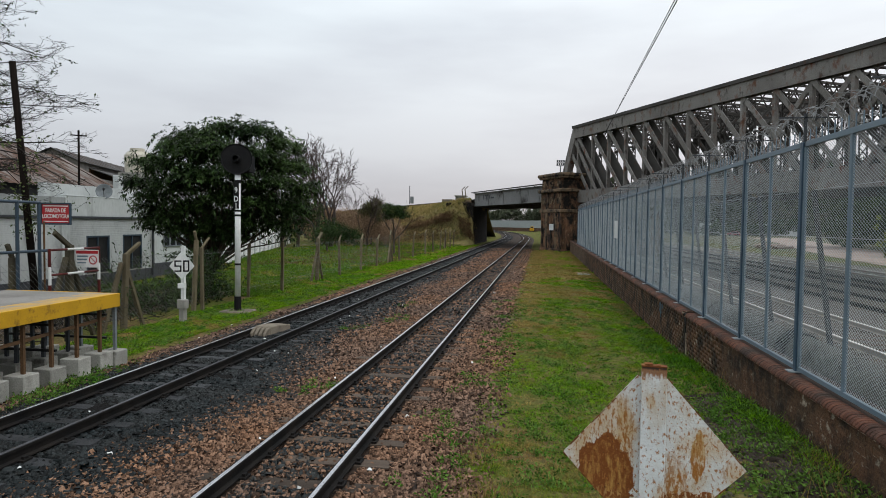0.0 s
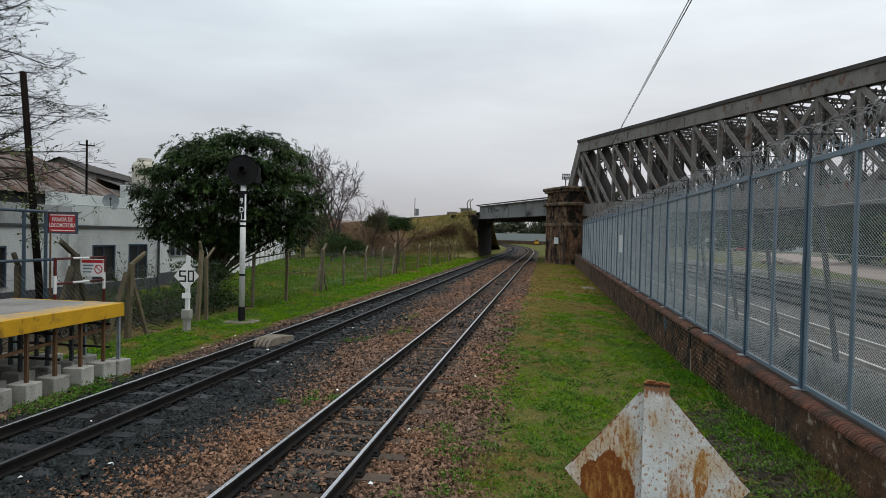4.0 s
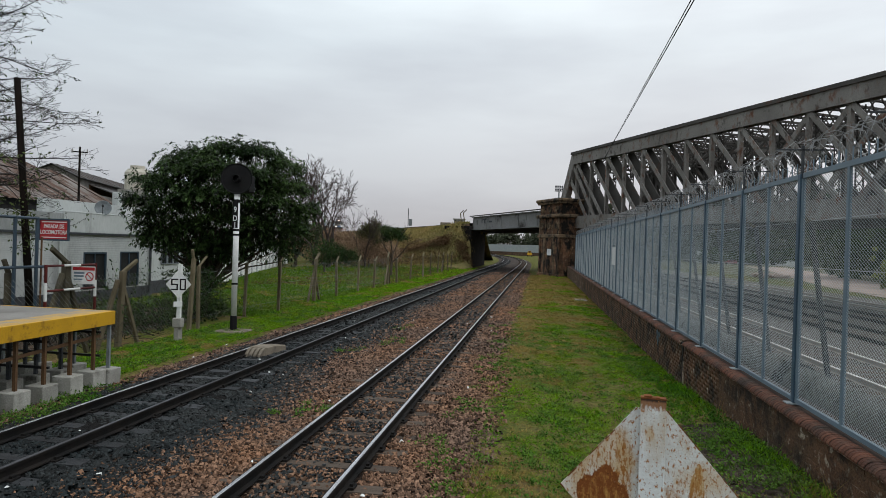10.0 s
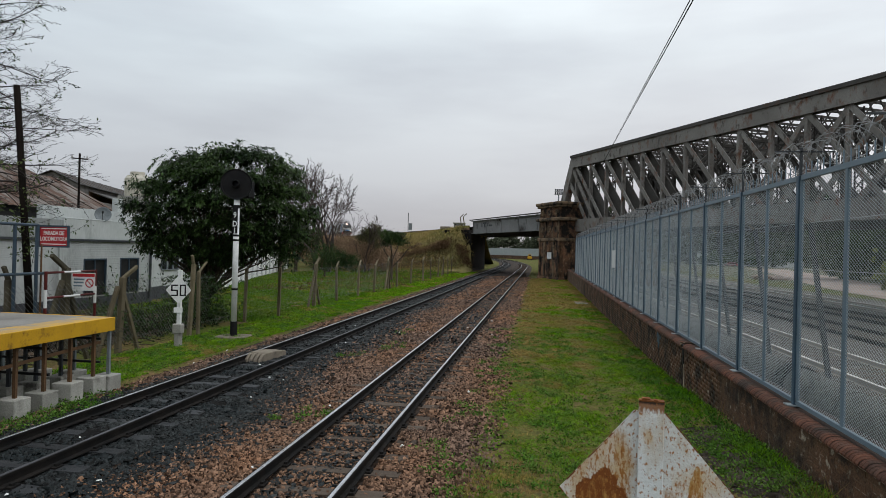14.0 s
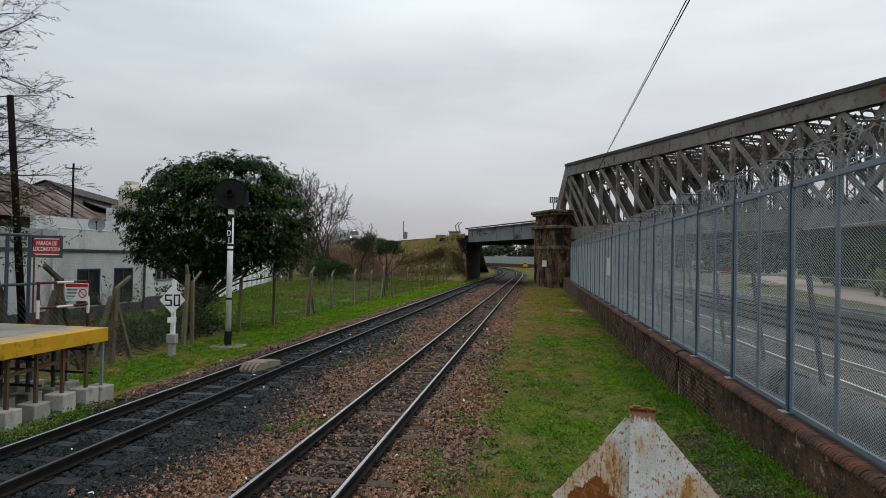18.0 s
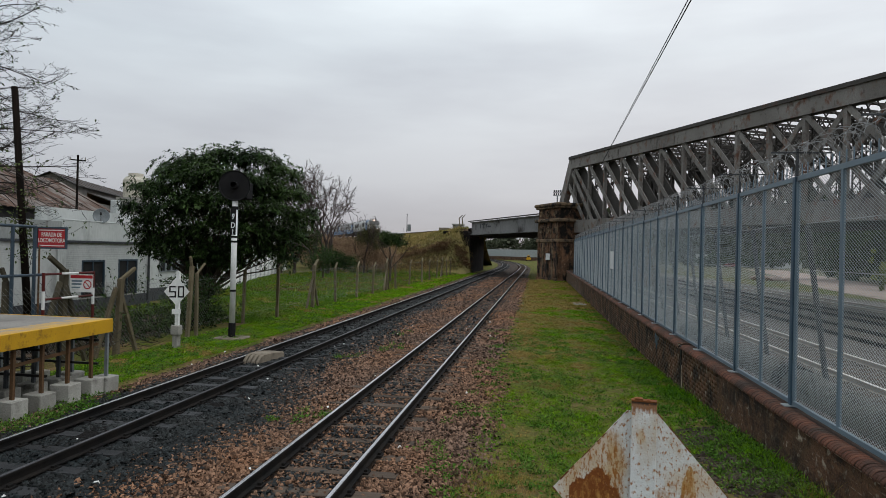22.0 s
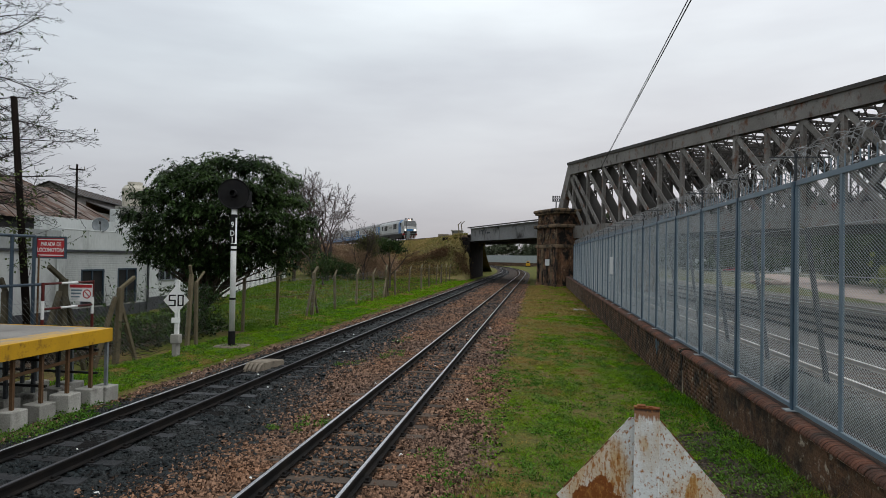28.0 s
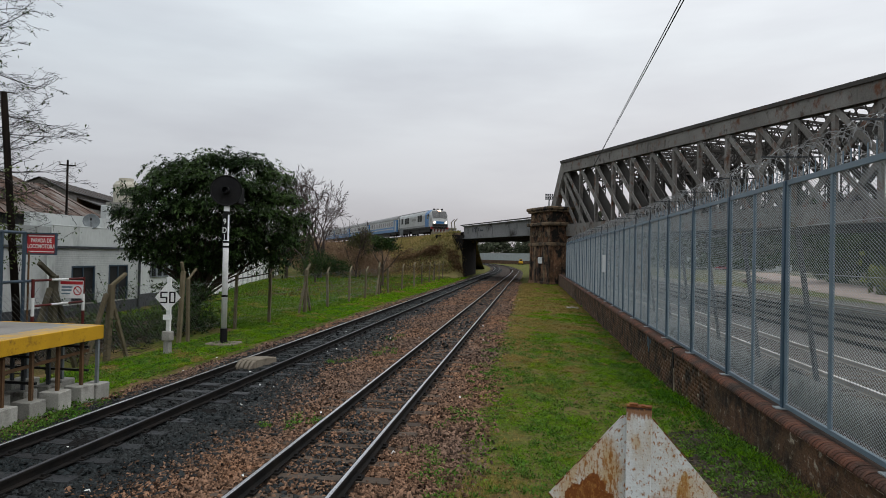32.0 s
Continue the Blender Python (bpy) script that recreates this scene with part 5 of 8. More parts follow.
for i, (sx, sy, rr, hh) in enumerate(((-21.3, 75, 2.4, 3.5), (-18.9, 75, 1.9, 2.6), (-23.6, 74, 2.6, 3.5), (-16.8, 70, 1.5, 2.1), (-26.0, 73, 2.6, 3.5), (-20.0, 69, 2.0, 2.6), (-22.5, 68, 2.0, 2.4), (-28.5, 76, 2.8, 4.0))):
    hh *= 1.12
    small_tree("dry_shrub", "brownish dry shrub on the embankment slope", sx, sy, [(0, 0, hh * 0.55, rr, rr, hh * 0.55), (rr * 0.4, 0.3, hh * 0.75, rr * 0.6, rr * 0.6, hh * 0.35)], M_SHRUB, 26, 46, 0.17, 0.36, M_BARE_FAR, 0.05, 20 + i, fork=0.8, group="dry shrubs")
small_tree("olive_bush", "olive brown bush on the embankment slope", -19.1, 70, [(0, 0, 3.3, 1.35, 1.1, 1.5), (0.35, 0, 4.5, 0.95, 0.8, 0.95), (-0.5, 0, 4.0, 0.9, 0.8, 0.8)], M_OLIVEBUSH, 50, 70, 0.17, 0.3, M_BARE, 0.07, 44, fork=1.4)
small_tree("evergreen_bush", "dark green rounded bush behind the fence", -19.2, 55, [(0, 0, 1.6, 1.9, 1.5, 1.2), (1.3, 0, 1.5, 1.3, 1.0, 1.0), (2.4, 0, 1.3, 1.0, 0.9, 0.8)], M_LEAF, 40, 30, 0.17, 0.24, seed=40, fork=0.7)
small_tree("small_tree", "small dark evergreen tree with a crooked trunk", -12.3, 52.5, [(-0.1, 0, 3.55, 0.8, 0.8, 0.5), (0.55, 0, 3.75, 0.6, 0.6, 0.36), (-0.6, 0, 3.85, 0.55, 0.5, 0.36), (-0.55, 0, 3.2, 0.5, 0.5, 0.36), (0.85, 0, 3.25, 0.5, 0.5, 0.36)], M_LEAF, 80, 26, 0.16, 0.18, trunk_r=0.11, seed=41, fork=1.9)
small_tree("garden_tree", "dark leafy tree beside the white boundary wall", -24.0, 60, [(0, 0, 4.5, 2.2, 2.0, 2.0), (1.0, 0, 3.2, 1.6, 1.6, 1.2)], M_LEAF_FAR, 24, 26, 0.26, 0.3, trunk_r=0.2, seed=42, fork=2.0)


# ---------- left side: house and yard ----------
HX = -17.8


def build_house():
    h = thing("white_house", "single-storey whitewashed brick building with dark windows and grey plinth", "house")
    y0, y1, d = 8.0, 26.8, 9.0
    holes = [(22.35, 23.70, 0.37, 1.88), (24.55, 25.85, 0.37, 1.90), (17.0, 18.3, 0.5, 1.9)]
    # the front wall is laid round its openings
    cuts = sorted({y0, y1, *[c for a, b, _, _ in holes for c in (a, b)]})
    for a, b in zip(cuts, cuts[1:]):
        hole = [q for q in holes if q[0] <= a + 1e-6 and q[1] >= b - 1e-6]
        if hole:
            part("wall_below_window", Shape().box(HX - 0.25, HX, a, b, 0.33, hole[0][2]), M_WHITEBRICK, h)
            part("wall_above_window", Shape().box(HX - 0.25, HX, a, b, hole[0][3], 2.58), M_WHITEBRICK, h)
        else:
            part("front_wall", Shape().box(HX - 0.25, HX, a, b, 0.33, 2.58), M_WHITEBRICK, h)
    part("end_wall", Shape().box(HX - d, HX - 0.25, y1 - 0.25, y1 - 0.003, -0.3, 2.58), M_WHITE, h)
    part("back_wall", Shape().box(HX - d - 0.25, HX - d, y0, y1, -0.3, 2.58), M_WHITE, h)
    part("plinth", Shape().box(HX - 0.27, HX + 0.03, y0, y1 + 0.02, -0.4, 0.33), M_DARKBASE, h)
    part("parapet", Shape().box(HX - 0.3, HX + 0.06, 21.2, y1 + 0.05, 2.66, 3.42), M_WHITE, h, bevel=0.01)
    part("parapet", Shape().box(HX - 0.3, HX + 0.03, y0, 21.2, 2.66, 3.38), M_DINGY, h, "dingy grey stretch of parapet", bevel=0.01)
    part("coping", Shape().box(HX - 0.31, HX + 0.067, 21.2, y1 + 0.06, 3.42, 3.48), M_WHITE, h, bevel=0.015)
    part("string_course", Shape().box(HX - 0.3, HX + 0.09, y0, y1 + 0.06, 2.58, 2.66), M_DARKBASE, h)
    part("flat_roof", Shape().box(HX - d, HX - 0.3, y0, y1, 2.7, 2.8), M_ROOF_DARK, h)
    part("pilaster", Shape().box(HX - 0.02, HX + 0.07, 21.0, 21.4, 0.33, 2.58), M_WHITE, h)
    for a, b, z0, z1 in holes:
        # flat near-black pane: the shade of the opening is in its colour
        w = part("window", Shape().box(HX - 0.08, HX - 0.05, a, b, z0, z1), M_DARK, h, "window pane coloured near black for the shade within")
        part("window_frame", Shape().box(HX - 0.05, HX + 0.012, a, a + 0.07, z0, z1).box(HX - 0.05, HX + 0.012, b - 0.07, b, z0, z1).box(HX - 0.05, HX + 0.012, a + 0.07, b - 0.07, z1 - 0.07, z1).box(HX - 0.05, HX - 0.01, (a + b) / 2 - 0.03, (a + b) / 2 + 0.03, z0, z1 - 0.07), M_RAILING, w)
        part("window_sill", Shape().box(HX - 0.05, HX + 0.03, a - 0.04, b + 0.04, z0 - 0.05, z0), M_CONCRETE, w)
    part("drain_pipe", Shape().tube((HX + 0.10, 26.55, 0.0), (HX + 0.10, 26.55, 3.3), 0.055, n=8), M_DARKBASE, h)
    # upper set-back parapet
    part("upper_parapet", Shape().box(HX - 0.95, HX - 0.7, 21.0, 27.6, 2.7, 3.93), M_WHITE, h)
    part("chimney", Shape().box(HX - 2.36, HX - 2.05, 27.1, 27.45, 2.7, 4.66), M_WHITE, h, bevel=0.02)
    dish = thing("satellite_dish", "grey satellite dish on the roof parapet", "satellite dish")
    prof = [(0.001, 0.02), (0.14, 0.027), (0.26, 0.065), (0.31, 0.10), (0.318, 0.096), (0.27, 0.055), (0.14, 0.01), (0.001, 0.0)]
    at = pose(HX - 0.05, 23.47, 3.70, 80, 0, 35)
    part("reflector", Shape().lathe(prof, 20).moved(at), M_STEEL_GREY, dish, smooth=True)
    part("bracket", Shape().tube((HX - 0.1, 23.47, 3.45), (HX - 0.12, 23.5, 3.72), 0.025), M_DARKBASE, dish)
    part("feed_arm", Shape().tube(at @ Vector((0, -0.3, 0.1)), at @ Vector((0, 0.0, 0.5)), 0.012).tube(at @ Vector((0, -0.02, 0.44)), at @ Vector((0, 0.02, 0.54)), 0.04), M_DARK, dish)
    # second, lower block with blue-framed windows, and the boundary wall
    a = thing("white_annexe", "white annexe with small blue-framed windows behind the tree", "house")
    part("wall", Shape().box(HX - 7.5, HX - 0.6, 26.9, 33.5, -0.3, 2.75), M_WHITE, a)
    part("plinth", Shape().box(HX - 7.5, HX - 0.56, 26.9, 33.53, -0.4, 0.45), M_DARKBASE, a)
    for wy in (28.46, 28.97, 29.47, 30.28, 30.75):
        w = part("window", Shape().box(HX - 0.6, HX - 0.57, wy, wy + 0.40, 1.28, 2.0), M_GLASS_DARK, a)
        part("window_frame", Shape().box(HX - 0.57, HX - 0.53, wy - 0.05, wy, 1.23, 2.05).box(HX - 0.57, HX - 0.53, wy + 0.40, wy + 0.45, 1.23, 2.05).box(HX - 0.57, HX - 0.53, wy, wy + 0.40, 2.0, 2.05).box(HX - 0.57, HX - 0.53, wy, wy + 0.40, 1.23, 1.28), M_STEEL_GREY, w)
    wl_ = Shape()
    p0, p1 = Vector((-18.6, 33.6, 0)), Vector((-27.8, 67, 0))
    wl_.add([(p0.x, p0.y, -0.4), (p1.x, p1.y, -0.2), (p1.x - 0.2, p1.y, -0.2), (p0.x - 0.2, p0.y, -0.4), (p0.x, p0.y, 2.35), (p1.x, p1.y, 2.55), (p1.x - 0.2, p1.y, 2.55), (p0.x - 0.2, p0.y, 2.35)],
            [(3, 2, 1, 0), (4, 5, 6, 7), (0, 1, 5, 4), (1, 2, 6, 5), (2, 3, 7, 6), (3, 0, 4, 7)])
    bw = tagged(part("wall_west", wl_, M_PANELWHITE), "long white boundary wall of concrete panels", "wall", kind="structure")
    dv = (p1 - p0) / 16
    for k in range(17):
        q = p0 + dv * k
        part("pilaster", Shape().box(q.x - 0.12, q.x + 0.08, q.y - 0.12, q.y + 0.12, -0.4, 2.5), M_WHITE, bw)


build_house()


M_SHEDWALL = surf("grey_shed_boards", (0.185, 0.175, 0.165), (0.135, 0.127, 0.118), rough=0.9, scale=0.8, fine=20, bump=0.2, stain=(0.09, 0.08, 0.07), stain_at=(0.54, 0.7), stretch=(2, 2, 0.4))
M_SEAM = surf("rusted_lap_seam", (0.050, 0.032, 0.024), (0.075, 0.050, 0.038), rough=0.9, scale=2, fine=20, bump=0.2)


def gable(name, label, x0, x1, y0, y1, eave, ridge, roof_mat, wall_mat, ridge_x=None, sheets=0):
    """A shed with a ridge along y and corrugated sheets."""
    g = thing(name, label, "shed", "sheds behind the house")
    rx = (x0 + x1) / 2 if ridge_x is None else ridge_x
    part("wall", Shape().prism([(x0, -0.3), (x1, -0.3), (x1, eave), (rx, ridge), (x0, eave)], "y", y0, y1), wall_mat, g)
    for xa, nm in ((x0 - 0.3, "roof"), (x1 + 0.3, "roof")):
        e = eave - 0.3 * (ridge - eave) / abs(rx - xa)
        n = int((y1 - y0) / 0.19)
        v, f = [], []
        for i in range(n + 1):
            y = y0 - 0.3 + (y1 - y0 + 0.6) * i / n
            o = 0.035 * (i % 2)
            v += [(xa, y, e + 0.06 + o), (rx, y, ridge + 0.06 + o)]
            if i:
                k = 2 * i
                f.append((k - 2, k - 1, k + 1, k))
        rf = soup(nm, v, f, roof_mat, g)
        ys = np.arange(y0 + 0.6, y1, 1.35)
        for k, y in enumerate(ys):
            part("lap_seam", Shape().beam((xa, y, e + 0.10), (rx, y, ridge + 0.10), 0.08 + 0.13 * (k % 3 == 1), 0.03), M_SEAM, rf)
    return g


# walls of shed and monitor are near black: eave shade put into their colour
gable("shed", "long shed with rusty corrugated roof sheets", -28.5, -21.4, 8, 29, 4.05, 5.8, M_ROOF, M_DARK, ridge_x=-24.9)
sk = gable("roof_monitor", "raised roof monitor over the long shed", -27.6, -25.2, 12, 28.2, 5.75, 6.35, M_ROOF, M_DARK, ridge_x=-26.6)
tall = gable("shed", "narrow tall shed with a weathered gabled roof", -1.6, 1.5, 0, 14.3, 7.2, 7.95, M_ROOF_DARK, M_SHEDWALL, ridge_x=0.0)
tall.matrix_basis = pose(-31.3, 36.3, -0.84, 0, 0, 19.65)
part("lean_to_roof", Shape().add([(1.5, 2.0, 6.95), (1.5, 12.6, 6.95), (2.9, 12.6, 6.45), (2.9, 2.0, 6.45), (1.5, 2.0, 6.88), (1.5, 12.6, 6.88), (2.9, 12.6, 6.38), (2.9, 2.0, 6.38)],
                                 [(0, 1, 2, 3), (7, 6, 5, 4), (0, 4, 5, 1), (1, 5, 6, 2), (2, 6, 7, 3), (3, 7, 4, 0)]), M_ROOF_DARK, tall)
part("clerestory", Shape().box(1.52, 1.56, 2.0, 12.4, 6.2, 6.86), M_RUSTY, tall)
part("annexe_wall", Shape().box(1.4, 2.7, 0.0, 12.5, -0.3, 6.1), M_SHEDWALL, tall)
M_TANK = surf("cream_plastic", (0.46, 0.43, 0.36), (0.38, 0.36, 0.30), rough=0.5, scale=2, fine=20, bump=0.05)
wt = thing("water_tank", "round pale concrete water tank on the roof", "water tank")
part("tank", Shape().lathe([(0.001, 4.28), (0.74, 4.28), (0.76, 5.4), (0.6, 5.62), (0.001, 5.66)], 20, (-25.6, 36.8, 1.28)), M_TANK, wt)
part("lid", Shape().lathe([(0.001, 5.62), (0.45, 5.62), (0.45, 5.85), (0.001, 5.9)], 16, (-25.6, 36.8, 1.28)), M_TANK, wt)
part("stand", Shape().box(-26.4, -24.8, 36.0, 37.6, -0.3, 5.55), M_CONCRETE, wt)

# poles
pl1 = thing("wooden_pole", "dark tarred wooden pole leaning by the chain-link fence", "pole")
part("shaft", Shape().tube((-12.0, 13.43, -0.3), (-12.0, 12.76, 6.16), 0.09, 0.07, 10), M_POLE, pl1, smooth=True)
pl2 = thing("utility_pole", "thin dark utility pole with a short crossarm", "utility pole", at=pose(-19.3, 23.84, 0))
part("shaft", Shape().tube((0, 0, 2.79), (0, 0, 6.31), 0.048, 0.04, 8), M_POLE, pl2)
part("crossarm", Shape().beam((-0.32, -0.08, 6.11), (0.32, 0.08, 6.07), 0.04, 0.05), M_POLE, pl2)
for dx in (-0.29, 0.29):
    part("insulator", Shape().tube((dx, dx * 0.25, 6.10), (dx, dx * 0.25, 6.22), 0.028, 0.016), M_CONCRETE, pl2)


M_CREEPER = leafy("creeper_leaf", (0.045, 0.070, 0.022), (0.075, 0.095, 0.035), rough=0.6)


def spray(rng, start, heading, length, radius, levels, out, tips, lift=0.0, keep=0.8):
    """A zigzag limb whose side twigs lie in level fans, tips turned up."""
    p, d = Vector(start), Vector(heading).normalized()
    n = 7 if levels > 1 else 5
    side = 1 if rng.random() < 0.5 else -1
    for i in range(n):
        d = (d + Vector((rng.gauss(0, 0.13), rng.gauss(0, 0.13), rng.gauss(0, 0.11) + lift * (i - 0.35 * n) / n))).normalized()
        q = p + d * (length / n) * rng.uniform(0.85, 1.15)
        r0, r1 = radius * (1 - 0.8 * i / n), radius * (1 - 0.8 * (i + 1) / n)
        out.append((p.copy(), q.copy(), r0, r1))
        if levels > 0 and i >= (1 if levels > 2 else 0):
            if rng.random() < keep:
                side = -side
                flat = Vector((0, 0, 1)).cross(d)
                if flat.length < 0.1:
                    flat = Vector((1, 0, 0))
                nd = d * rng.uniform(0.7, 1.0) + flat.normalized() * side * rng.uniform(0.5, 1.0) + Vector((0, 0, rng.gauss(0.12, 0.35)))
                spray(rng, q, nd, length * rng.uniform(0.30, 0.55) * (1 - 0.45 * i / n), r1 * 0.6, levels - 1, out, tips, lift + 0.05, keep)
        p = q
    if levels <= 1:
        tips.append(p.copy())


def twiggy_tree():
    t = thing("sparse_tree", "nearly leafless tree with level sprays of fine twigs", "tree", "bare winter trees")
    rng, rs = random.Random(23), np.random.RandomState(9)
    tx, ty = -16.4, 14.67
    segs, tips = [], []
    trunk = [(tx - 0.1, ty, -0.3), (tx, ty, 1.5), (tx + 0.08, ty + 0.05, 3.2), (tx - 0.05, ty, 5.0), (tx + 0.1, ty - 0.05, 6.8), (tx, ty, 8.6), (tx + 0.05, ty, 9.8)]
    for i in range(6):
        segs.append((Vector(trunk[i]), Vector(trunk[i + 1]), 0.19 - 0.026 * i, 0.19 - 0.026 * (i + 1)))
    # limbs all the way up, most of them reaching out towards the tracks
    for k in range(36):
        z = 3.6 + 6.0 * k / 35
        deep, up = rng.uniform(-0.55, 0.55), rng.uniform(0.0, 0.28) + 0.25 * max(z - 8, 0)
        ln = (3.4 if 4.2 < z < 6.0 else 2.9) * rng.uniform(0.75, 1.12)
        hd = (1, deep, up) if k % 5 else (-1, deep, up)
        spray(rng, (tx, ty, z), (hd[0] * 0.988 - hd[1] * 0.152, hd[0] * 0.152 + hd[1] * 0.988, hd[2]), ln, 0.036, 3, segs, tips, 0.02, 0.86)
    for z, hd, ln in ((4.0, (1, 0.0, 0.16), 4.3), (4.2, (1, -0.15, 0.2), 3.9), (3.7, (1, 0.2, 0.14), 3.5)):
        spray(rng, (tx, ty, z), (hd[0] * 0.988 - hd[1] * 0.152, hd[0] * 0.152 + hd[1] * 0.988, hd[2]), ln, 0.042, 3, segs, tips, 0.02, 0.8)
    part("trunk", limbs(segs, 6, 3, 0.0042), M_BARE, t)
    hung = [tips[i] for i in range(0, len(tips), 30)]
    v, f = leaves(rs, hung, 3, 0.10, 0.04, 0.5, 0.5)
    tagged(soup("leaf", v, f, M_LEAF_FAR, t), kind="stuff")
    # a leafy creeper low on the leaning pole and round the sign
    sp = thing("climbing_plant", "thin leafy creeper around the leaning pole", "creeper")
    tips = []
    for _ in range(8):
        segs = []
        spray(rng, (-12.0, 13.2, rng.uniform(1.6, 4.0)), (rng.gauss(0.3, 0.7), rng.gauss(-0.2, 0.6), 0.5), 1.1, 0.010, 1, segs, tips, -0.03)
        part("stem", limbs(segs, 4, 3, 0.004), M_BARE, sp)
    low = [tuple(q) for q in tips if q.z < 4.4]
    low += [(-12.0 + rs.normal(0, 0.16), 13.1 + rs.normal(0, 0.16), rs.uniform(2.0, 3.9)) for _ in range(36)]
    v, f = leaves(rs, low, 6, 0.09, 0.065, 0.5, 0.3)
    tagged(soup("leaf", v, f, M_CREEPER, sp), kind="stuff")


twiggy_tree()

# ---------- temporary platform ----------
def build_platform():
    p = thing("platform", "temporary station platform with yellow edge on steel legs", "platform")
    xe, xb, y0, y1, zt = -7.75, -10.15, -4.0, 10.6, 1.165
    part("deck", Shape().box(xb, xe - 0.55, y0, y1 - 0.06, zt - 0.10, zt), M_PLATFORM, p)
    part("edge_strip", Shape().box(xe - 0.55, xe - 0.005, y0, y1 - 0.06, zt - 0.10, zt + 0.003), M_YELLOWWORN, p, "worn yellow safety strip")
    part("edge_board", Shape().box(xe - 0.06, xe, y0, y1, zt - 0.245, zt + 0.004), M_YELLOW, p, "chipped yellow edge board", bevel=0.006)
    part("end_board", Shape().box(xb, xe - 0.062, y1 - 0.06, y1, zt - 0.245, zt + 0.002), M_YELLOW, p)
    blk = mesh_of("footing", Shape().box(-0.18, 0.18, -0.16, 0.16, -0.26, 0.12), M_FOOTING, 0.012)
    rows = [10.52] + [10.19 - 0.57 * k for k in range(12)]
    for i, y in enumerate(rows):
        for j, x in enumerate((xe - (0.06 if i == 0 else 0.12), -8.52, -9.25, xb + 0.12)):
            # back rows of legs are darker: shade below the deck put into the colour
            ma = M_STEEL_GREY if i == 0 else M_RUSTY if j == 0 else M_DARKBASE
            part("leg", Shape().box(x - 0.028, x + 0.028, y - 0.022, y + 0.022, 0.06, zt - 0.11), ma, p)
            part("footing", blk, None, p).matrix_basis = pose(x - 0.03, y, -0.01 + 0.02 * ((i + 2 * j) % 3), 0, 0, (i * 37 % 11) - 5)
    # back brace and cross bars likewise carry the under-deck shade as near black
    for x, ma in ((xe - 0.16, M_RUSTY), (xb + 0.16, M_DARK)):
        part("brace", Shape().beam((x, 10.4, 0.72), (x, 3.6, 0.42), 0.04, 0.05), ma, p)
    for y in (10.42, 9.2, 7.7):
        for z in (0.35, 0.78):
            part("cross_bar", Shape().beam((xe - 0.16, y, z), (xb + 0.16, y, z), 0.04, 0.04), M_DARK, p)
    return p


build_platform()


def text_mesh(name, body, size, at, material, parent, depth=0.004, bold=0.0, sx=1.0):
    cu = bpy.data.curves.new(name, "FONT")
    cu.body, cu.size, cu.align_x, cu.align_y, cu.extrude, cu.offset = body, size, "CENTER", "CENTER", depth, bold
    tmp = new(name, cu)
    bpy.context.view_layer.update()
    me = bpy.data.meshes.new_from_object(tmp.evaluated_get(bpy.context.evaluated_depsgraph_get()))
    bpy.data.objects.remove(tmp)
    me.transform(Matrix.Diagonal((sx, 1, 1, 1)))
    me.materials.clear()
    me.materials.append(material)
    ob = new(name, me)
    ob.parent = parent
    ob.matrix_basis = at
    return ob


# the sign board lies over the platform's back edge, turned to the tracks
def build_stop_sign():
    s = thing("stop_sign", "red framed sign reading PARADA DE LOCOMOTORA on a steel rail frame", "sign")
    x = -10.2
    m = Matrix.Translation((x, 11.9, 2.66)) @ pose(0, 0, 0, 90, 0, 2) @ Matrix.Diagonal((0.84, 1, 1, 1))
    part("board", Shape().box(-0.38, 0.38, -0.20, 0.20, -0.012, 0.0).moved(m), M_RED, s)
    for e in (0.165, -0.165):
        part("border_line", Shape().box(-0.345, 0.345, e - 0.01, e + 0.01, 0.0, 0.003).moved(m), M_PAINT_WHITE, s)
    part("sign_frame", Shape().box(-0.415, 0.415, 0.20, 0.235, -0.03, 0.02).box(-0.415, 0.415, -0.235, -0.20, -0.03, 0.02).box(-0.415, -0.38, -0.2, 0.2, -0.03, 0.02).box(0.38, 0.415, -0.2, 0.2, -0.03, 0.02).moved(m), M_RAILING, s)
    text_mesh("lettering", "PARADA DE\nLOCOMOTORA", 0.125, m @ Matrix.Translation((0, 0.005, 0.002)), M_PAINT_WHITE, s, 0.002, 0.001, 0.84)
    part("sign_post", Shape().tube((x - 0.02, 11.6, 2.5), (x - 0.02, 11.6, -0.2), 0.018, n=8), M_RUSTY, s, "thin rusty post")
    fr = thing("pipe_railing", "blue-grey pipe railing at the platform end", "railing")
    for yy in (10.9, 11.45, 9.2, 7.2):
        part("post", Shape().tube((x, yy, 0.9), (x, yy, 2.9), 0.035, n=8), M_RAILING, fr)
    part("top_rail", Shape().tube((x, 5, 2.88), (x, 11.48, 2.88), 0.03, n=8), M_RAILING, fr)
    part("mid_rail", Shape().tube((x, 5, 1.88), (x, 11.7, 1.88), 0.03, n=8), M_RAILING, fr)


build_stop_sign()


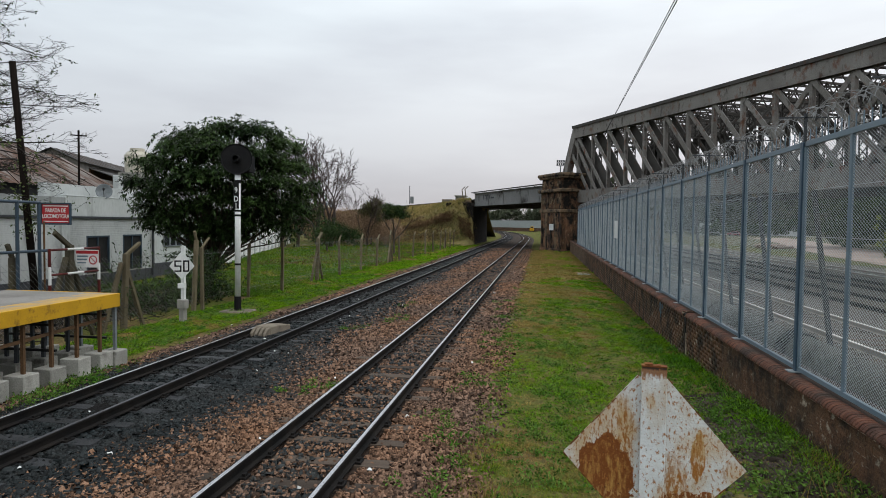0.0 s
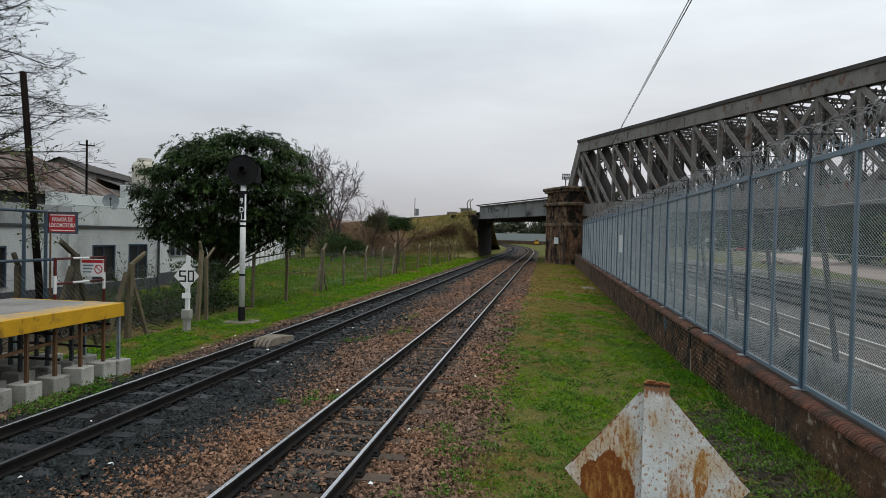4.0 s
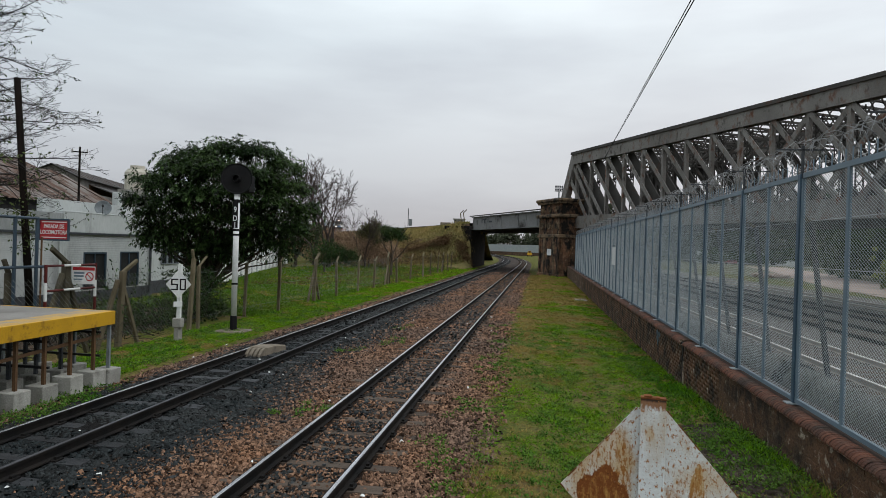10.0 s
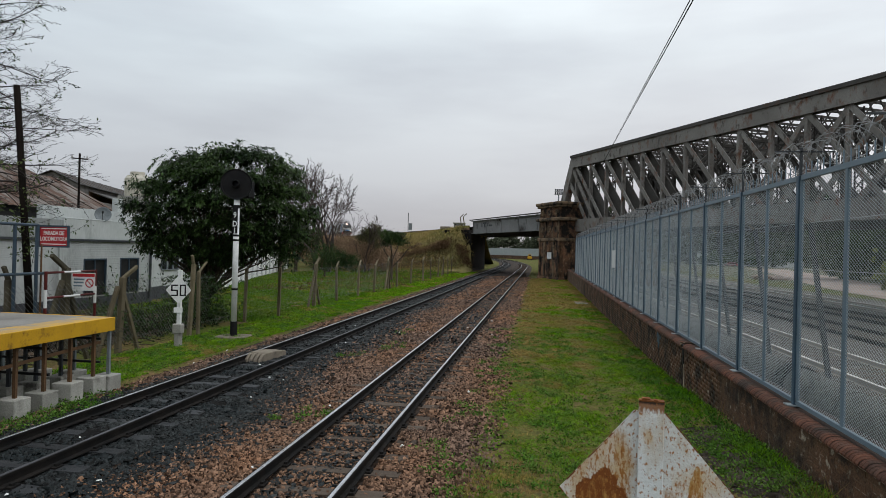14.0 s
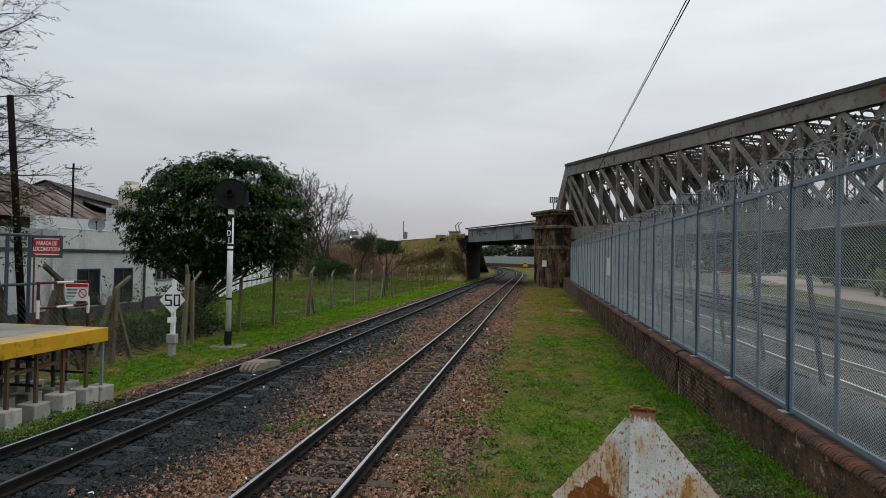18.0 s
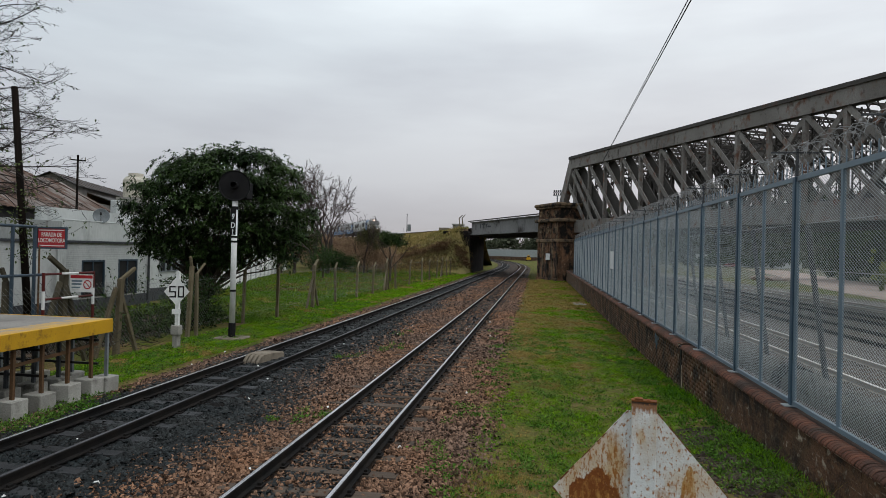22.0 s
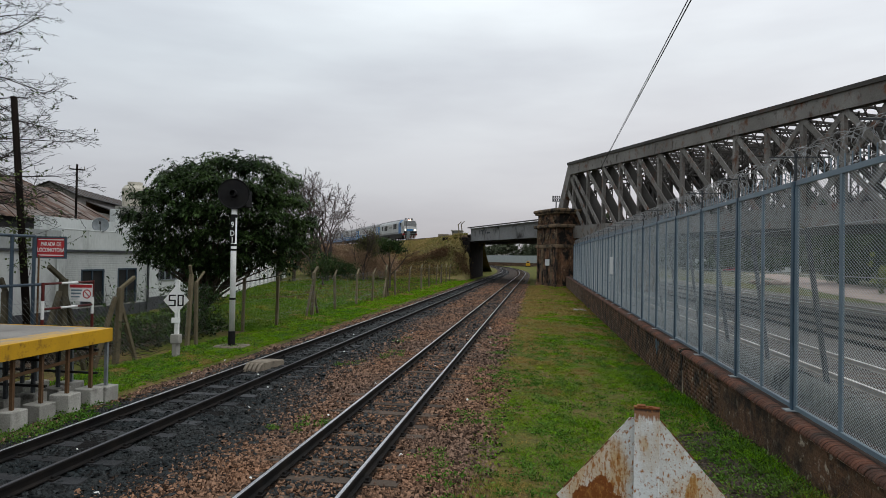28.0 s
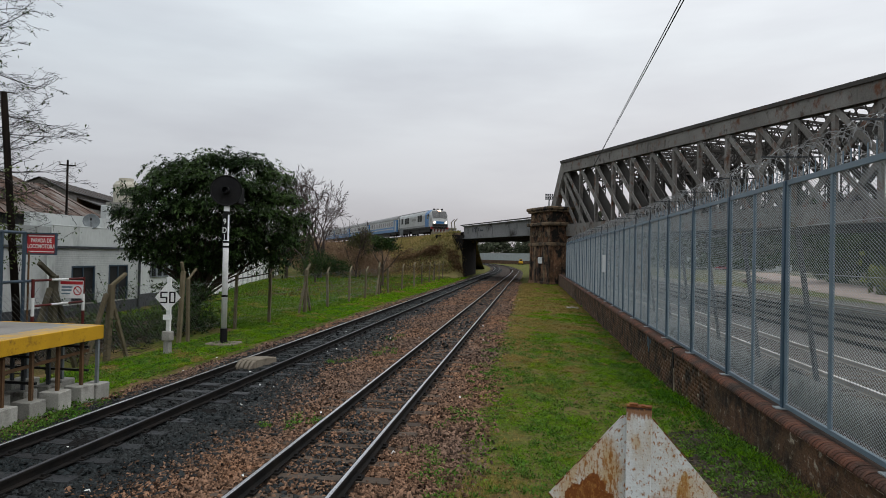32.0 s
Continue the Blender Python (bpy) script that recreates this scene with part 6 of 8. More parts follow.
def build_barrier():
    b = thing("pipe_barrier", "red and white striped pipe barrier with two rails", "barrier")
    x, ya, yb = -10.12, 11.62, 13.1

    def striped(name, p, q, n, r=0.032):
        p, q = Vector(p), Vector(q)
        for i in range(n):
            part(name, Shape().tube(p.lerp(q, i / n), p.lerp(q, (i + 1) / n), r, n=8), M_REDWHITE if i % 2 == 0 else M_PAINT_WHITE, b)

    for y in (ya, yb):
        striped("post", (x, y, 1.92), (x, y, 0.0), 5)
    striped("rail", (x, ya, 1.89), (x, yb, 1.89), 3, 0.025)
    striped("rail", (x, ya, 1.36), (x, yb, 1.36), 3, 0.025)
    n = thing("notice", "white notice with red heading and a no-crossing ring", "notice")
    m = Matrix.Translation((x + 0.05, 12.66, 1.66)) @ pose(0, 0, 0, 90, 0, 12) @ Matrix.Diagonal((0.86, 1, 1, 1))
    part("board", Shape().box(-0.29, 0.29, -0.20, 0.20, -0.008, 0.0).moved(m), M_PAINT_WHITE, n)
    part("heading", Shape().box(-0.28, 0.28, 0.11, 0.18, 0.0, 0.003).moved(m), M_RED, n)
    part("text_bar", Shape().box(-0.25, 0.02, 0.03, 0.07, 0, 0.003).box(-0.25, 0.0, -0.04, 0.0, 0, 0.003).box(-0.25, -0.03, -0.11, -0.08, 0, 0.003).moved(m), M_FENCE, n)
    part("ring", Shape().lathe([(0.08, 0.0), (0.08, 0.004), (0.105, 0.004), (0.105, 0.0)], 18, (0.15, -0.03, 0)).beam((0.08, 0.04, 0.002), (0.22, -0.10, 0.002), 0.02, 0.004).moved(m), M_RED, n)


build_barrier()


# ---------- concrete fence posts with chain-link ----------
def post_kind(h, w, bent, away):
    sh = Shape().box(-w / 2, w / 2, -w / 2, w / 2, -0.3, h)
    if bent:
        sh.beam((0, -0.03 * bent, h - 0.05), (away * 0.02, 0.48 * bent, h + 0.27), w * 0.66, w * 0.66, (1, 0, 0))
    return sh


def build_yard_fence():
    fe = thing("chain_link_fence", "chain-link fence on mossy concrete posts with bent tops", "fence")
    # y, x, height, width, bend, struts
    rows = [(12.3, -10.25, 2.13, 0.14, -0.9, 1), (10.94, -10.35, 1.92, 0.12, -0.25, 0), (14.0, -10.15, 1.86, 0.13, 1, 1), (17.17, -10.14, 2.12, 0.115, -0.25, 0), (17.42, -10.0, 1.90, 0.095, 1, 0), (20.95, -10.25, 1.88, 0.10, 1.2, 0),
            (23.1, -9.9, 1.9, 0.11, 1, 0), (27.7, -10.15, 1.95, 0.15, 1, 1), (30.9, -10.1, 1.75, 0.12, 1, 0), (34.6, -10.05, 1.75, 0.12, 1, 0), (38.0, -10.0, 1.7, 0.12, 1, 0), (41.4, -9.95, 1.9, 0.15, 1, 1), (43.6, -9.8, 1.75, 0.13, 0, 0),
            (48.5, -9.8, 1.75, 0.12, 1, 0), (53.8, -9.75, 1.85, 0.14, 1, 0), (58.0, -9.8, 1.75, 0.12, 1, 0), (62.5, -9.8, 1.75, 0.12, 1, 0), (66.5, -9.9, 1.8, 0.14, 1, 1), (70.5, -9.9, 1.75, 0.12, 1, 0), (74, -10.0, 1.75, 0.12, 1, 0)]
    rng = random.Random(3)
    for y, x, h, w, b, st in rows:
        po = part("post", post_kind(h, w, b, 0), M_DARK_POST if y < 13 else M_OLD_CONCRETE, fe, bevel=0.012)
        po.matrix_basis = pose(x, y, -0.15, rng.uniform(-2, 2), rng.uniform(-2, 2), rng.uniform(-6, 6))
        if st:
            for sg in (-1, 1):
                part("strut", Shape().beam((x, y + sg * 0.06, h * (0.8 if y < 15 else 0.62)), (x, y + sg * 0.8, -0.25), 0.095, 0.095, (1, 0, 0)), M_DARK_POST if y < 13 else M_OLD_CONCRETE, fe, bevel=0.01)
    for z in (0.25, 0.95, 1.6):
        part("strand_wire", Shape().tube((-10.18, 8, z - 0.1), (-10.0, 40, z), 0.0025, n=4).tube((-10.0, 40, z), (-9.85, 76, z), 0.0025, n=4), M_STEEL_GREY, fe)
    # woven wire between y = 8 and 42
    v, f = [], []
    pitch, h, L = 0.085, 1.62, 34.0
    for sgn in (1, -1):
        c = -h
        while c < L:
            u0, u1 = max(c, 0), min(c + h, L)
            z0, z1 = (u0 - c, u1 - c) if sgn > 0 else (h - (u0 - c), h - (u1 - c))
            k = len(v)
            thin = 0.0023 if u0 < 9 else 0.0009
            for o in (-thin, thin):
                v += [(-10.17 + 0.005 * u0 + o, 8 + u0, z0 + o + 0.02), (-10.17 + 0.005 * u1 + o, 8 + u1, z1 + o + 0.02)]
            f.append((k, k + 1, k + 3, k + 2))
            c += pitch * 1.414
    soup("woven_wire", v, f, M_WIRE, fe)
    return fe


build_yard_fence()


def build_sapling():
    t = thing("sapling", "thin sapling with a few dark leaves at the chain-link fence", "sapling")
    rng, rs = random.Random(6), np.random.RandomState(6)
    segs, tips = [], []
    for k in range(5):
        spray(rng, (-10.62, 14.35, -0.2), (rng.gauss(0.05, 0.18), rng.gauss(0.1, 0.2), 1), rng.uniform(1.5, 2.0), 0.010, 1, segs, tips, 0.05)
    part("stem", limbs(segs, 4, 3, 0.004), M_BARK, t)
    hung = [q + Vector((rng.gauss(0, 0.05), rng.gauss(0, 0.05), rng.gauss(0, 0.05))) for _, q, _, _ in segs if q.z > 0.6]
    v, f = leaves(rs, [tuple(q) for q in hung], 4, 0.095, 0.06, 0.4, 0.3)
    tagged(soup("leaf", v, f, M_LEAF, t), kind="stuff")


build_sapling()


# ---------- signal and speed boards ----------
def build_signal():
    s = thing("railway_signal", "round black signal lamp on a white post with black bands", "railway signal")
    x, y = -8.86, 17.42
    part("base", Shape().box(x - 0.42, x + 0.42, y - 0.38, y + 0.38, -0.28, -0.12), M_SLABTAN, s, "concrete foundation slab", bevel=0.03)
    part("foot", Shape().tube((x, y, -0.12), (x, y, 0.30), 0.105, n=14), M_BLACK, s)
    part("post", Shape().tube((x, y, 0.28), (x, y, 4.0), 0.085, n=14), M_PAINT_WHITE, s, smooth=True)
    for z, hh in ((1.26, 0.03), (2.72, 0.03), (2.86, 0.03), (3.72, 0.05)):
        part("band", Shape().lathe([(0.087, -hh), (0.092, -hh), (0.092, hh), (0.087, hh)], 14, (x, y, z)), M_BLACK, s)
    m = Matrix.Translation((x + 0.02, y - 0.10, 4.38)) @ pose(0, 0, 0, 90, 0, 20)
    part("target_disc", Shape().lathe([(0.001, 0.0), (0.42, 0.0), (0.455, -0.03), (0.455, 0.03), (0.44, 0.03), (0.41, 0.012), (0.001, 0.012)], 32).moved(m), M_BLACK, s)
    part("hood", Shape().lathe([(0.10, 0.01), (0.115, 0.01), (0.10, 0.30), (0.085, 0.30)], 14).moved(m), M_BLACK, s)
    part("lens", Shape().lathe([(0.001, 0.04), (0.07, 0.03), (0.09, 0.012)], 12).moved(m), M_GLASS_DARK, s)
    part("lamp_housing", Shape().box(x - 0.05, x + 0.36, y + 0.02, y + 0.40, 4.0, 4.5), M_BLACK, s, bevel=0.02)
    part("plate", Shape().box(x - 0.085, x + 0.085, y - 0.103, y - 0.092, 2.92, 3.70), M_BLACK, s, "black identification plate")
    for z, ch in ((3.46, "9"), (3.2, "D"), (3.0, "I")):
        text_mesh("plate_letter", ch, 0.23, Matrix.Translation((x, y - 0.104, z)) @ pose(0, 0, 0, 90, 0, 0), M_PAINT_WHITE, s, 0.002, 0.004, 0.85)
    return s


build_signal()


def build_speed_board():
    s = thing("speed_board", "white diamond speed board reading 50 on a short post", "speed sign")
    x, y = -9.46, 15.45
    m = Matrix.Translation((x, y, 1.32)) @ pose(0, 0, 0, 90, 0, 22)
    part("post", Shape().box(x - 0.05, x + 0.05, y + 0.02, y + 0.10, -0.3, 1.86), M_PAINT_WHITE, s)
    part("board", Shape().prism([(0, -0.37), (0.32, 0), (0.04, 0.36), (-0.04, 0.36), (-0.32, 0)], "z", -0.008, 0.008).moved(m), M_PAINT_WHITE, s)
    q = 0.019
    five = Shape()
    for a, b in (((-0.17, 0.135), (-0.03, 0.135)), ((-0.17, 0.135), (-0.17, 0.0)), ((-0.17, 0.0), (-0.03, 0.0)), ((-0.03, 0.0), (-0.03, -0.135)), ((-0.17, -0.135), (-0.03, -0.135))):
        five.box(min(a[0], b[0]) - q, max(a[0], b[0]) + q, min(a[1], b[1]) - q, max(a[1], b[1]) + q, 0.0085, 0.012)
    part("digit", five.moved(m), M_BLACK, s, "black figure 5")
    part("digit", Shape().box(0.031, 0.069, -0.154, 0.154, 0.0085, 0.012).box(0.151, 0.189, -0.154, 0.154, 0.0085, 0.012).box(0.069, 0.151, 0.116, 0.154, 0.0085, 0.012).box(0.069, 0.151, -0.154, -0.116, 0.0085, 0.012).moved(m), M_BLACK, s, "black figure 0")
    part("plate", Shape().box(-0.11, 0.11, -0.60, -0.46, -0.01, 0.01).moved(m), M_PAINT_WHITE, s)
    part("clamp_block", Shape().box(x - 0.12, x + 0.13, y - 0.07, y + 0.12, 0.16, 0.42), M_CONCRETE, s, bevel=0.02)
    part("footing", Shape().box(x - 0.075, x + 0.075, y - 0.05, y + 0.13, -0.3, 0.2), M_CONCRETE, s, bevel=0.015)
    return s


build_speed_board()

ENAMEL = dict(rough=0.5, scale=6, fine=70, bump=0.15, grain=0.06, spec=0.3)
M_RUSTSIGN = add_rust(surf("rust_streaked_white_enamel", (0.66, 0.675, 0.67), (0.57, 0.575, 0.555), **ENAMEL),
                      [(-0.165, 0.14, 0.13, 0.14, 0.85, 0), (-0.27, 0.03, 0.06, 0.13, 0.9, 0), (-0.10, 0.05, 0.045, 0.22, 0.6, 0), (0.085, -0.09, 0.055, 0.16, 0.5, 0), (0.165, 0.03, 0.025, 0.10, 0.35, 0), (0.19, 0.08, 0.12, 0.07, 1.0, 0),
                       (0.29, -0.02, 0.05, 0.06, 0.8, 0), (0.17, -0.185, 0.16, 0.085, 0.3, 1), (-0.175, -0.10, 0.112, 0.185, 0.0, 1), (-0.20, -0.22, 0.16, 0.10, 0.25, 1)], 0.575)
M_RUSTPOST = add_rust(surf("rust_flecked_white_enamel", (0.66, 0.685, 0.69), (0.58, 0.60, 0.60), **ENAMEL), [(-0.01, 0.24, 0.02, 0.03, 0.8, 0), (0.03, -0.13, 0.02, 0.08, 0.8, 0)], 0.595, cap=0.335)
M_RUSTPATCH = surf("deep_rust", (0.17, 0.062, 0.018), (0.11, 0.04, 0.014), rough=0.9, scale=14, fine=70, bump=0.4, stain=(0.30, 0.15, 0.05), stain_at=(0.58, 0.7), stain_scale=18)


def build_near_board():
    s = thing("speed_board", "back of a rusty white diamond speed board on an angle post", "speed sign", at=Matrix.Translation((0.445, 2.43, 1.654)) @ pose(0, 0, 0, 90, 0, -7.1))
    part("board", Shape().prism([(0, -0.345), (0.332, 0), (0.05, 0.32), (-0.06, 0.325), (-0.332, 0)], "z", -0.006, 0.0), M_RUSTSIGN, s, "white enamel plate with blooms of rust")
    part("post", Shape().box(-0.045, 0.045, -1.9, 0.372, 0.03, 0.036).box(-0.045, -0.039, -1.9, 0.372, 0.004, 0.03).box(0.039, 0.045, -1.9, 0.372, 0.004, 0.03), M_RUSTPOST, s, bevel=0.0015)
    rng = random.Random(31)
    for a, b in (((-0.055, 0.326), (-0.333, 0.0)), ((0.052, 0.322), (0.333, 0.0)), ((-0.333, 0.0), (0.0, -0.346)), ((0.333, 0.0), (0.0, -0.346))):
        # the plate's rim, eaten away in places
        sh = Shape()
        for i in range(14):
            if rng.random() < 0.62:
                p, q = Vector((*a, 0)).lerp(Vector((*b, 0)), i / 14), Vector((*a, 0)).lerp(Vector((*b, 0)), (i + rng.uniform(0.5, 1.0)) / 14)
                sh.beam((p.x, p.y, -0.003), (q.x, q.y, -0.003), rng.uniform(0.002, 0.005), 0.008)
        part("rusty_edge", sh, M_RUSTPATCH, s)
    part("post_cap", Shape().box(-0.0455, 0.0455, 0.369, 0.3735, 0.002, 0.0365).box(-0.035, -0.005, 0.370, 0.380, 0.005, 0.032).box(0.008, 0.022, 0.370, 0.377, 0.01, 0.036), M_RUSTPATCH, s)
    return s


build_near_board()
sl = thing("concrete_slab", "broken grooved concrete slab lying beside the rail", "concrete slab")
SLAB_AT = Matrix.Translation((-6.42, 14.3, -0.16)) @ pose(0, 0, 0, 0, 0, 83)
part("slab", Shape().prism([(-0.36, -0.02), (0.60, -0.02), (0.57, 0.13), (0.1, 0.19), (-0.36, 0.20)], "y", -0.22, 0.22).moved(SLAB_AT), M_SLABTAN, sl, bevel=0.02)
for k in range(4):
    part("tooth", Shape().prism([(-0.60, -0.02), (-0.355, -0.02), (-0.355, 0.18), (-0.46, 0.17), (-0.58, 0.06)], "y", -0.215 + 0.116 * k, -0.135 + 0.116 * k).moved(SLAB_AT), M_SLABTAN, sl, bevel=0.012)

# ---------- wires overhead ----------
for off in (0.0, 0.14):
    wv = thing("overhead_cable", "thin dark overhead cable to the truss bridge", "cable", "pair of overhead cables")
    a, b = Vector((5.72 + off * 0.15, 57.9, 10.7)), Vector((3.17 + off * 0.42, 15.9, 8.02))
    sh = Shape().tube(a, a.lerp(b, 1.55), 0.0125 + off * 0.02, n=6)
    part("cable", sh, M_DARK, wv)

# ---------- beyond the bridge ----------
ff = thing("far_fence", "far blue-grey panel fence on a low wall beyond the bridge", "fence")
pts = [(16, 190), (8, 220), (0, 243), (-12, 262), (-28, 282), (-50, 300)]
for (xa, ya), (xb, yb) in zip(pts, pts[1:]):
    part("wall", Shape().beam((xa, ya, 0.5), (xb, yb, 0.5), 0.4, 1.6), M_BRICK_REST, ff)
    part("panel", Shape().beam((xa, ya, 2.75), (xb, yb, 2.75), 0.1, 2.9), M_MESH, ff)


# paler, greyer leaf: the haze of distance is mixed into the colour
M_HAZY_WOODS = leafy("hazy_distant_leaf", (0.058, 0.072, 0.045), (0.085, 0.092, 0.060), rough=0.8)
M_SHRUB_GREEN = leafy("shrub_leaf", (0.105, 0.135, 0.034), (0.150, 0.165, 0.050), rough=0.7)
def tree_belt(name, label, spots, seed, lo=4, hi=9, mat=None, dens=4.0, leaf=0.8, foot=0.35):
    """Far woods: clumps of leaves over many stems, thick within and feathery at the skin."""
    rs = np.random.RandomState(seed)
    blobs = []
    for x, y in spots:
        h = rs.uniform(lo, hi)
        for _ in range(3):
            blobs.append((x + rs.uniform(-3, 3), y + rs.uniform(-3, 3), h * rs.uniform(foot, 0.8), rs.uniform(2, 3.6), rs.uniform(2, 3.6), h * rs.uniform(0.25, 0.4)))
    v, f = leaves(rs, crown_spots(rs, blobs, dens), 11, leaf, 0.85, 0.7, 0.1)
    inner = [(x, y, z, rx * 0.7, ry * 0.7, rz * 0.75) for x, y, z, rx, ry, rz in blobs]
    v2, f2 = leaves(rs, crown_spots(rs, inner, 1.6), 8, leaf * 2.4, 0.8, 0.8, 0.1)
    tagged(soup(name, np.concatenate([v, v2]), np.concatenate([f, np.asarray(f2) + len(v)]), mat or M_LEAF_FAR), label, "trees", kind="stuff")


tree_belt("far_woods", "dark band of trees beyond the far fence", [(30 - 7 * k, 215 + 9 * k + (k % 3) * 6) for k in range(14)], 5, 8, 13, M_HAZY_WOODS)
tree_belt("roadside_shrubs", "lighter green shrubs in front of the roadside trees", [(38.5 + (k % 3), 22 + 3.0 * k) for k in range(16)], 8, 1.2, 3.2, M_SHRUB_GREEN)
tree_belt("roadside_trees", "dark roadside trees and bushes across the road", [(44 + (k % 4) * 4, 6 + 3.4 * k) for k in range(31)] + [(60 + (k % 3) * 7, 30 + 4.4 * k) for k in range(20)], 6, 9, 15, foot=0.2)
tree_belt("wall_trees", "tall trees behind the white wall beyond the yard", [(8 + 2.7 * k, 250 + (k % 3) * 7) for k in range(50)], 16, 17, 26, M_HAZY_WOODS, 2.6, 1.3, 0.15)
tree_belt("wall_shrubs", "dark shrubs before the white wall", [(59, 228), (68, 231), (75, 232), (86, 234)], 17, 3.0, 5.0)

mast = thing("floodlight_mast", "tall floodlight mast with a lamp cluster behind the pier", "floodlight mast")
part("shaft", Shape().tube((4.1, 122, -0.2), (4.1, 122, 14.0), 0.2, 0.12, 8), M_STEEL_GREY, mast)
part("gantry", Shape().box(3.3, 4.9, 121.9, 122.1, 13.9, 14.02).box(3.3, 4.9, 121.9, 122.1, 14.5, 14.6), M_STEEL_GREY, mast)
for i in range(4):
    for j in range(2):
        part("floodlight", Shape().box(3.35 + 0.4 * i, 3.65 + 0.4 * i, 121.6, 121.9, 14.05 + 0.6 * j, 14.4 + 0.6 * j), M_DARKBASE, mast)


# ---------- ballast stones ----------
def stone_cloud(name, label, pts, sizes, material, rs):
    """Loose stones: dented six-sided lumps, one mesh."""
    n = len(pts)
    wedge = np.array([(-1, -1, -1), (1, -1, -1), (1, 1, -1), (-1, 1, -1), (-0.55, 0.1, 1), (0.6, -0.1, 1)], float) * 0.5
    v = wedge[None] * (1 + rs.uniform(-0.6, 0.4, (n, 6, 3)))
    v *= sizes[:, None, None] * rs.uniform(0.75, 1.3, (n, 1, 3)) * np.array([1.35, 1.0, 0.9])
    a, b = rs.uniform(0, 6.28, n), rs.normal(0, 0.7, n)
    ca, sa, cb, sb = np.cos(a), np.sin(a), np.cos(b), np.sin(b)
    y2, z2 = v[..., 1] * cb[:, None] - v[..., 2] * sb[:, None], v[..., 1] * sb[:, None] + v[..., 2] * cb[:, None]
    x3, y3 = v[..., 0] * ca[:, None] - y2 * sa[:, None], v[..., 0] * sa[:, None] + y2 * ca[:, None]
    v = np.stack([x3, y3, z2], -1) + pts[:, None, :]
    f0 = np.array([(0, 1, 5), (0, 5, 4), (1, 2, 5), (2, 3, 4), (2, 4, 5), (3, 0, 4)])
    f = (f0[None] + 6 * np.arange(n)[:, None, None]).reshape(-1, 3)
    tagged(soup(name, v.reshape(-1, 3), f, material), label, "ballast stones", kind="stuff")


def wob(x, y, s, k):
    """Smooth random waves for patchy scatter, -1 to 1."""
    return (np.sin(x * 1.7 * s + 1.3 * k + 1.1 * np.sin(y * 0.9 * s + k)) + np.sin(y * 1.3 * s + 2.1 * k + 1.3 * np.sin(x * 1.1 * s)) + np.sin((x + y) * 0.8 * s + k * 0.7)) / 3


def build_stones():
    rs = np.random.RandomState(7)
    for y0, y1, dens, s0, s1 in ((-6.5, 0.5, 110, 0.05, 0.085), (0.5, 4.4, 420, 0.035, 0.06), (4.4, 9.5, 2800, 0.019, 0.041), (9.5, 17, 1350, 0.024, 0.048), (17, 34, 380, 0.038, 0.068), (34, 70, 75, 0.05, 0.09)):
        n = int((y1 - y0) * 8.25 * dens)
        x, y = rs.uniform(-8.15, 0.1, n), rs.uniform(y0, y1, n)
        keep = np.ones(n, bool)
        for xc, ys in SLEEPERS:
            i = np.clip(np.searchsorted(ys, y), 1, len(ys) - 1)
            near = np.minimum(np.abs(ys[i] - y), np.abs(ys[i - 1] - y))
            dx = np.abs(x - xc - 0.0062 * y)
            keep &= ~((near < 0.13) & (dx < 0.95) & (rs.uniform(0, 1, n) < (0.84 if xc > -4 else 0.9)))
            keep &= ~(np.abs(dx - 0.528) < 0.055)
        edge = np.minimum((x + 7.85) / 0.5, (-0.45 - x) / 1.0)
        keep &= rs.uniform(0, 1, n) < edge + 0.25 * wob(x, y, 1.5, 2)
        x, y = x[keep], y[keep]
        z = -0.175 + 0.03 * np.clip((x + 1.1) / 0.4, 0, 1) + 0.02 * wob(x, y, 2.5, 1) + rs.uniform(-0.032, 0.022, len(x))
        size = rs.uniform(s0, s1, len(x)) * np.where(rs.uniform(0, 1, len(x)) < 0.06, 1.5, 1.0)
        x += 0.0062 * y
        dark = x + 0.55 * wob(x, y, 0.7, 4) + rs.normal(0, 0.46, len(x)) < np.clip(-4.45 - 0.03 * (y - 9), -5.35, -4.3)
        dark &= x + 0.2 * wob(x, y, 1.1, 9) + rs.normal(0, 0.12, len(x)) > np.clip(-7.4 + 0.02 * (y - 9), -7.4, -6.95)
        dark |= (np.abs(x + 2.5) < 0.45) & (rs.uniform(0, 1, len(x)) < 0.36)
        for sel, nm, lab, ma in ((~dark, "ballast_stones", "loose reddish brown ballast stones", M_STONE), (dark, "oily_stones", "loose blackened ballast stones", M_STONE_DARK)):
            if sel.sum():
                stone_cloud(nm, lab, np.stack([x, y, z], -1)[sel], size[sel] * (1.3 if ma == M_STONE_DARK else 1.0), ma, rs)
    # pale scraps of litter and lighter stones
    n = 46
    x, y = rs.uniform(-7.9, -0.9, n), rs.uniform(4.5, 26, n)
    stone_cloud("pale_scraps", "scattered white scraps and pale stones on the ballast", np.stack([x, y, np.full(n, -0.14)], -1), rs.uniform(0.02, 0.045, n), M_PAINT_WHITE, rs)


build_stones()


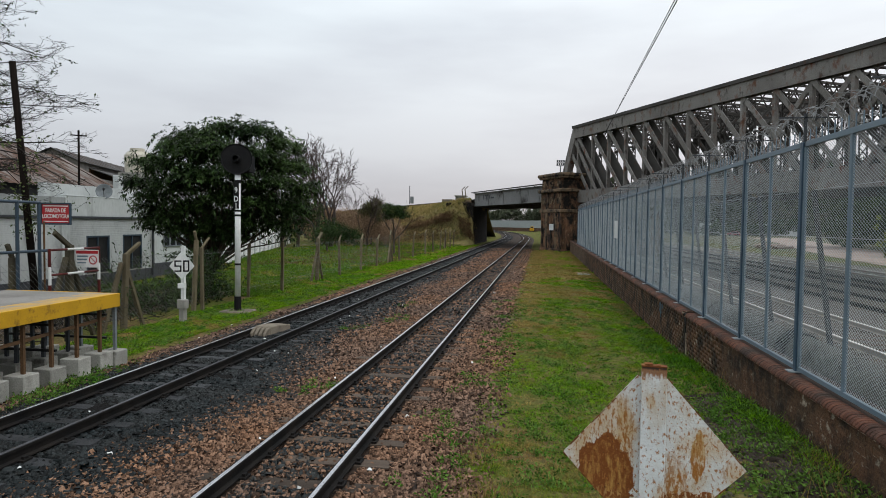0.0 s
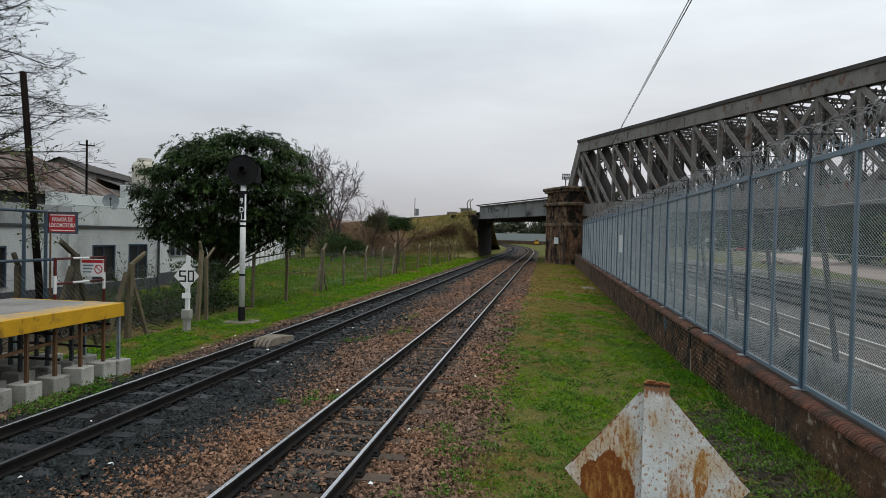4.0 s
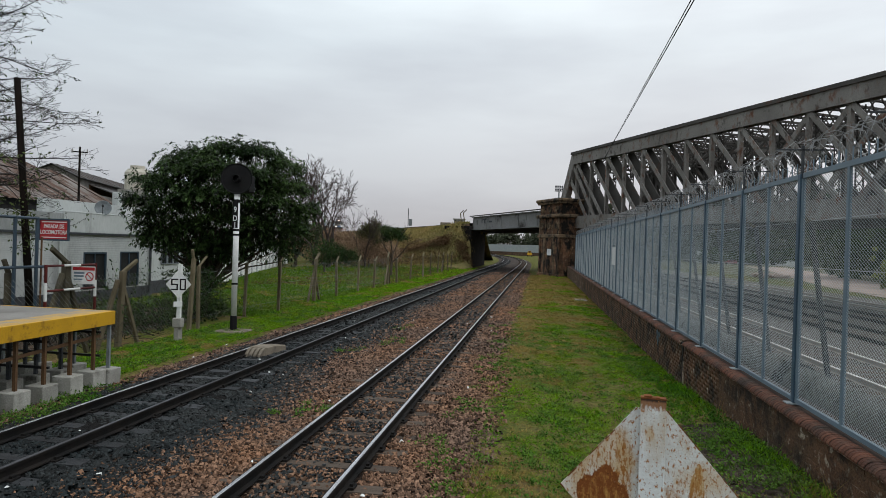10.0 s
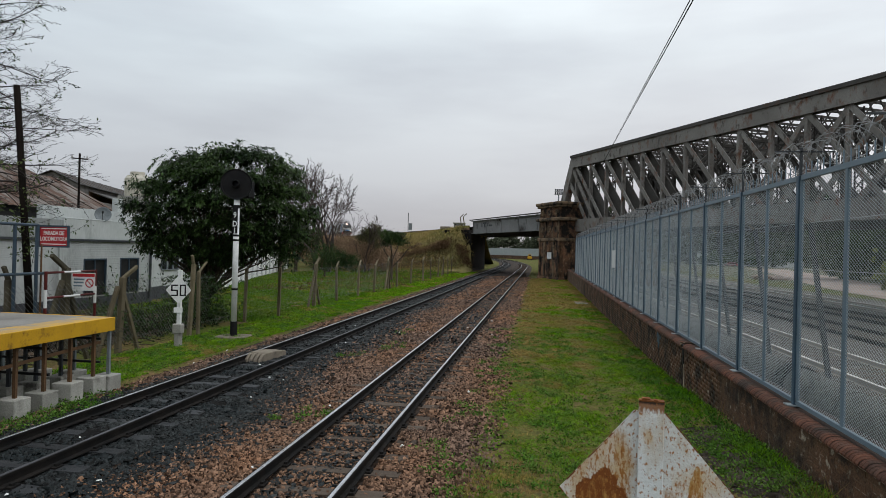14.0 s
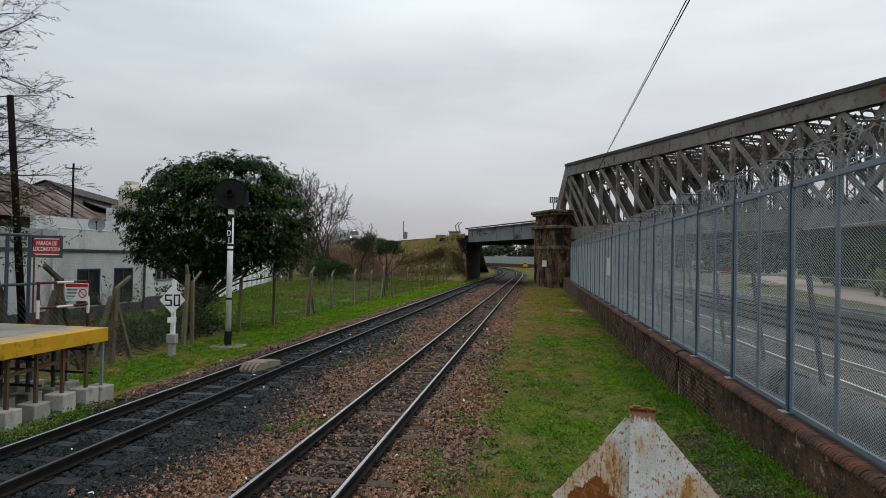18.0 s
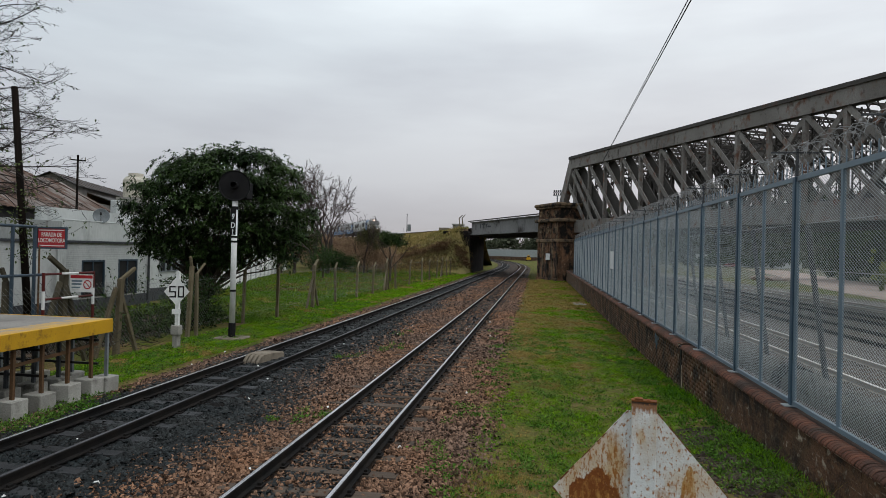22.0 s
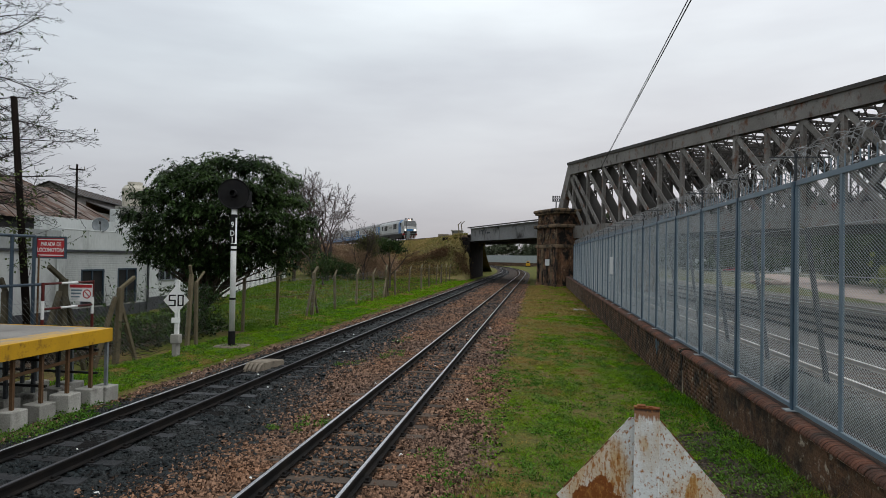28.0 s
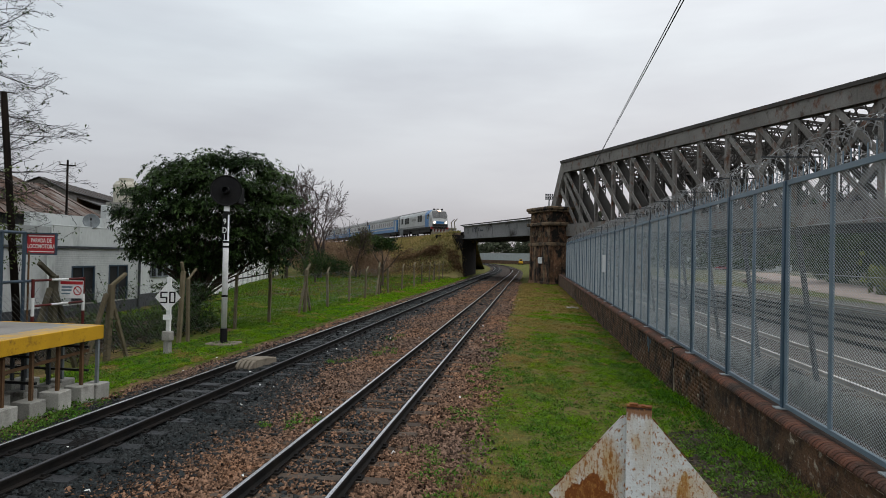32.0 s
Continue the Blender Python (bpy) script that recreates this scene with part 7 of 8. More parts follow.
# ---------- grass ----------
def blades(name, label, x, y, z, h, w, material, rs, lean=0.5):
    n = len(x)
    a = rs.uniform(0, 6.28, n)
    b = rs.uniform(0, 6.28, n)
    l = h * rs.uniform(0.1, 1.0, n) * lean
    p = np.stack([x, y, z], -1)
    side = np.stack([np.cos(a) * w / 2, np.sin(a) * w / 2, np.zeros(n)], -1)
    tip = p + np.stack([np.cos(b) * l, np.sin(b) * l, h], -1)
    v = np.stack([p - side, p + side, tip], 1).reshape(-1, 3)
    tagged(soup(name, v, np.arange(3 * n).reshape(-1, 3), material), label, "grass", kind="stuff")


def field(rs, x0, x1, y0, y1, dens, thin=0.0, k=1, s=1.0):
    n = int((x1 - x0) * (y1 - y0) * dens)
    x, y = rs.uniform(x0, x1, n), rs.uniform(y0, y1, n)
    keep = rs.uniform(0, 1, n) < 1.0 - thin * (0.5 + 0.9 * wob(x, y, s, k))
    return x[keep], y[keep]


def tufts(rs, x, y, h, w, per, spread):
    """Tufts: blades that fan out from each spot."""
    n = len(x)
    g = h * np.exp(rs.normal(0, 0.35, n))
    r = np.repeat(np.arange(n), per)
    m = len(r)
    a, q = rs.uniform(0, 6.28, m), rs.uniform(0, 1, m) ** 0.7
    px, py = x[r] + np.cos(a) * q * spread, y[r] + np.sin(a) * q * spread
    hh = g[r] * rs.uniform(0.5, 1.2, m)
    lean = hh * (0.3 + 0.9 * q)
    z = np.array([ground_z(u, v) for u, v in zip(x, y)])[r] - 0.006
    b = a + rs.normal(0, 0.5, m)
    c = rs.uniform(0, 6.28, m)
    ww = w * rs.uniform(0.6, 1.3, m)
    p = np.stack([px, py, z], -1)
    side = np.stack([np.cos(c) * ww / 2, np.sin(c) * ww / 2, np.zeros(m)], -1)
    tip = p + np.stack([np.cos(b) * lean, np.sin(b) * lean, hh * 0.8], -1)
    return np.stack([p - side, p + side, tip], 1).reshape(-1, 3)


def build_grass():
    rs = np.random.RandomState(21)
    # x from, to, y from, to, tufts on a square metre, height, blade width, blades, spread, dryness
    runs = [(-1.4, 2.9, -6, 4.5, 70, 0.05, 0.016, 11, 0.06, -0.15), (-1.5, 2.95, 4.5, 9, 470, 0.032, 0.007, 13, 0.035, -0.58), (-1.5, 2.95, 9, 16, 260, 0.036, 0.011, 12, 0.05, -0.45), (-1.4, 3.0, 16, 30, 130, 0.045, 0.02, 10, 0.08, 0.48), (-0.8, 3.0, 30, 62, 55, 0.06, 0.045, 9, 0.14, 0.95),
            (-10.0, -7.6, 8, 22, 300, 0.045, 0.011, 12, 0.06, -1.0), (-10.0, -7.55, 22, 45, 110, 0.06, 0.024, 11, 0.1, -0.85), (-9.9, -7.5, 45, 80, 24, 0.10, 0.06, 10, 0.2, -0.5),
            (-17.5, -9.9, 21.0, 34, 60, 0.08, 0.032, 10, 0.12, -0.35), (-24, -9.9, 34, 75, 24, 0.11, 0.07, 10, 0.25, -0.3)]
    for x0, x1, y0, y1, dens, h, w, per, spread, dryness in runs:
        x, y = field(rs, x0, x1, y0, y1, dens * 1.35, 0.5, 3, 1.7)
        if x1 < 3.5 and x0 > -2:
            keep = rs.uniform(0, 1, len(x)) < np.clip((x - 0.006 * y + 1.25 + 0.4 * wob(x, y, 1.9, 5)) / 0.9, 0.05, 1)
            x, y = x[keep], y[keep]
            bare = (x > 1.85 + 0.25 * wob(x, y, 2.5, 4)) & (y < 8.3) & (rs.uniform(0, 1, len(x)) < 0.8)
            x, y = x[~bare], y[~bare]
        dry = wob(x, y, 0.8, 6) + 1.0 * wob(x, y, 2.4, 2) + 0.8 * wob(x, y, 5.5, 7) + rs.normal(0, 0.25, len(x)) + dryness
        if x0 > -2:
            dry += 0.45 * np.clip((0.6 - x) / 1.2, 0, 1)
        far = x0 < -15
        if far:
            dry -= 0.4
            # dead brown stalks before the embankment
            brown = (x + 0.8 * wob(x, y, 0.5, 2) > -18.5) & (y > 37 + 3 * wob(x, y, 0.4, 8)) & (rs.uniform(0, 1, len(x)) < 0.55)
            if brown.sum():
                v = tufts(rs, x[brown], y[brown], 0.7 * h + 0 * x[brown], w, per, spread)
                tagged(soup("dead_grass", v, np.arange(len(v)).reshape(-1, 3), M_BRUSH), "dead reddish brown grass behind the fence", "grass", kind="stuff")
            x, y, dry = x[~brown], y[~brown], dry[~brown]
        mid = (dry > -0.05) & (dry <= 0.42)
        hh = h * (1 + 0.5 * wob(x, y, 3.1, 8))
        for sel, nm, lab, ma in ((dry <= -0.05, "grass", "short green grass", M_FIELD if far else M_BLADE), (mid, "grass", "short olive green grass", M_OLIVE), (dry > 0.42, "dry_grass", "short dry yellowish grass", M_DRYBLADE)):
            if sel.sum():
                v = tufts(rs, x[sel], y[sel], hh[sel], w, per, spread)
                tagged(soup(nm, v, np.arange(len(v)).reshape(-1, 3), ma), lab, "grass", kind="stuff")
    # the dry sward on the embankment
    n = 60000
    s, w = -20.5 - 75 * rs.uniform(0, 1, n) ** 1.3, rs.uniform(-15, 1.0, n)
    ok = s < np.array([skew(k) for k in w]) - 0.3
    s, w = s[ok], w[ok]
    n = len(s)
    p = np.array([br(a, b, 0) for a, b in zip(s, w)])
    z = np.array([bank_h(a, b) for a, b in zip(s, w)])
    tall = rs.uniform(0.15, 0.42, n) * (1 + 0.4 * wob(p[:, 0], p[:, 1], 0.5, 2))
    tone = 0.9 * wob(p[:, 0], p[:, 1], 0.35, 4) + 0.5 * wob(p[:, 0], p[:, 1], 1.1, 6) + rs.normal(0, 0.3, n)
    for sel, lab, ma in ((tone > 0.05, "long dry grass on the embankment slope", M_DRYBANK), (tone <= 0.05, "long olive grass on the embankment slope", M_OLIVEBANK)):
        blades("bank_grass", lab, p[sel, 0], p[sel, 1], z[sel] - 0.05, tall[sel], np.full(sel.sum(), 0.07), ma, rs, 0.8)
    # rank green tufts against the wall
    x, y = 2.94 - np.abs(rs.normal(0, 0.26, 1300)), rs.uniform(6.3, 15.5, 1300)
    lush = wob(x * 0.3, y, 1.3, 9) + 0.5 * wob(x, y, 4.0, 3) > -0.1
    x, y = x[lush], y[lush]
    v = tufts(rs, x, y, 0.085 * (1 + 0.5 * wob(x, y, 2.3, 1)), 0.009, 12, 0.05)
    tagged(soup("tall_grass", v, np.arange(len(v)).reshape(-1, 3), M_BLADE), "rank green grass tufts along the wall foot", "grass", kind="stuff")


M_OLIVE = leafy("olive_grass_blade", (0.122, 0.200, 0.013), (0.182, 0.205, 0.025), rough=0.7, spread_to=0.7, spec=0.0)
M_FIELD = leafy("field_grass_blade", (0.066, 0.148, 0.014), (0.104, 0.165, 0.024), rough=0.7, spread_to=0.5, spec=0.0)
M_OLIVEBANK = leafy("olive_bank_blade", (0.205, 0.180, 0.056), (0.150, 0.142, 0.046), rough=0.8, spread_to=0.45)
M_DRYBANK = leafy("bank_grass_blade", (0.330, 0.245, 0.100), (0.225, 0.180, 0.070), rough=0.8, spread_to=0.45)
build_grass()


def build_weeds():
    rs = np.random.RandomState(33)
    spots = []
    for _ in range(230):
        y = rs.uniform(4.2, 15) if rs.uniform() < 0.8 else rs.uniform(15, 30)
        x = 2.95 - abs(rs.normal(0, 0.45))
        spots.append((x, y, ground_z(x, y) + 0.03))
    for x, y, k in ((-3.75, 9.6, 10), (-0.35, 6.4, 8), (-0.6, 7.6, 6), (-1.2, 8.6, 5), (-4.6, 15, 6), (-3.9, 17, 8), (-7.55, 9.3, 26), (-7.5, 8.6, 22), (-7.7, 10.2, 10), (-7.4, 8.0, 20), (-0.9, 10.5, 5), (-4.2, 20, 5)):
        for _ in range(k):
            spots.append((x + rs.normal(0, 0.22), y + rs.normal(0, 0.35), -0.14))
    for _ in range(520):
        y = 8 + 24 * rs.uniform() ** 1.4
        x = rs.uniform(-9.9, -7.8)
        spots.append((x, y, ground_z(x, y) + 0.03))
    # clover in the lawn and weeds along the edge of the ballast
    for _ in range(900):
        y = 4.8 + 17 * rs.uniform() ** 1.3
        x = rs.uniform(-0.8, 2.8)
        if wob(np.array(x), np.array(y), 1.6, 5) > -0.25:
            spots.append((x, y, ground_z(x, y) + 0.012))
    for _ in range(65):
        y = 4.8 + 22 * rs.uniform() ** 1.3
        spots.append((-1.0 + 0.006 * y + rs.normal(0, 0.28), y, -0.13))
    v, f = leaves(rs, spots, 46, 0.042, 0.075, 0.5, -0.3, 0.4)
    tagged(soup("weeds", v, f, M_WEED), "low leafy green weeds at the wall foot and in the ballast", "weeds", kind="stuff")
    # tall straw tufts by the wall
    x, y = [], []
    for tx_, ty_, k in ((2.6, 5.6, 90), (2.75, 6.4, 70), (2.2, 5.2, 60), (2.8, 9.8, 40), (-0.45, 6.0, 120), (-0.3, 5.3, 90), (-0.55, 7.2, 80)):
        x += list(rs.normal(tx_, 0.12, k))
        y += list(rs.normal(ty_, 0.2, k))
    x, y = np.array(x), np.array(y)
    z = np.array([ground_z(a, b) for a, b in zip(x, y)])
    blades("straw_tufts", "dry straw tufts beside the wall and the ballast", x, y, z, rs.uniform(0.1, 0.32, len(x)), np.full(len(x), 0.007), M_DRYBLADE, rs, 1.1)
    # bare clods of soil at the wall foot
    n = 7500
    x, y = 2.97 - np.abs(rs.normal(0, 0.5, n)), rs.uniform(4.5, 9.6, n)
    z = np.array([ground_z(a, b) for a, b in zip(x, y)])
    stone_cloud("soil_clods", "dark crumbly soil at the foot of the wall", np.stack([x, y, z], -1), rs.uniform(0.02, 0.06, n), M_SOIL, rs)
    # undergrowth and dead brush behind the chain-link fence
    sp = [(rs.uniform(-12.9, -10.5), rs.uniform(16.5, 21.5), rs.uniform(-0.1, 0.55)) for _ in range(150)]
    sp += [(rs.uniform(-13.6, -10.7), rs.uniform(14.2, 18.2), rs.uniform(-0.15, 0.35)) for _ in range(110)]
    sp += [(rs.uniform(-11.9, -10.5), rs.uniform(18.2, 20.6), rs.uniform(-0.1, 1.5)) for _ in range(170)]
    v, f = leaves(rs, sp, 14, 0.14, 0.16, 0.35, -0.2, 0.6)
    tagged(soup("undergrowth", v, f, M_LEAF), "dark undergrowth below the evergreen tree", "weeds", kind="stuff")
    ys, xs = np.linspace(8, 26, 27), np.linspace(-17.7, -10.45, 15)
    v = [(a, b, ground_z(a, b) + 0.03 + 0.05 * wob(a, b, 1.4, 3) - 0.16 * max(0.0, (a + 11.6) / 1.1) - 0.16 * max(0.0, (b - 22.5) / 3.0 + 0.3 * wob(a, b, 0.9, 1))) for b in ys for a in xs]
    f = [(j * 15 + i, j * 15 + i + 1, (j + 1) * 15 + i + 1, (j + 1) * 15 + i) for j in range(26) for i in range(14)]
    tagged(soup("bare_soil", v, f, M_LITTER, smooth=True), "bare brown soil and leaf litter by the house", "soil", kind="structure")
    segs = []
    rng = random.Random(5)
    for _ in range(190):
        x, y = rng.uniform(-13.5, -10.4), rng.uniform(11.5, 19)
        grow(rng, (x, y, -0.15), (rng.gauss(0, 1), rng.gauss(0, 1), 0.7), rng.uniform(0.5, 1.1), 0.012, 2, 2, 40, 0.25, 0.06, segs)
    tagged(part("dead_brush", limbs(segs, 4, 3, 0.004), M_BARE), "tangle of dead brown brushwood behind the fence", "brushwood", kind="stuff")


M_WEED = leafy("weed_leaf", (0.058, 0.145, 0.018), (0.105, 0.178, 0.034), rough=0.6, spread_to=0.7)
M_LITTER = surf("leaf_litter", (0.05, 0.036, 0.024), (0.075, 0.052, 0.034), rough=1.0, scale=3, fine=16, bump=0.8, grain=0.5, soil=(0.03, 0.045, 0.012), soil_at=(0.6, 0.7), soil_scale=2, depth=0.05)
M_SOIL = surf("dark_soil", (0.038, 0.03, 0.023), (0.058, 0.045, 0.034), rough=1.0, scale=2, fine=30, bump=0.3, island=0.4)
build_weeds()


# ---------- fence topping ----------
M_COIL = surf("dull_razor_wire", (0.29, 0.30, 0.305), (0.18, 0.18, 0.175), rough=0.55, metal=0.4, scale=3, fine=20, bump=0)
def build_razor_wire():
    rng = random.Random(8)
    for k in range(-2, 20):
        y0, y1 = POST_Y0 + BAY * k, POST_Y0 + BAY * (k + 1)
        t = thing("razor_wire", "coil of galvanised razor wire on top of the mesh fence", "razor wire", "razor wire coils")
        sh = Shape()
        cx, turns, seg = FX + 0.2, 15, 10
        prev = None
        ph = rng.uniform(0, 6)
        for i in range(turns * seg + 1):
            a = ph + 6.283 * i / seg
            y = y0 + (y1 - y0) * i / (turns * seg) + 0.10 * math.sin(a * 0.5 + ph)
            r = 0.185 + 0.05 * math.sin(i * 0.37 + k) + rng.uniform(-0.02, 0.02)
            p = Vector((cx + r * math.cos(a), y, fence_z(y) + 0.26 + r * math.sin(a)))
            if prev is not None:
                sh.tube(prev, p, 0.0045, n=3, caps=False)
                m = (prev + p) / 2
                d = (p - prev).normalized()
                s = d.cross(Vector((rng.gauss(0, 1), rng.gauss(0, 1), rng.gauss(0, 1)))).normalized() * 0.017
                sh.add([m - d * 0.024, m + s, m + d * 0.024, m - s], [(0, 1, 2, 3)])
            prev = p
        part("coil", sh, M_COIL, t)
        y = y0
        zz = fence_z(y)
        part("bracket", Shape().box(FX - 0.014, FX + 0.014, y - 0.014, y + 0.014, zz, zz + 0.34).box(FX - 0.30, FX + 0.38, y - 0.014, y + 0.010, zz + 0.285, zz + 0.30), M_DARKBASE, t)
        me = mesh_of("spike", Shape().box(-0.005, 0.005, -0.006, 0.006, 0, 0.15), M_FENCE)
        for j in range(1, 14):
            yy = y0 + BAY * j / 14
            part("spike", me, None, t).matrix_basis = pose(FX, yy, fence_z(yy) - 0.01)


build_razor_wire()

for k, yy in enumerate((8.65, 11.4, 14.1, 16.85, 19.6, 22.3, 25.0)):
    lp = thing("leaning_post", "leaning grey concrete post behind the mesh fence", "post", "old concrete posts behind the fence")
    part("shaft", Shape().beam((5.08, yy, -0.3), (4.62, yy, 3.2), 0.075, 0.075), M_DARKBASE, lp, bevel=0.01)
    part("arm", Shape().beam((4.62, yy, 3.17), (4.50, yy + 0.02, 3.27), 0.05, 0.05), M_OLD_CONCRETE, lp)
ow = thing("strand_wires", "two thin wires strung between the leaning posts", "wire")
for z in (3.2, 2.4):
    part("strand", Shape().tube((4.62 + 0.13 * (3.2 - z), 5, z), (4.62 + 0.13 * (3.2 - z), 30, z), 0.006, n=4), M_WIRE, ow)

pp = thing("service_pipe", "large grey pipe on concrete blocks behind the fence", "pipe")
for ya, yb in ((2.0, 11.45), (11.75, 24.0)):
    part("pipe", Shape().tube((4.55, ya, 0.39), (4.55, yb, 0.41), 0.30, n=20), M_PIPE, pp, smooth=True)
part("pipe_joint", Shape().lathe([(0.26, -0.20)] + [(0.345 - 0.03 * (k % 2), -0.18 + 0.045 * k) for k in range(9)] + [(0.26, 0.20)], 20, (4.55, 11.6, 0.40), "y"), M_DARK, pp, "dark ribbed joint between two pipe lengths")
for yy in (5.6, 7.0, 9.1, 11.2, 13.4, 15.8, 18.4, 21):
    part("support_block", Shape().box(4.15, 4.95, yy - 0.16, yy + 0.16, -0.3, 0.13), M_CONCRETE, pp, bevel=0.02)
    part("pipe_collar", Shape().lathe([(0.305, -0.05), (0.32, -0.05), (0.32, 0.05), (0.305, 0.05)], 20, (4.55, yy + 0.5, 0.397), "y"), M_PIPE, pp)

fs = thing("fence_notice", "white notice plate tied to the mesh fence", "notice")
part("board", Shape().box(FX - 0.05, FX - 0.04, 25.2, 26.3, 2.05, 2.75), M_PAINT_WHITE, fs)
slab2 = thing("paving_slab", "flat concrete slab lying in the grass", "slab")
part("slab", Shape().box(2.1, 2.75, 32.8, 34.2, -0.1, 0.02), M_CONCRETE, slab2, bevel=0.02)


# ---------- things on the embankment ----------
pk = thing("lineside_post", "slim post with a small equipment box on the embankment", "post")
x, y, _ = br(-62, 0.5, 0)
part("shaft", Shape().tube((x, y, 6.2), (x, y, 9.6), 0.07, n=6), M_DARKBASE, pk)
part("box", Shape().box(x + 0.15, x + 0.75, y - 0.2, y + 0.2, 6.3, 7.6), M_STEEL_GREY, pk)
cb = thing("concrete_block", "pale concrete block on the embankment top", "concrete block")
x, y, _ = br(-38.6, 0.2, 0)
part("block", Shape().box(x - 0.8, x + 0.8, y - 0.4, y + 0.4, 5.5, 6.3), M_SLABTAN, cb, bevel=0.05)
for s in (-28.6, -27.4):
    bp_ = thing("fence_post", "bent concrete fence post on the abutment", "post", "posts on the abutment")
    x, y, _ = br(s, -0.9, 0)
    part("shaft", Shape().beam((x, y, 6.2), (x - 0.15, y, 7.3), 0.12, 0.12).beam((x - 0.15, y, 7.25), (x + 0.3, y, 7.7), 0.1, 0.1), M_OLD_CONCRETE, bp_)
ym = thing("work_vehicle", "small yellow work vehicle standing before the far wall", "vehicle")
part("body", Shape().box(-2.9, -1.3, 224, 226.9, 0.4, 1.2), M_YELLOW, ym, bevel=0.1)
part("cab", Shape().box(-2.65, -1.55, 224.6, 226.2, 1.2, 2.0), M_YELLOW, ym, bevel=0.12)
part("windscreen", Shape().box(-2.5, -1.7, 224.57, 224.6, 1.35, 1.9), M_GLASS_DARK, ym)
for wx in (-2.75, -1.45):
    for wy in (224.6, 226.3):
        part("wheel", Shape().tube((wx - 0.15, wy, 0.35), (wx + 0.15, wy, 0.35), 0.45, n=12), M_DARK, ym)
fb = thing("far_building", "pale bluish apartment block on the horizon", "building")
part("wall", Shape().box(-85, -75, 640, 655, 0, 31), M_GIRDER, fb)
part("roof", Shape().box(-86, -74, 639, 656, 31, 32), M_CONCRETE, fb)


# brushwood along the slope and on the corner above the abutment
def build_brush():
    rs = np.random.RandomState(77)
    sp = []
    for _ in range(170):
        a, b = -30 - 34 * rs.uniform() ** 1.2, rs.normal(-6.3, 0.55)
        sp.append((*br(a, b, 0)[:2], bank_h(a, b) + rs.uniform(0.0, 0.5)))
    # the dark eroded step across the slope
    for _ in range(560):
        b = -9.0 + 5.4 * rs.uniform() ** 1.15
        a = float(np.interp(b, (-9.0, -8.2, -6.9, -5.7, -4.9, -4.1, -3.0), (-34.5, -33.5, -32.3, -29.4, -26.8, -25.5, -25.6))) + rs.normal(0, 0.35)
        b += rs.normal(0, 0.2)
        sp.append((*br(a, b, 0)[:2], bank_h(a, b) + rs.uniform(0.0, 0.45)))
    # bare reddish soil and roots beside the abutment
    for _ in range(150):
        a, b = rs.uniform(-24.6, -22.2), rs.uniform(-3.2, -1.7)
        sp.append((*br(a, b, 0)[:2], bank_h(a, b) + rs.uniform(0.0, 0.3)))
    for _ in range(70):
        a, b = rs.uniform(-31.0, -21.8), rs.uniform(-10.0, -4.5)
        sp.append((*br(a, b, 0)[:2], bank_h(a, b) + rs.uniform(0.0, 0.3)))
    v, f = leaves(rs, sp, 16, 0.22, 0.30, 0.35, -0.2, 0.5)
    tagged(soup("slope_brush", v, f, M_BRUSH), "dark dead brushwood along the embankment slope", "brushwood", kind="stuff")
    sp = []
    while len(sp) < 900:
        a, b = rs.uniform(-33.0, -21.4), rs.uniform(-11.0, -1.5)
        if a > float(np.interp(b, (-9.0, -8.2, -6.9, -5.7, -4.9, -4.1, -3.0), (-34.5, -33.5, -32.3, -29.4, -26.8, -25.5, -25.6))) and a < skew(b) - 0.2:
            sp.append((*br(a, b, 0)[:2], bank_h(a, b) + rs.uniform(0.0, 0.22)))
    sp = np.array(sp)
    low = rs.uniform(0, 1, len(sp)) < 0.5
    for sel, ma, lab in ((low, M_BRUSH, "dead brown undergrowth on the lower slope"), (~low, M_OLIVEBUSH, "olive undergrowth on the lower slope")):
        v, f = leaves(rs, sp[sel], 18, 0.18, 0.30, 0.3, -0.3, 0.4)
        tagged(soup("slope_undergrowth", v, f, ma), lab, "undergrowth", kind="stuff")
    sp = [(*br(a, b, 0)[:2], bank_h(a, b) + rs.uniform(-0.1, 0.15)) for a, b in zip(rs.uniform(-30.0, -24.2, 80), rs.uniform(-2.8, -0.9, 80))]
    v, f = leaves(rs, sp, 26, 0.20, 0.26, 0.16, -0.7, 0.6)
    tagged(soup("tall_dry_grass", v, f, M_DRYBANK), "tall dry grass hanging over the abutment corner", "grass", kind="stuff")


build_brush()


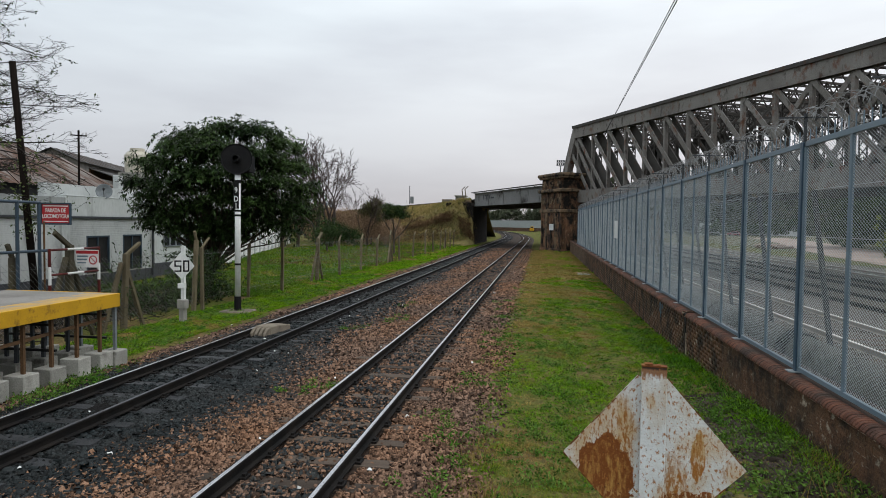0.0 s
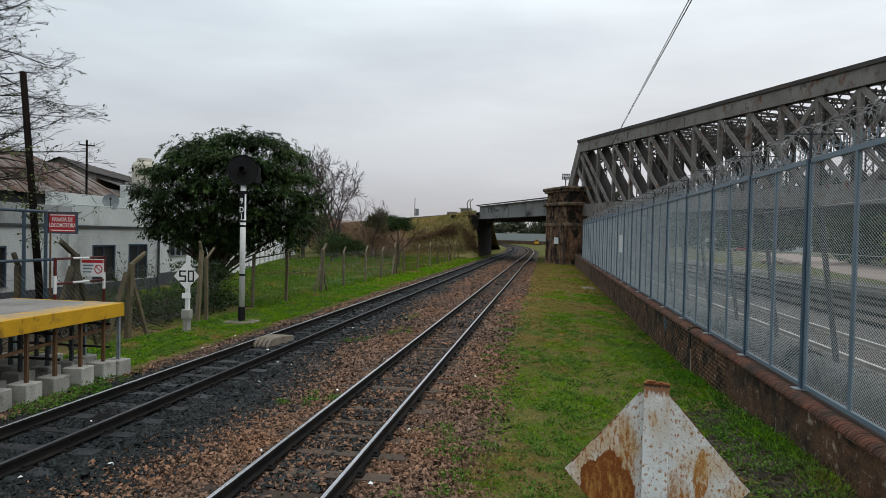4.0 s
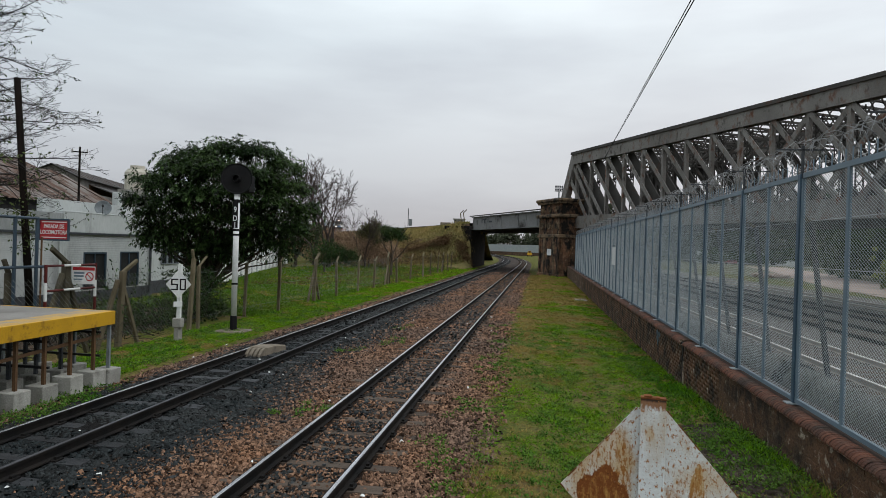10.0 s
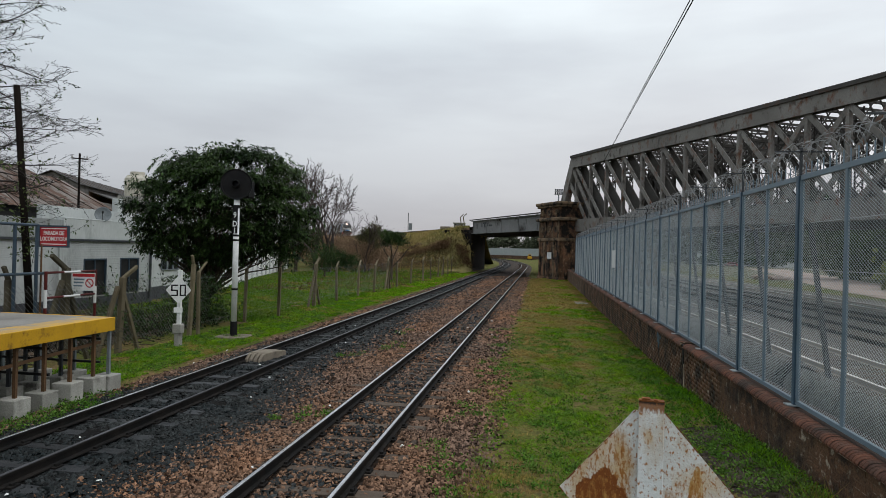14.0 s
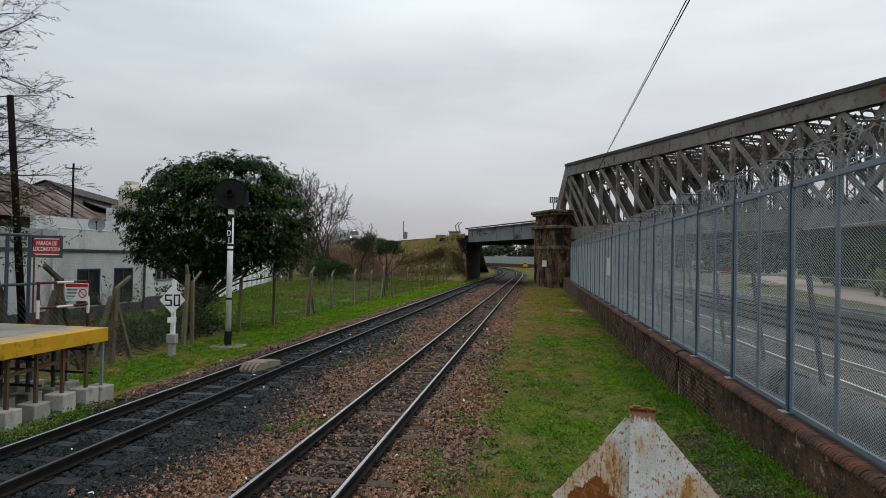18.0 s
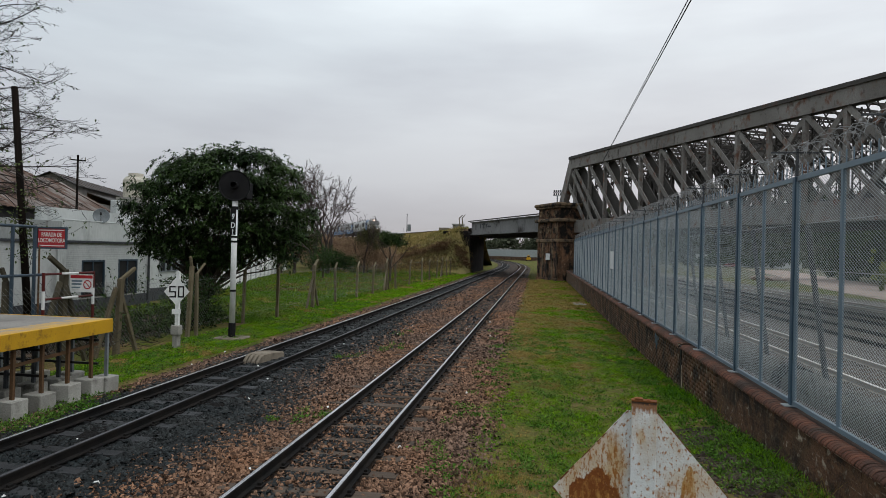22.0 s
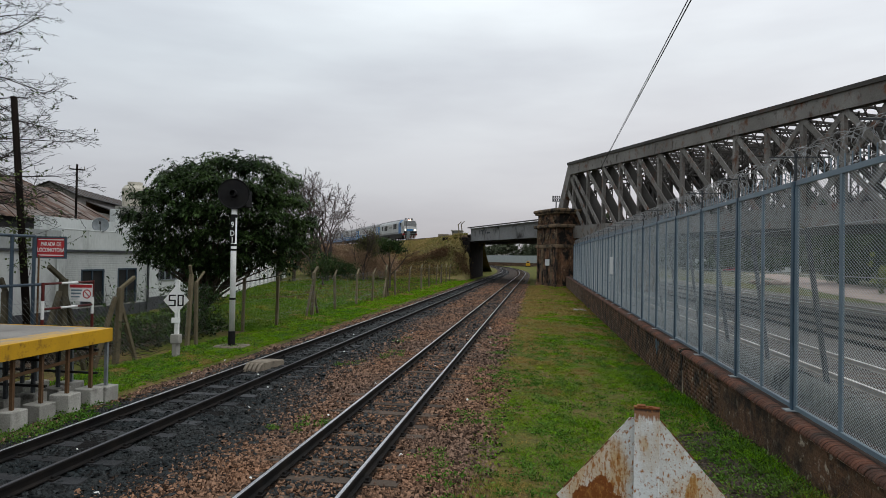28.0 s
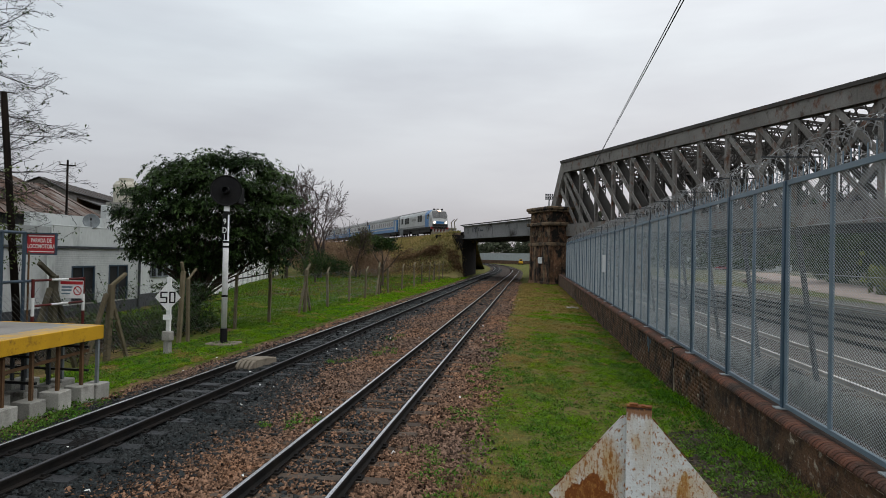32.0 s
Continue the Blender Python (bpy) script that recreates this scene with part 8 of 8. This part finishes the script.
def build_bank_foot():
    """Greener grass where the embankment runs out into the lawn."""
    rs = np.random.RandomState(91)
    n = 46000
    s, w = -18.5 - 50 * rs.uniform(0, 1, n) ** 1.6, -19 + 16 * rs.uniform(0, 1, n)
    p = np.array([br(a, b, 0) for a, b in zip(s, w)])
    ok = p[:, 0] < -9.2
    s, w, p = s[ok], w[ok], p[ok]
    z = np.array([max(bank_h(a, b) if b > -16 and a < skew(b) else -9, ground_z(q[0], q[1])) for a, b, q in zip(s, w, p)])
    green = rs.uniform(0, 1, len(s)) * 1.5 < np.clip((8.5 - (-20.7 - s)) / 9 + 0.3 * wob(p[:, 0], p[:, 1], 0.6, 3), 0, 1)
    brown = ~green & (rs.uniform(0, 1, len(s)) < 0.36)
    for sel, nm, lab, ma in ((brown, "bank_grass", "dead brown stalks on the lower slope", M_BRUSH), (green, "grass", "rough green grass at the foot of the embankment", M_FIELD), (~green & ~brown, "bank_grass", "rough dry grass at the foot of the embankment", M_DRYBANK)):
        k = sel.sum()
        blades(nm, lab, p[sel, 0], p[sel, 1], z[sel] - 0.04, rs.uniform(0.10, 0.32, k), np.full(k, 0.06), ma, rs, 0.9)


build_bank_foot()


# ---------- bricks of the wall ----------
def build_bricks():
    rng = random.Random(12)
    kinds = []
    for k in range(3):
        j = 0.003 * k
        kinds.append(mesh_of("brick", Shape().add([(0, -0.112, -0.0325), (0, 0.112, -0.0325), (0, 0.113, 0.0325 - j * 0.3), (0, -0.111, 0.0325), (0.05, -0.114, -0.034), (0.05, 0.114, -0.034), (0.05, 0.114, 0.034), (0.05, -0.114, 0.034)],
                                            [(0, 3, 2, 1), (0, 1, 5, 4), (1, 2, 6, 5), (2, 3, 7, 6), (3, 0, 4, 7)]), M_BRICK))
    rest_v, rest_f = [], []
    base_v = np.array([(0, -0.1162, -0.0352), (0, 0.1162, -0.0352), (0, 0.1162, 0.0352), (0, -0.1162, 0.0352), (0.05, -0.1168, -0.0355), (0.05, 0.1168, -0.0355), (0.05, 0.1168, 0.0355), (0.05, -0.1168, 0.0355)])
    base_f = np.array([(0, 3, 2, 1), (0, 1, 5, 4), (1, 2, 6, 5), (2, 3, 7, 6), (3, 0, 4, 7)])
    n = 0
    course = 0
    while True:
        dz = -0.133 - 0.072 * course
        if dz < -1.35:
            break
        y = -5.8 + (0.117 if course % 2 else 0.0)
        while y < 60:
            z = wall_z(y) + dz
            if z > -0.3 and not (12.97 < y < 13.13):
                x = WX + (rng.uniform(-0.0035, -0.0002) if y < 10.6 else rng.uniform(-0.0008, -0.0002))
                if 5.0 < y < 10.6 and z > -0.1:
                    part("brick", rng.choice(kinds), None, WALL).matrix_basis = pose(x, y, z, rng.uniform(-0.5, 0.5), 0, rng.uniform(-0.7, 0.7))
                elif y < 40:
                    rest_v.append(base_v + np.array([x, y, z]))
                    rest_f.append(base_f + 8 * n)
                    n += 1
            y += 0.235
        course += 1
    tagged(soup("brickwork", np.concatenate(rest_v), np.concatenate(rest_f), M_BRICK_REST, WALL), kind="stuff")
    # rounded coping bricks laid on edge
    prof = [(-0.03, -0.084), (-0.044, -0.080), (-0.043, -0.062), (-0.031, -0.040), (-0.010, -0.020), (0.018, -0.006), (0.055, 0.0), (0.125, -0.002), (0.125, -0.084)]
    # the bed runs on behind the bricks, its dark colour standing for recess shade
    bed = [(u + 0.006 + (0.31 if u > 0.1 else 0.0), w - (0.010 if w > -0.07 else 0.0)) for u, w in prof]
    for y0, y1 in ((-5.9, 12.95), (13.13, 60.0)):
        k = len(bed)
        sh = Shape().add([(WX + u, y, wall_z(y) + w) for y in (y0, y1) for u, w in bed], [tuple(range(k)), tuple(range(2 * k - 1, k - 1, -1))] + [(i, k + i, k + (i + 1) % k, (i + 1) % k) for i in range(k)])
        part("coping_bed", sh, M_JOINT, WALL, "dark mortar between the coping bricks, painted shade behind them")
    m = len(prof)
    cut = [(-0.028, 0.965), (-0.021, 1.0), (0.021, 1.0), (0.028, 0.965)]
    v0 = np.array([(0.06 + (u - 0.06) * q, k, -0.084 + (w + 0.084) * q) for k, q in cut for u, w in prof])
    side = np.array([(j * m + i, (j + 1) * m + i, (j + 1) * m + (i + 1) % m, j * m + (i + 1) % m) for j in range(3) for i in range(m)])
    cap = mesh_of("coping_brick", Shape().add([tuple(q) for q in v0], [tuple(q) for q in side]), M_CAP)
    rv, rf, n, y = [], [], 0, -5.9
    while y < 60:
        if not 12.95 < y < 13.13:
            x, z = WX + rng.uniform(-0.004, 0.004), wall_z(y) + rng.uniform(-0.004, 0.003)
            if 4.4 < y < 22.0:
                part("coping_brick", cap, None, WALL).matrix_basis = pose(x, y, z, rng.uniform(-1.0, 1.0), rng.uniform(-0.6, 0.6), rng.uniform(-0.8, 0.8))
            else:
                rv.append(v0 + np.array([x, y, z]))
                rf.append(side + 4 * m * n)
                n += 1
        y += 0.0615
    tagged(soup("coping", np.concatenate(rv), np.concatenate(rf), M_CAP_REST, WALL), kind="stuff")


build_bricks()
part("coping_end", Shape().box(WX - 0.046, WX + 0.40, 13.135, 13.16, wall_z(13.1) - 0.10, wall_z(13.1) + 0.004), M_BRICK, WALL, "broken end of the coping")
M_SMEAR = surf("faded_blue_paint", (0.07, 0.12, 0.15), (0.05, 0.08, 0.10), rough=0.8, scale=6, fine=40, bump=0.2, stain=(0.05, 0.036, 0.028), stain_at=(0.5, 0.6), stain_scale=9)
part("paint_smear", Shape().prism([(15.38, 0.70), (15.52, 0.66), (15.66, 0.73), (15.80, 0.63), (15.70, 0.56), (15.74, 0.47), (15.60, 0.49), (15.56, 0.36), (15.48, 0.50), (15.36, 0.48), (15.42, 0.58), (15.30, 0.60)], "x", WX - 0.012, WX + 0.004), M_SMEAR, WALL, "faded blue paint on the bricks")
part("crack_streak", Shape().box(WX - 0.012, WX + 0.004, 12.90, 12.945, -0.02, 0.30).box(WX - 0.012, WX + 0.004, 12.94, 12.965, 0.18, 0.42), M_FILLET, WALL, "pale streak below the crack")
# black piece proud of the bricks paints the shade inside the crack
part("crack", Shape().prism([(12.96, 0.80), (13.13, 0.80), (13.11, 0.66), (13.04, 0.58), (13.06, 0.46), (12.99, 0.34), (13.0, 0.22), (12.96, 0.24), (12.95, 0.38), (12.99, 0.50), (12.96, 0.62)], "x", WX - 0.013, WX + 0.02), M_BLACK, WALL, "crack in the wall, its shade a flat black piece")


# ---------- train ----------
M_TWHITE = surf("white_train_paint", (0.37, 0.38, 0.38), (0.29, 0.30, 0.30), rough=0.4, scale=0.5, fine=10, bump=0, grain=0.06, stain=(0.20, 0.19, 0.18), stain_at=(0.5, 0.7), stain_scale=0.8)
M_TBLUE = surf("light_blue_train_paint", (0.05, 0.16, 0.34), (0.045, 0.14, 0.30), rough=0.4, scale=0.5, fine=10, bump=0, grain=0.06)
M_TGREY = surf("grey_train_roof", (0.26, 0.26, 0.26), (0.2, 0.2, 0.2), rough=0.7, scale=0.5, fine=10, bump=0)
M_CABGLASS = surf("cab_glass", (0.030, 0.033, 0.035), (0.045, 0.048, 0.050), rough=0.25, scale=1, fine=4, bump=0, spec=0.4)
M_TLAMP_WARM = glow("warm_roof_lamp", (1.0, 0.62, 0.46), 6.0)
M_TLAMP = glow("headlamp", (1.0, 0.84, 0.66), 16.0)


def ring_loft(sections):
    """A skin over cross-sections (x, [(y, z), ...])."""
    sh = Shape()
    n = len(sections[0][1])
    for x, sec in sections:
        sh.v += [(x, y, z) for y, z in sec]
    for j in range(len(sections) - 1):
        sh.f += [(j * n + i, j * n + (i + 1) % n, (j + 1) * n + (i + 1) % n, (j + 1) * n + i) for i in range(n)]
    sh.f += [tuple(range(n)), tuple((len(sections) - 1) * n + i for i in range(n - 1, -1, -1))]
    return sh


def hull(wid, z0, z1, zs):
    """Body cross-section: upright sides to zs, then a curved roof to z1."""
    return [(-wid, z0), (wid, z0), (wid, zs), (wid * 0.9, zs + (z1 - zs) * 0.45), (wid * 0.62, z1 - 0.08), (wid * 0.25, z1), (-wid * 0.25, z1), (-wid * 0.62, z1 - 0.08), (-wid * 0.9, zs + (z1 - zs) * 0.45), (-wid, zs)]


def bogie(parent, x, axles):
    b = part("bogie", Shape().box(x - axles * 0.9, x + axles * 0.9, 0.95, 1.2, 0.45, 0.85).box(x - axles * 0.9, x + axles * 0.9, -1.2, -0.95, 0.45, 0.85).box(x - 0.4, x + 0.4, -1, 1, 0.5, 0.9), M_DARK, parent)
    for k in range(axles):
        ax = x + (k - (axles - 1) / 2) * 1.7
        for sg in (-0.84, 0.84):
            part("wheel", Shape().tube((ax, sg - 0.07, 0.46), (ax, sg + 0.07, 0.46), 0.46, n=16), M_RAIL, b)


def build_loco():
    L = 21.2
    t = thing("locomotive", "white and blue diesel locomotive with lit headlamps and red-white pilot", "locomotive")
    W = 1.52
    part("body", ring_loft([(-L, hull(W, 1.25, 4.15, 3.3)), (-3.6, hull(W, 1.25, 4.15, 3.3))]), M_TWHITE, t)
    part("cab_side", ring_loft([(-3.6, hull(W + 0.01, 1.25, 4.17, 3.3)), (-1.5, hull(W + 0.01, 1.25, 4.17, 3.3))]), M_TBLUE, t, "blue cab section")
    part("nose", ring_loft([(-1.5, hull(W + 0.005, 1.25, 4.16, 3.3)), (-0.75, hull(W - 0.03, 1.25, 4.02, 3.2)), (-0.25, hull(W - 0.12, 1.25, 3.0, 2.6)), (0.0, hull(W - 0.2, 1.25, 2.2, 1.9))]), M_TWHITE, t, smooth=False)
    wd = Shape().add([(-0.20, -1.27, 2.75), (-0.20, 1.27, 2.75), (-0.68, 1.2, 3.85), (-0.68, -1.2, 3.85), (-0.6, -1.20, 2.8), (-0.6, 1.20, 2.8), (-1.1, 1.15, 3.65), (-1.1, -1.15, 3.65)],
                     [(0, 1, 2, 3), (7, 6, 5, 4), (0, 4, 5, 1), (1, 5, 6, 2), (2, 6, 7, 3), (3, 7, 4, 0)])
    part("windscreen", wd.moved(Matrix.Translation((0.10, 0, 0.0))), M_CABGLASS, t)
    part("windscreen_pillar", Shape().beam((-0.09, 0, 2.77), (-0.57, 0, 3.84), 0.06, 0.05), M_DARKBASE, t)
    for sg in (-1, 1):
        part("cab_window", Shape().box(-2.6, -1.9, sg * (W + 0.008) - 0.02, sg * (W + 0.008) + 0.02, 2.55, 3.3), M_GLASS_DARK, t)
        part("cab_door", Shape().box(-3.4, -2.8, sg * (W + 0.01) - 0.02, sg * (W + 0.01) + 0.02, 1.4, 3.25), M_TBLUE, t)
        for x0, x1, z0, z1 in ((-6.6, -5.3, 2.3, 3.4), (-7.9, -6.8, 2.3, 3.4), (-14.6, -13.4, 2.2, 3.3), (-16.1, -14.9, 2.2, 3.3), (-18.6, -17.4, 2.3, 3.3)):
            part("side_grille", Shape().box(x0, x1, sg * (W + 0.005) - 0.015, sg * (W + 0.005) + 0.015, z0, z1), M_DARK, t)
        part("name_bar", Shape().box(-11.6, -9.0, sg * (W + 0.004) - 0.012, sg * (W + 0.004) + 0.012, 2.55, 2.95), M_TGREY, t)
        part("side_sill", Shape().box(-L + 0.2, -0.9, sg * W - 0.04, sg * W + 0.04, 1.0, 1.28), M_DARK, t)
        part("headlamp", Shape().tube((0.0, sg * 0.98, 1.95), (0.03 - 0.02, sg * 0.98, 1.95), 0.13, n=12).tube((-0.12, sg * 0.98, 1.95), (0.03, sg * 0.98, 1.95), 0.125, n=12), M_TLAMP, t)
        part("mirror", Shape().box(-1.5, -1.35, sg * (W + 0.05), sg * (W + 0.22), 3.0, 3.35), M_DARK, t)
        part("buffer_beam", Shape().box(-0.55, -0.1, sg * 1.3 - 0.2, sg * 1.3 + 0.2, 0.9, 1.25), M_RED, t)
    part("roof_lamp", Shape().tube((-0.75, -0.16, 3.95), (-0.62, -0.16, 3.95), 0.085, n=12).tube((-0.75, 0.16, 3.95), (-0.62, 0.16, 3.95), 0.085, n=12), M_TLAMP_WARM, t)
    part("lamp_box", Shape().box(-1.2, -0.72, -0.4, 0.4, 3.78, 4.14), M_TWHITE, t, bevel=0.04)
    for k, x in enumerate((-1.4, -1.4, -1.1)):
        part("horn", Shape().box(x - 0.25, x + 0.1, -0.75 + k * 0.62, -0.45 + k * 0.62, 4.1, 4.34), M_DARK, t)
    part("pilot", Shape().prism([(-1.25, 0.95), (1.25, 0.95), (1.1, 0.25), (-1.1, 0.25)], "x", -0.45, -0.2), M_TGREY, t, "grey pilot with red stripes")
    for k in range(4):
        y = -0.95 + k * 0.55
        part("pilot_stripe", Shape().prism([(y, 0.9), (y + 0.24, 0.9), (y + 0.1, 0.3), (y - 0.14, 0.3)], "x", -0.2, -0.185), M_REDWHITE, t)
    part("bumper", Shape().box(-0.3, 0.05, -1.35, 1.35, 1.08, 1.2), M_DARK, t)
    part("skirt_band", Shape().box(-0.15, 0.04, -1.33, 1.33, 1.28, 1.72), M_DARK, t)
    part("nose_panel", Shape().box(-0.16, 0.012, -0.72, 0.72, 1.74, 2.16), M_TBLUE, t, "light blue nose panel", bevel=0.03)
    for sg in (-1, 1):
        part("side_frame", Shape().box(-L + 1.2, -13.6, sg * 1.28 - 0.05, sg * 1.28 + 0.05, 0.42, 1.05).box(-7.2, -1.4, sg * 1.28 - 0.05, sg * 1.28 + 0.05, 0.42, 1.05), M_DARK, t)
        part("lower_band", Shape().box(-L + 0.2, -3.7, sg * (W + 0.003) - 0.012, sg * (W + 0.003) + 0.012, 1.28, 1.62), M_TGREY, t, "soot-grey lower body side")
    part("fuel_tank", Shape().box(-12.2, -7.4, -1.3, 1.3, 0.35, 1.1), M_DARK, t)
    part("roof_fan", Shape().tube((-16, 0, 4.1), (-16, 0, 4.28), 0.8, n=16).tube((-13.6, 0, 4.1), (-13.6, 0, 4.28), 0.8, n=16), M_TGREY, t)
    part("roof_strip", Shape().box(-L + 0.3, -3.8, -0.95, 0.95, 4.06, 4.18), M_TGREY, t)
    for x in (-4.2, -17.0):
        bogie(t, x, 3)
    part("underframe", Shape().box(-L, -0.6, -1.25, 1.25, 0.85, 1.26), M_DARK, t)
    return t


def build_coach():
    L = 24.6
    t = thing("passenger_coach", "white and light blue passenger coach with a row of windows", "railway coach", "train of coaches")
    W = 1.5
    part("lower_side", Shape().prism([(-W, 1.0), (W, 1.0), (W, 2.05), (-W, 2.05)], "x", -L, 0), M_TBLUE, t, "light blue lower body")
    part("upper_side", Shape().prism([(-W, 2.05), (W, 2.05), (W, 3.35), (-W, 3.35)], "x", -L + 0.002, -0.002), M_TWHITE, t, "white window band")
    part("end_panel", Shape().box(-2.6, 0.004, -W - 0.01, W + 0.01, 1.0, 3.36), M_TBLUE, t)
    part("roof", ring_loft([(-L, hull(W, 3.35, 4.3, 3.55)), (0, hull(W, 3.35, 4.3, 3.55))]), M_TGREY, t)
    for sg in (-1, 1):
        for k in range(11):
            x = -L + 2.3 + k * 1.78
            part("window", Shape().box(x, x + 1.0, sg * (W + 0.004) - 0.015, sg * (W + 0.004) + 0.015, 2.3, 3.1), M_GLASS_DARK, t)
        part("door", Shape().box(-1.75, -0.85, sg * (W + 0.014) - 0.015, sg * (W + 0.014) + 0.015, 1.15, 3.2), M_TWHITE, t)
        part("stripe", Shape().box(-L + 2, -3, sg * (W + 0.003) - 0.01, sg * (W + 0.003) + 0.01, 1.55, 1.75), M_TWHITE, t)
    part("underframe", Shape().box(-L + 0.4, -0.4, -1.2, 1.2, 0.7, 1.0).box(-L + 7.0, -7.0, -1.1, 1.1, 0.4, 0.7), M_DARK, t)
    part("gangway", Shape().box(-L - 0.45, -L, -0.7, 0.7, 1.1, 3.4), M_DARK, t)
    part("gangway", Shape().box(0, 0.45, -0.7, 0.7, 1.1, 3.4), M_DARK, t)
    for x in (-3.6, -L + 3.6):
        bogie(t, x, 2)
    return t


LOCO = build_loco()
COACHES = [build_coach()]
for _ in range(3):
    COACHES.append(copy_thing(COACHES[0], pose(0, 0, 0)))

# track on the embankment
bt = thing("embankment_track", "railway track along the embankment top and over the bridge", "railway track", kind="structure")
for w in (2.9, 6.4):
    far_z = grade(-420)
    for o in (-0.87, 0.87):
        part("rail", Shape().box(-30, 50, w + o - 0.035, w + o + 0.035, RAIL_Z - 0.16, RAIL_Z).beam((-30, w + o, RAIL_Z - 0.08), (-420, w + o, RAIL_Z - 0.08 + far_z), 0.07, 0.16).moved(BRIDGE), M_RAIL, bt)
    part("ballast_bed", Shape().beam((skew(w) - 0.5, w, 5.27), (-420, w, 5.27 + far_z), 3.5, 1.35).moved(BRIDGE), M_BANK, bt)
    part("track_timber", Shape().box(skew(w) - 0.5, 50, w - 1.3, w + 1.3, RAIL_Z - 1.0, RAIL_Z - 0.165).moved(BRIDGE), M_SLEEPER, bt)

TRAIN_A, TRAIN_B, TRAIN_C, TRAIN_D = -183.6, 0.263068, 0.216894, -0.00280333
HEAD = math.degrees(math.atan2(BR_A.y, BR_A.x))


def front_at(t):
    """How far along the bridge's line the train's nose has come."""
    return TRAIN_A + TRAIN_B * t + TRAIN_C * t * t + TRAIN_D * t ** 3


def train_pose(s, length):
    """A vehicle whose nose is at s on the line, tilted with the gradient."""
    tilt = math.degrees(math.atan2(grade(s - length) - grade(s), length))
    return pose(*br(s, 2.9, RAIL_Z + grade(s)), 0, tilt, HEAD)


def motions():
    times = list(range(0, 33, 4))
    walk(LOCO, [(t, train_pose(front_at(t), 21.2)) for t in times])
    for k, c in enumerate(COACHES):
        back = 22.1 + k * 25.5
        walk(c, [(t, train_pose(front_at(t) - back, 24.6)) for t in times])


motions()
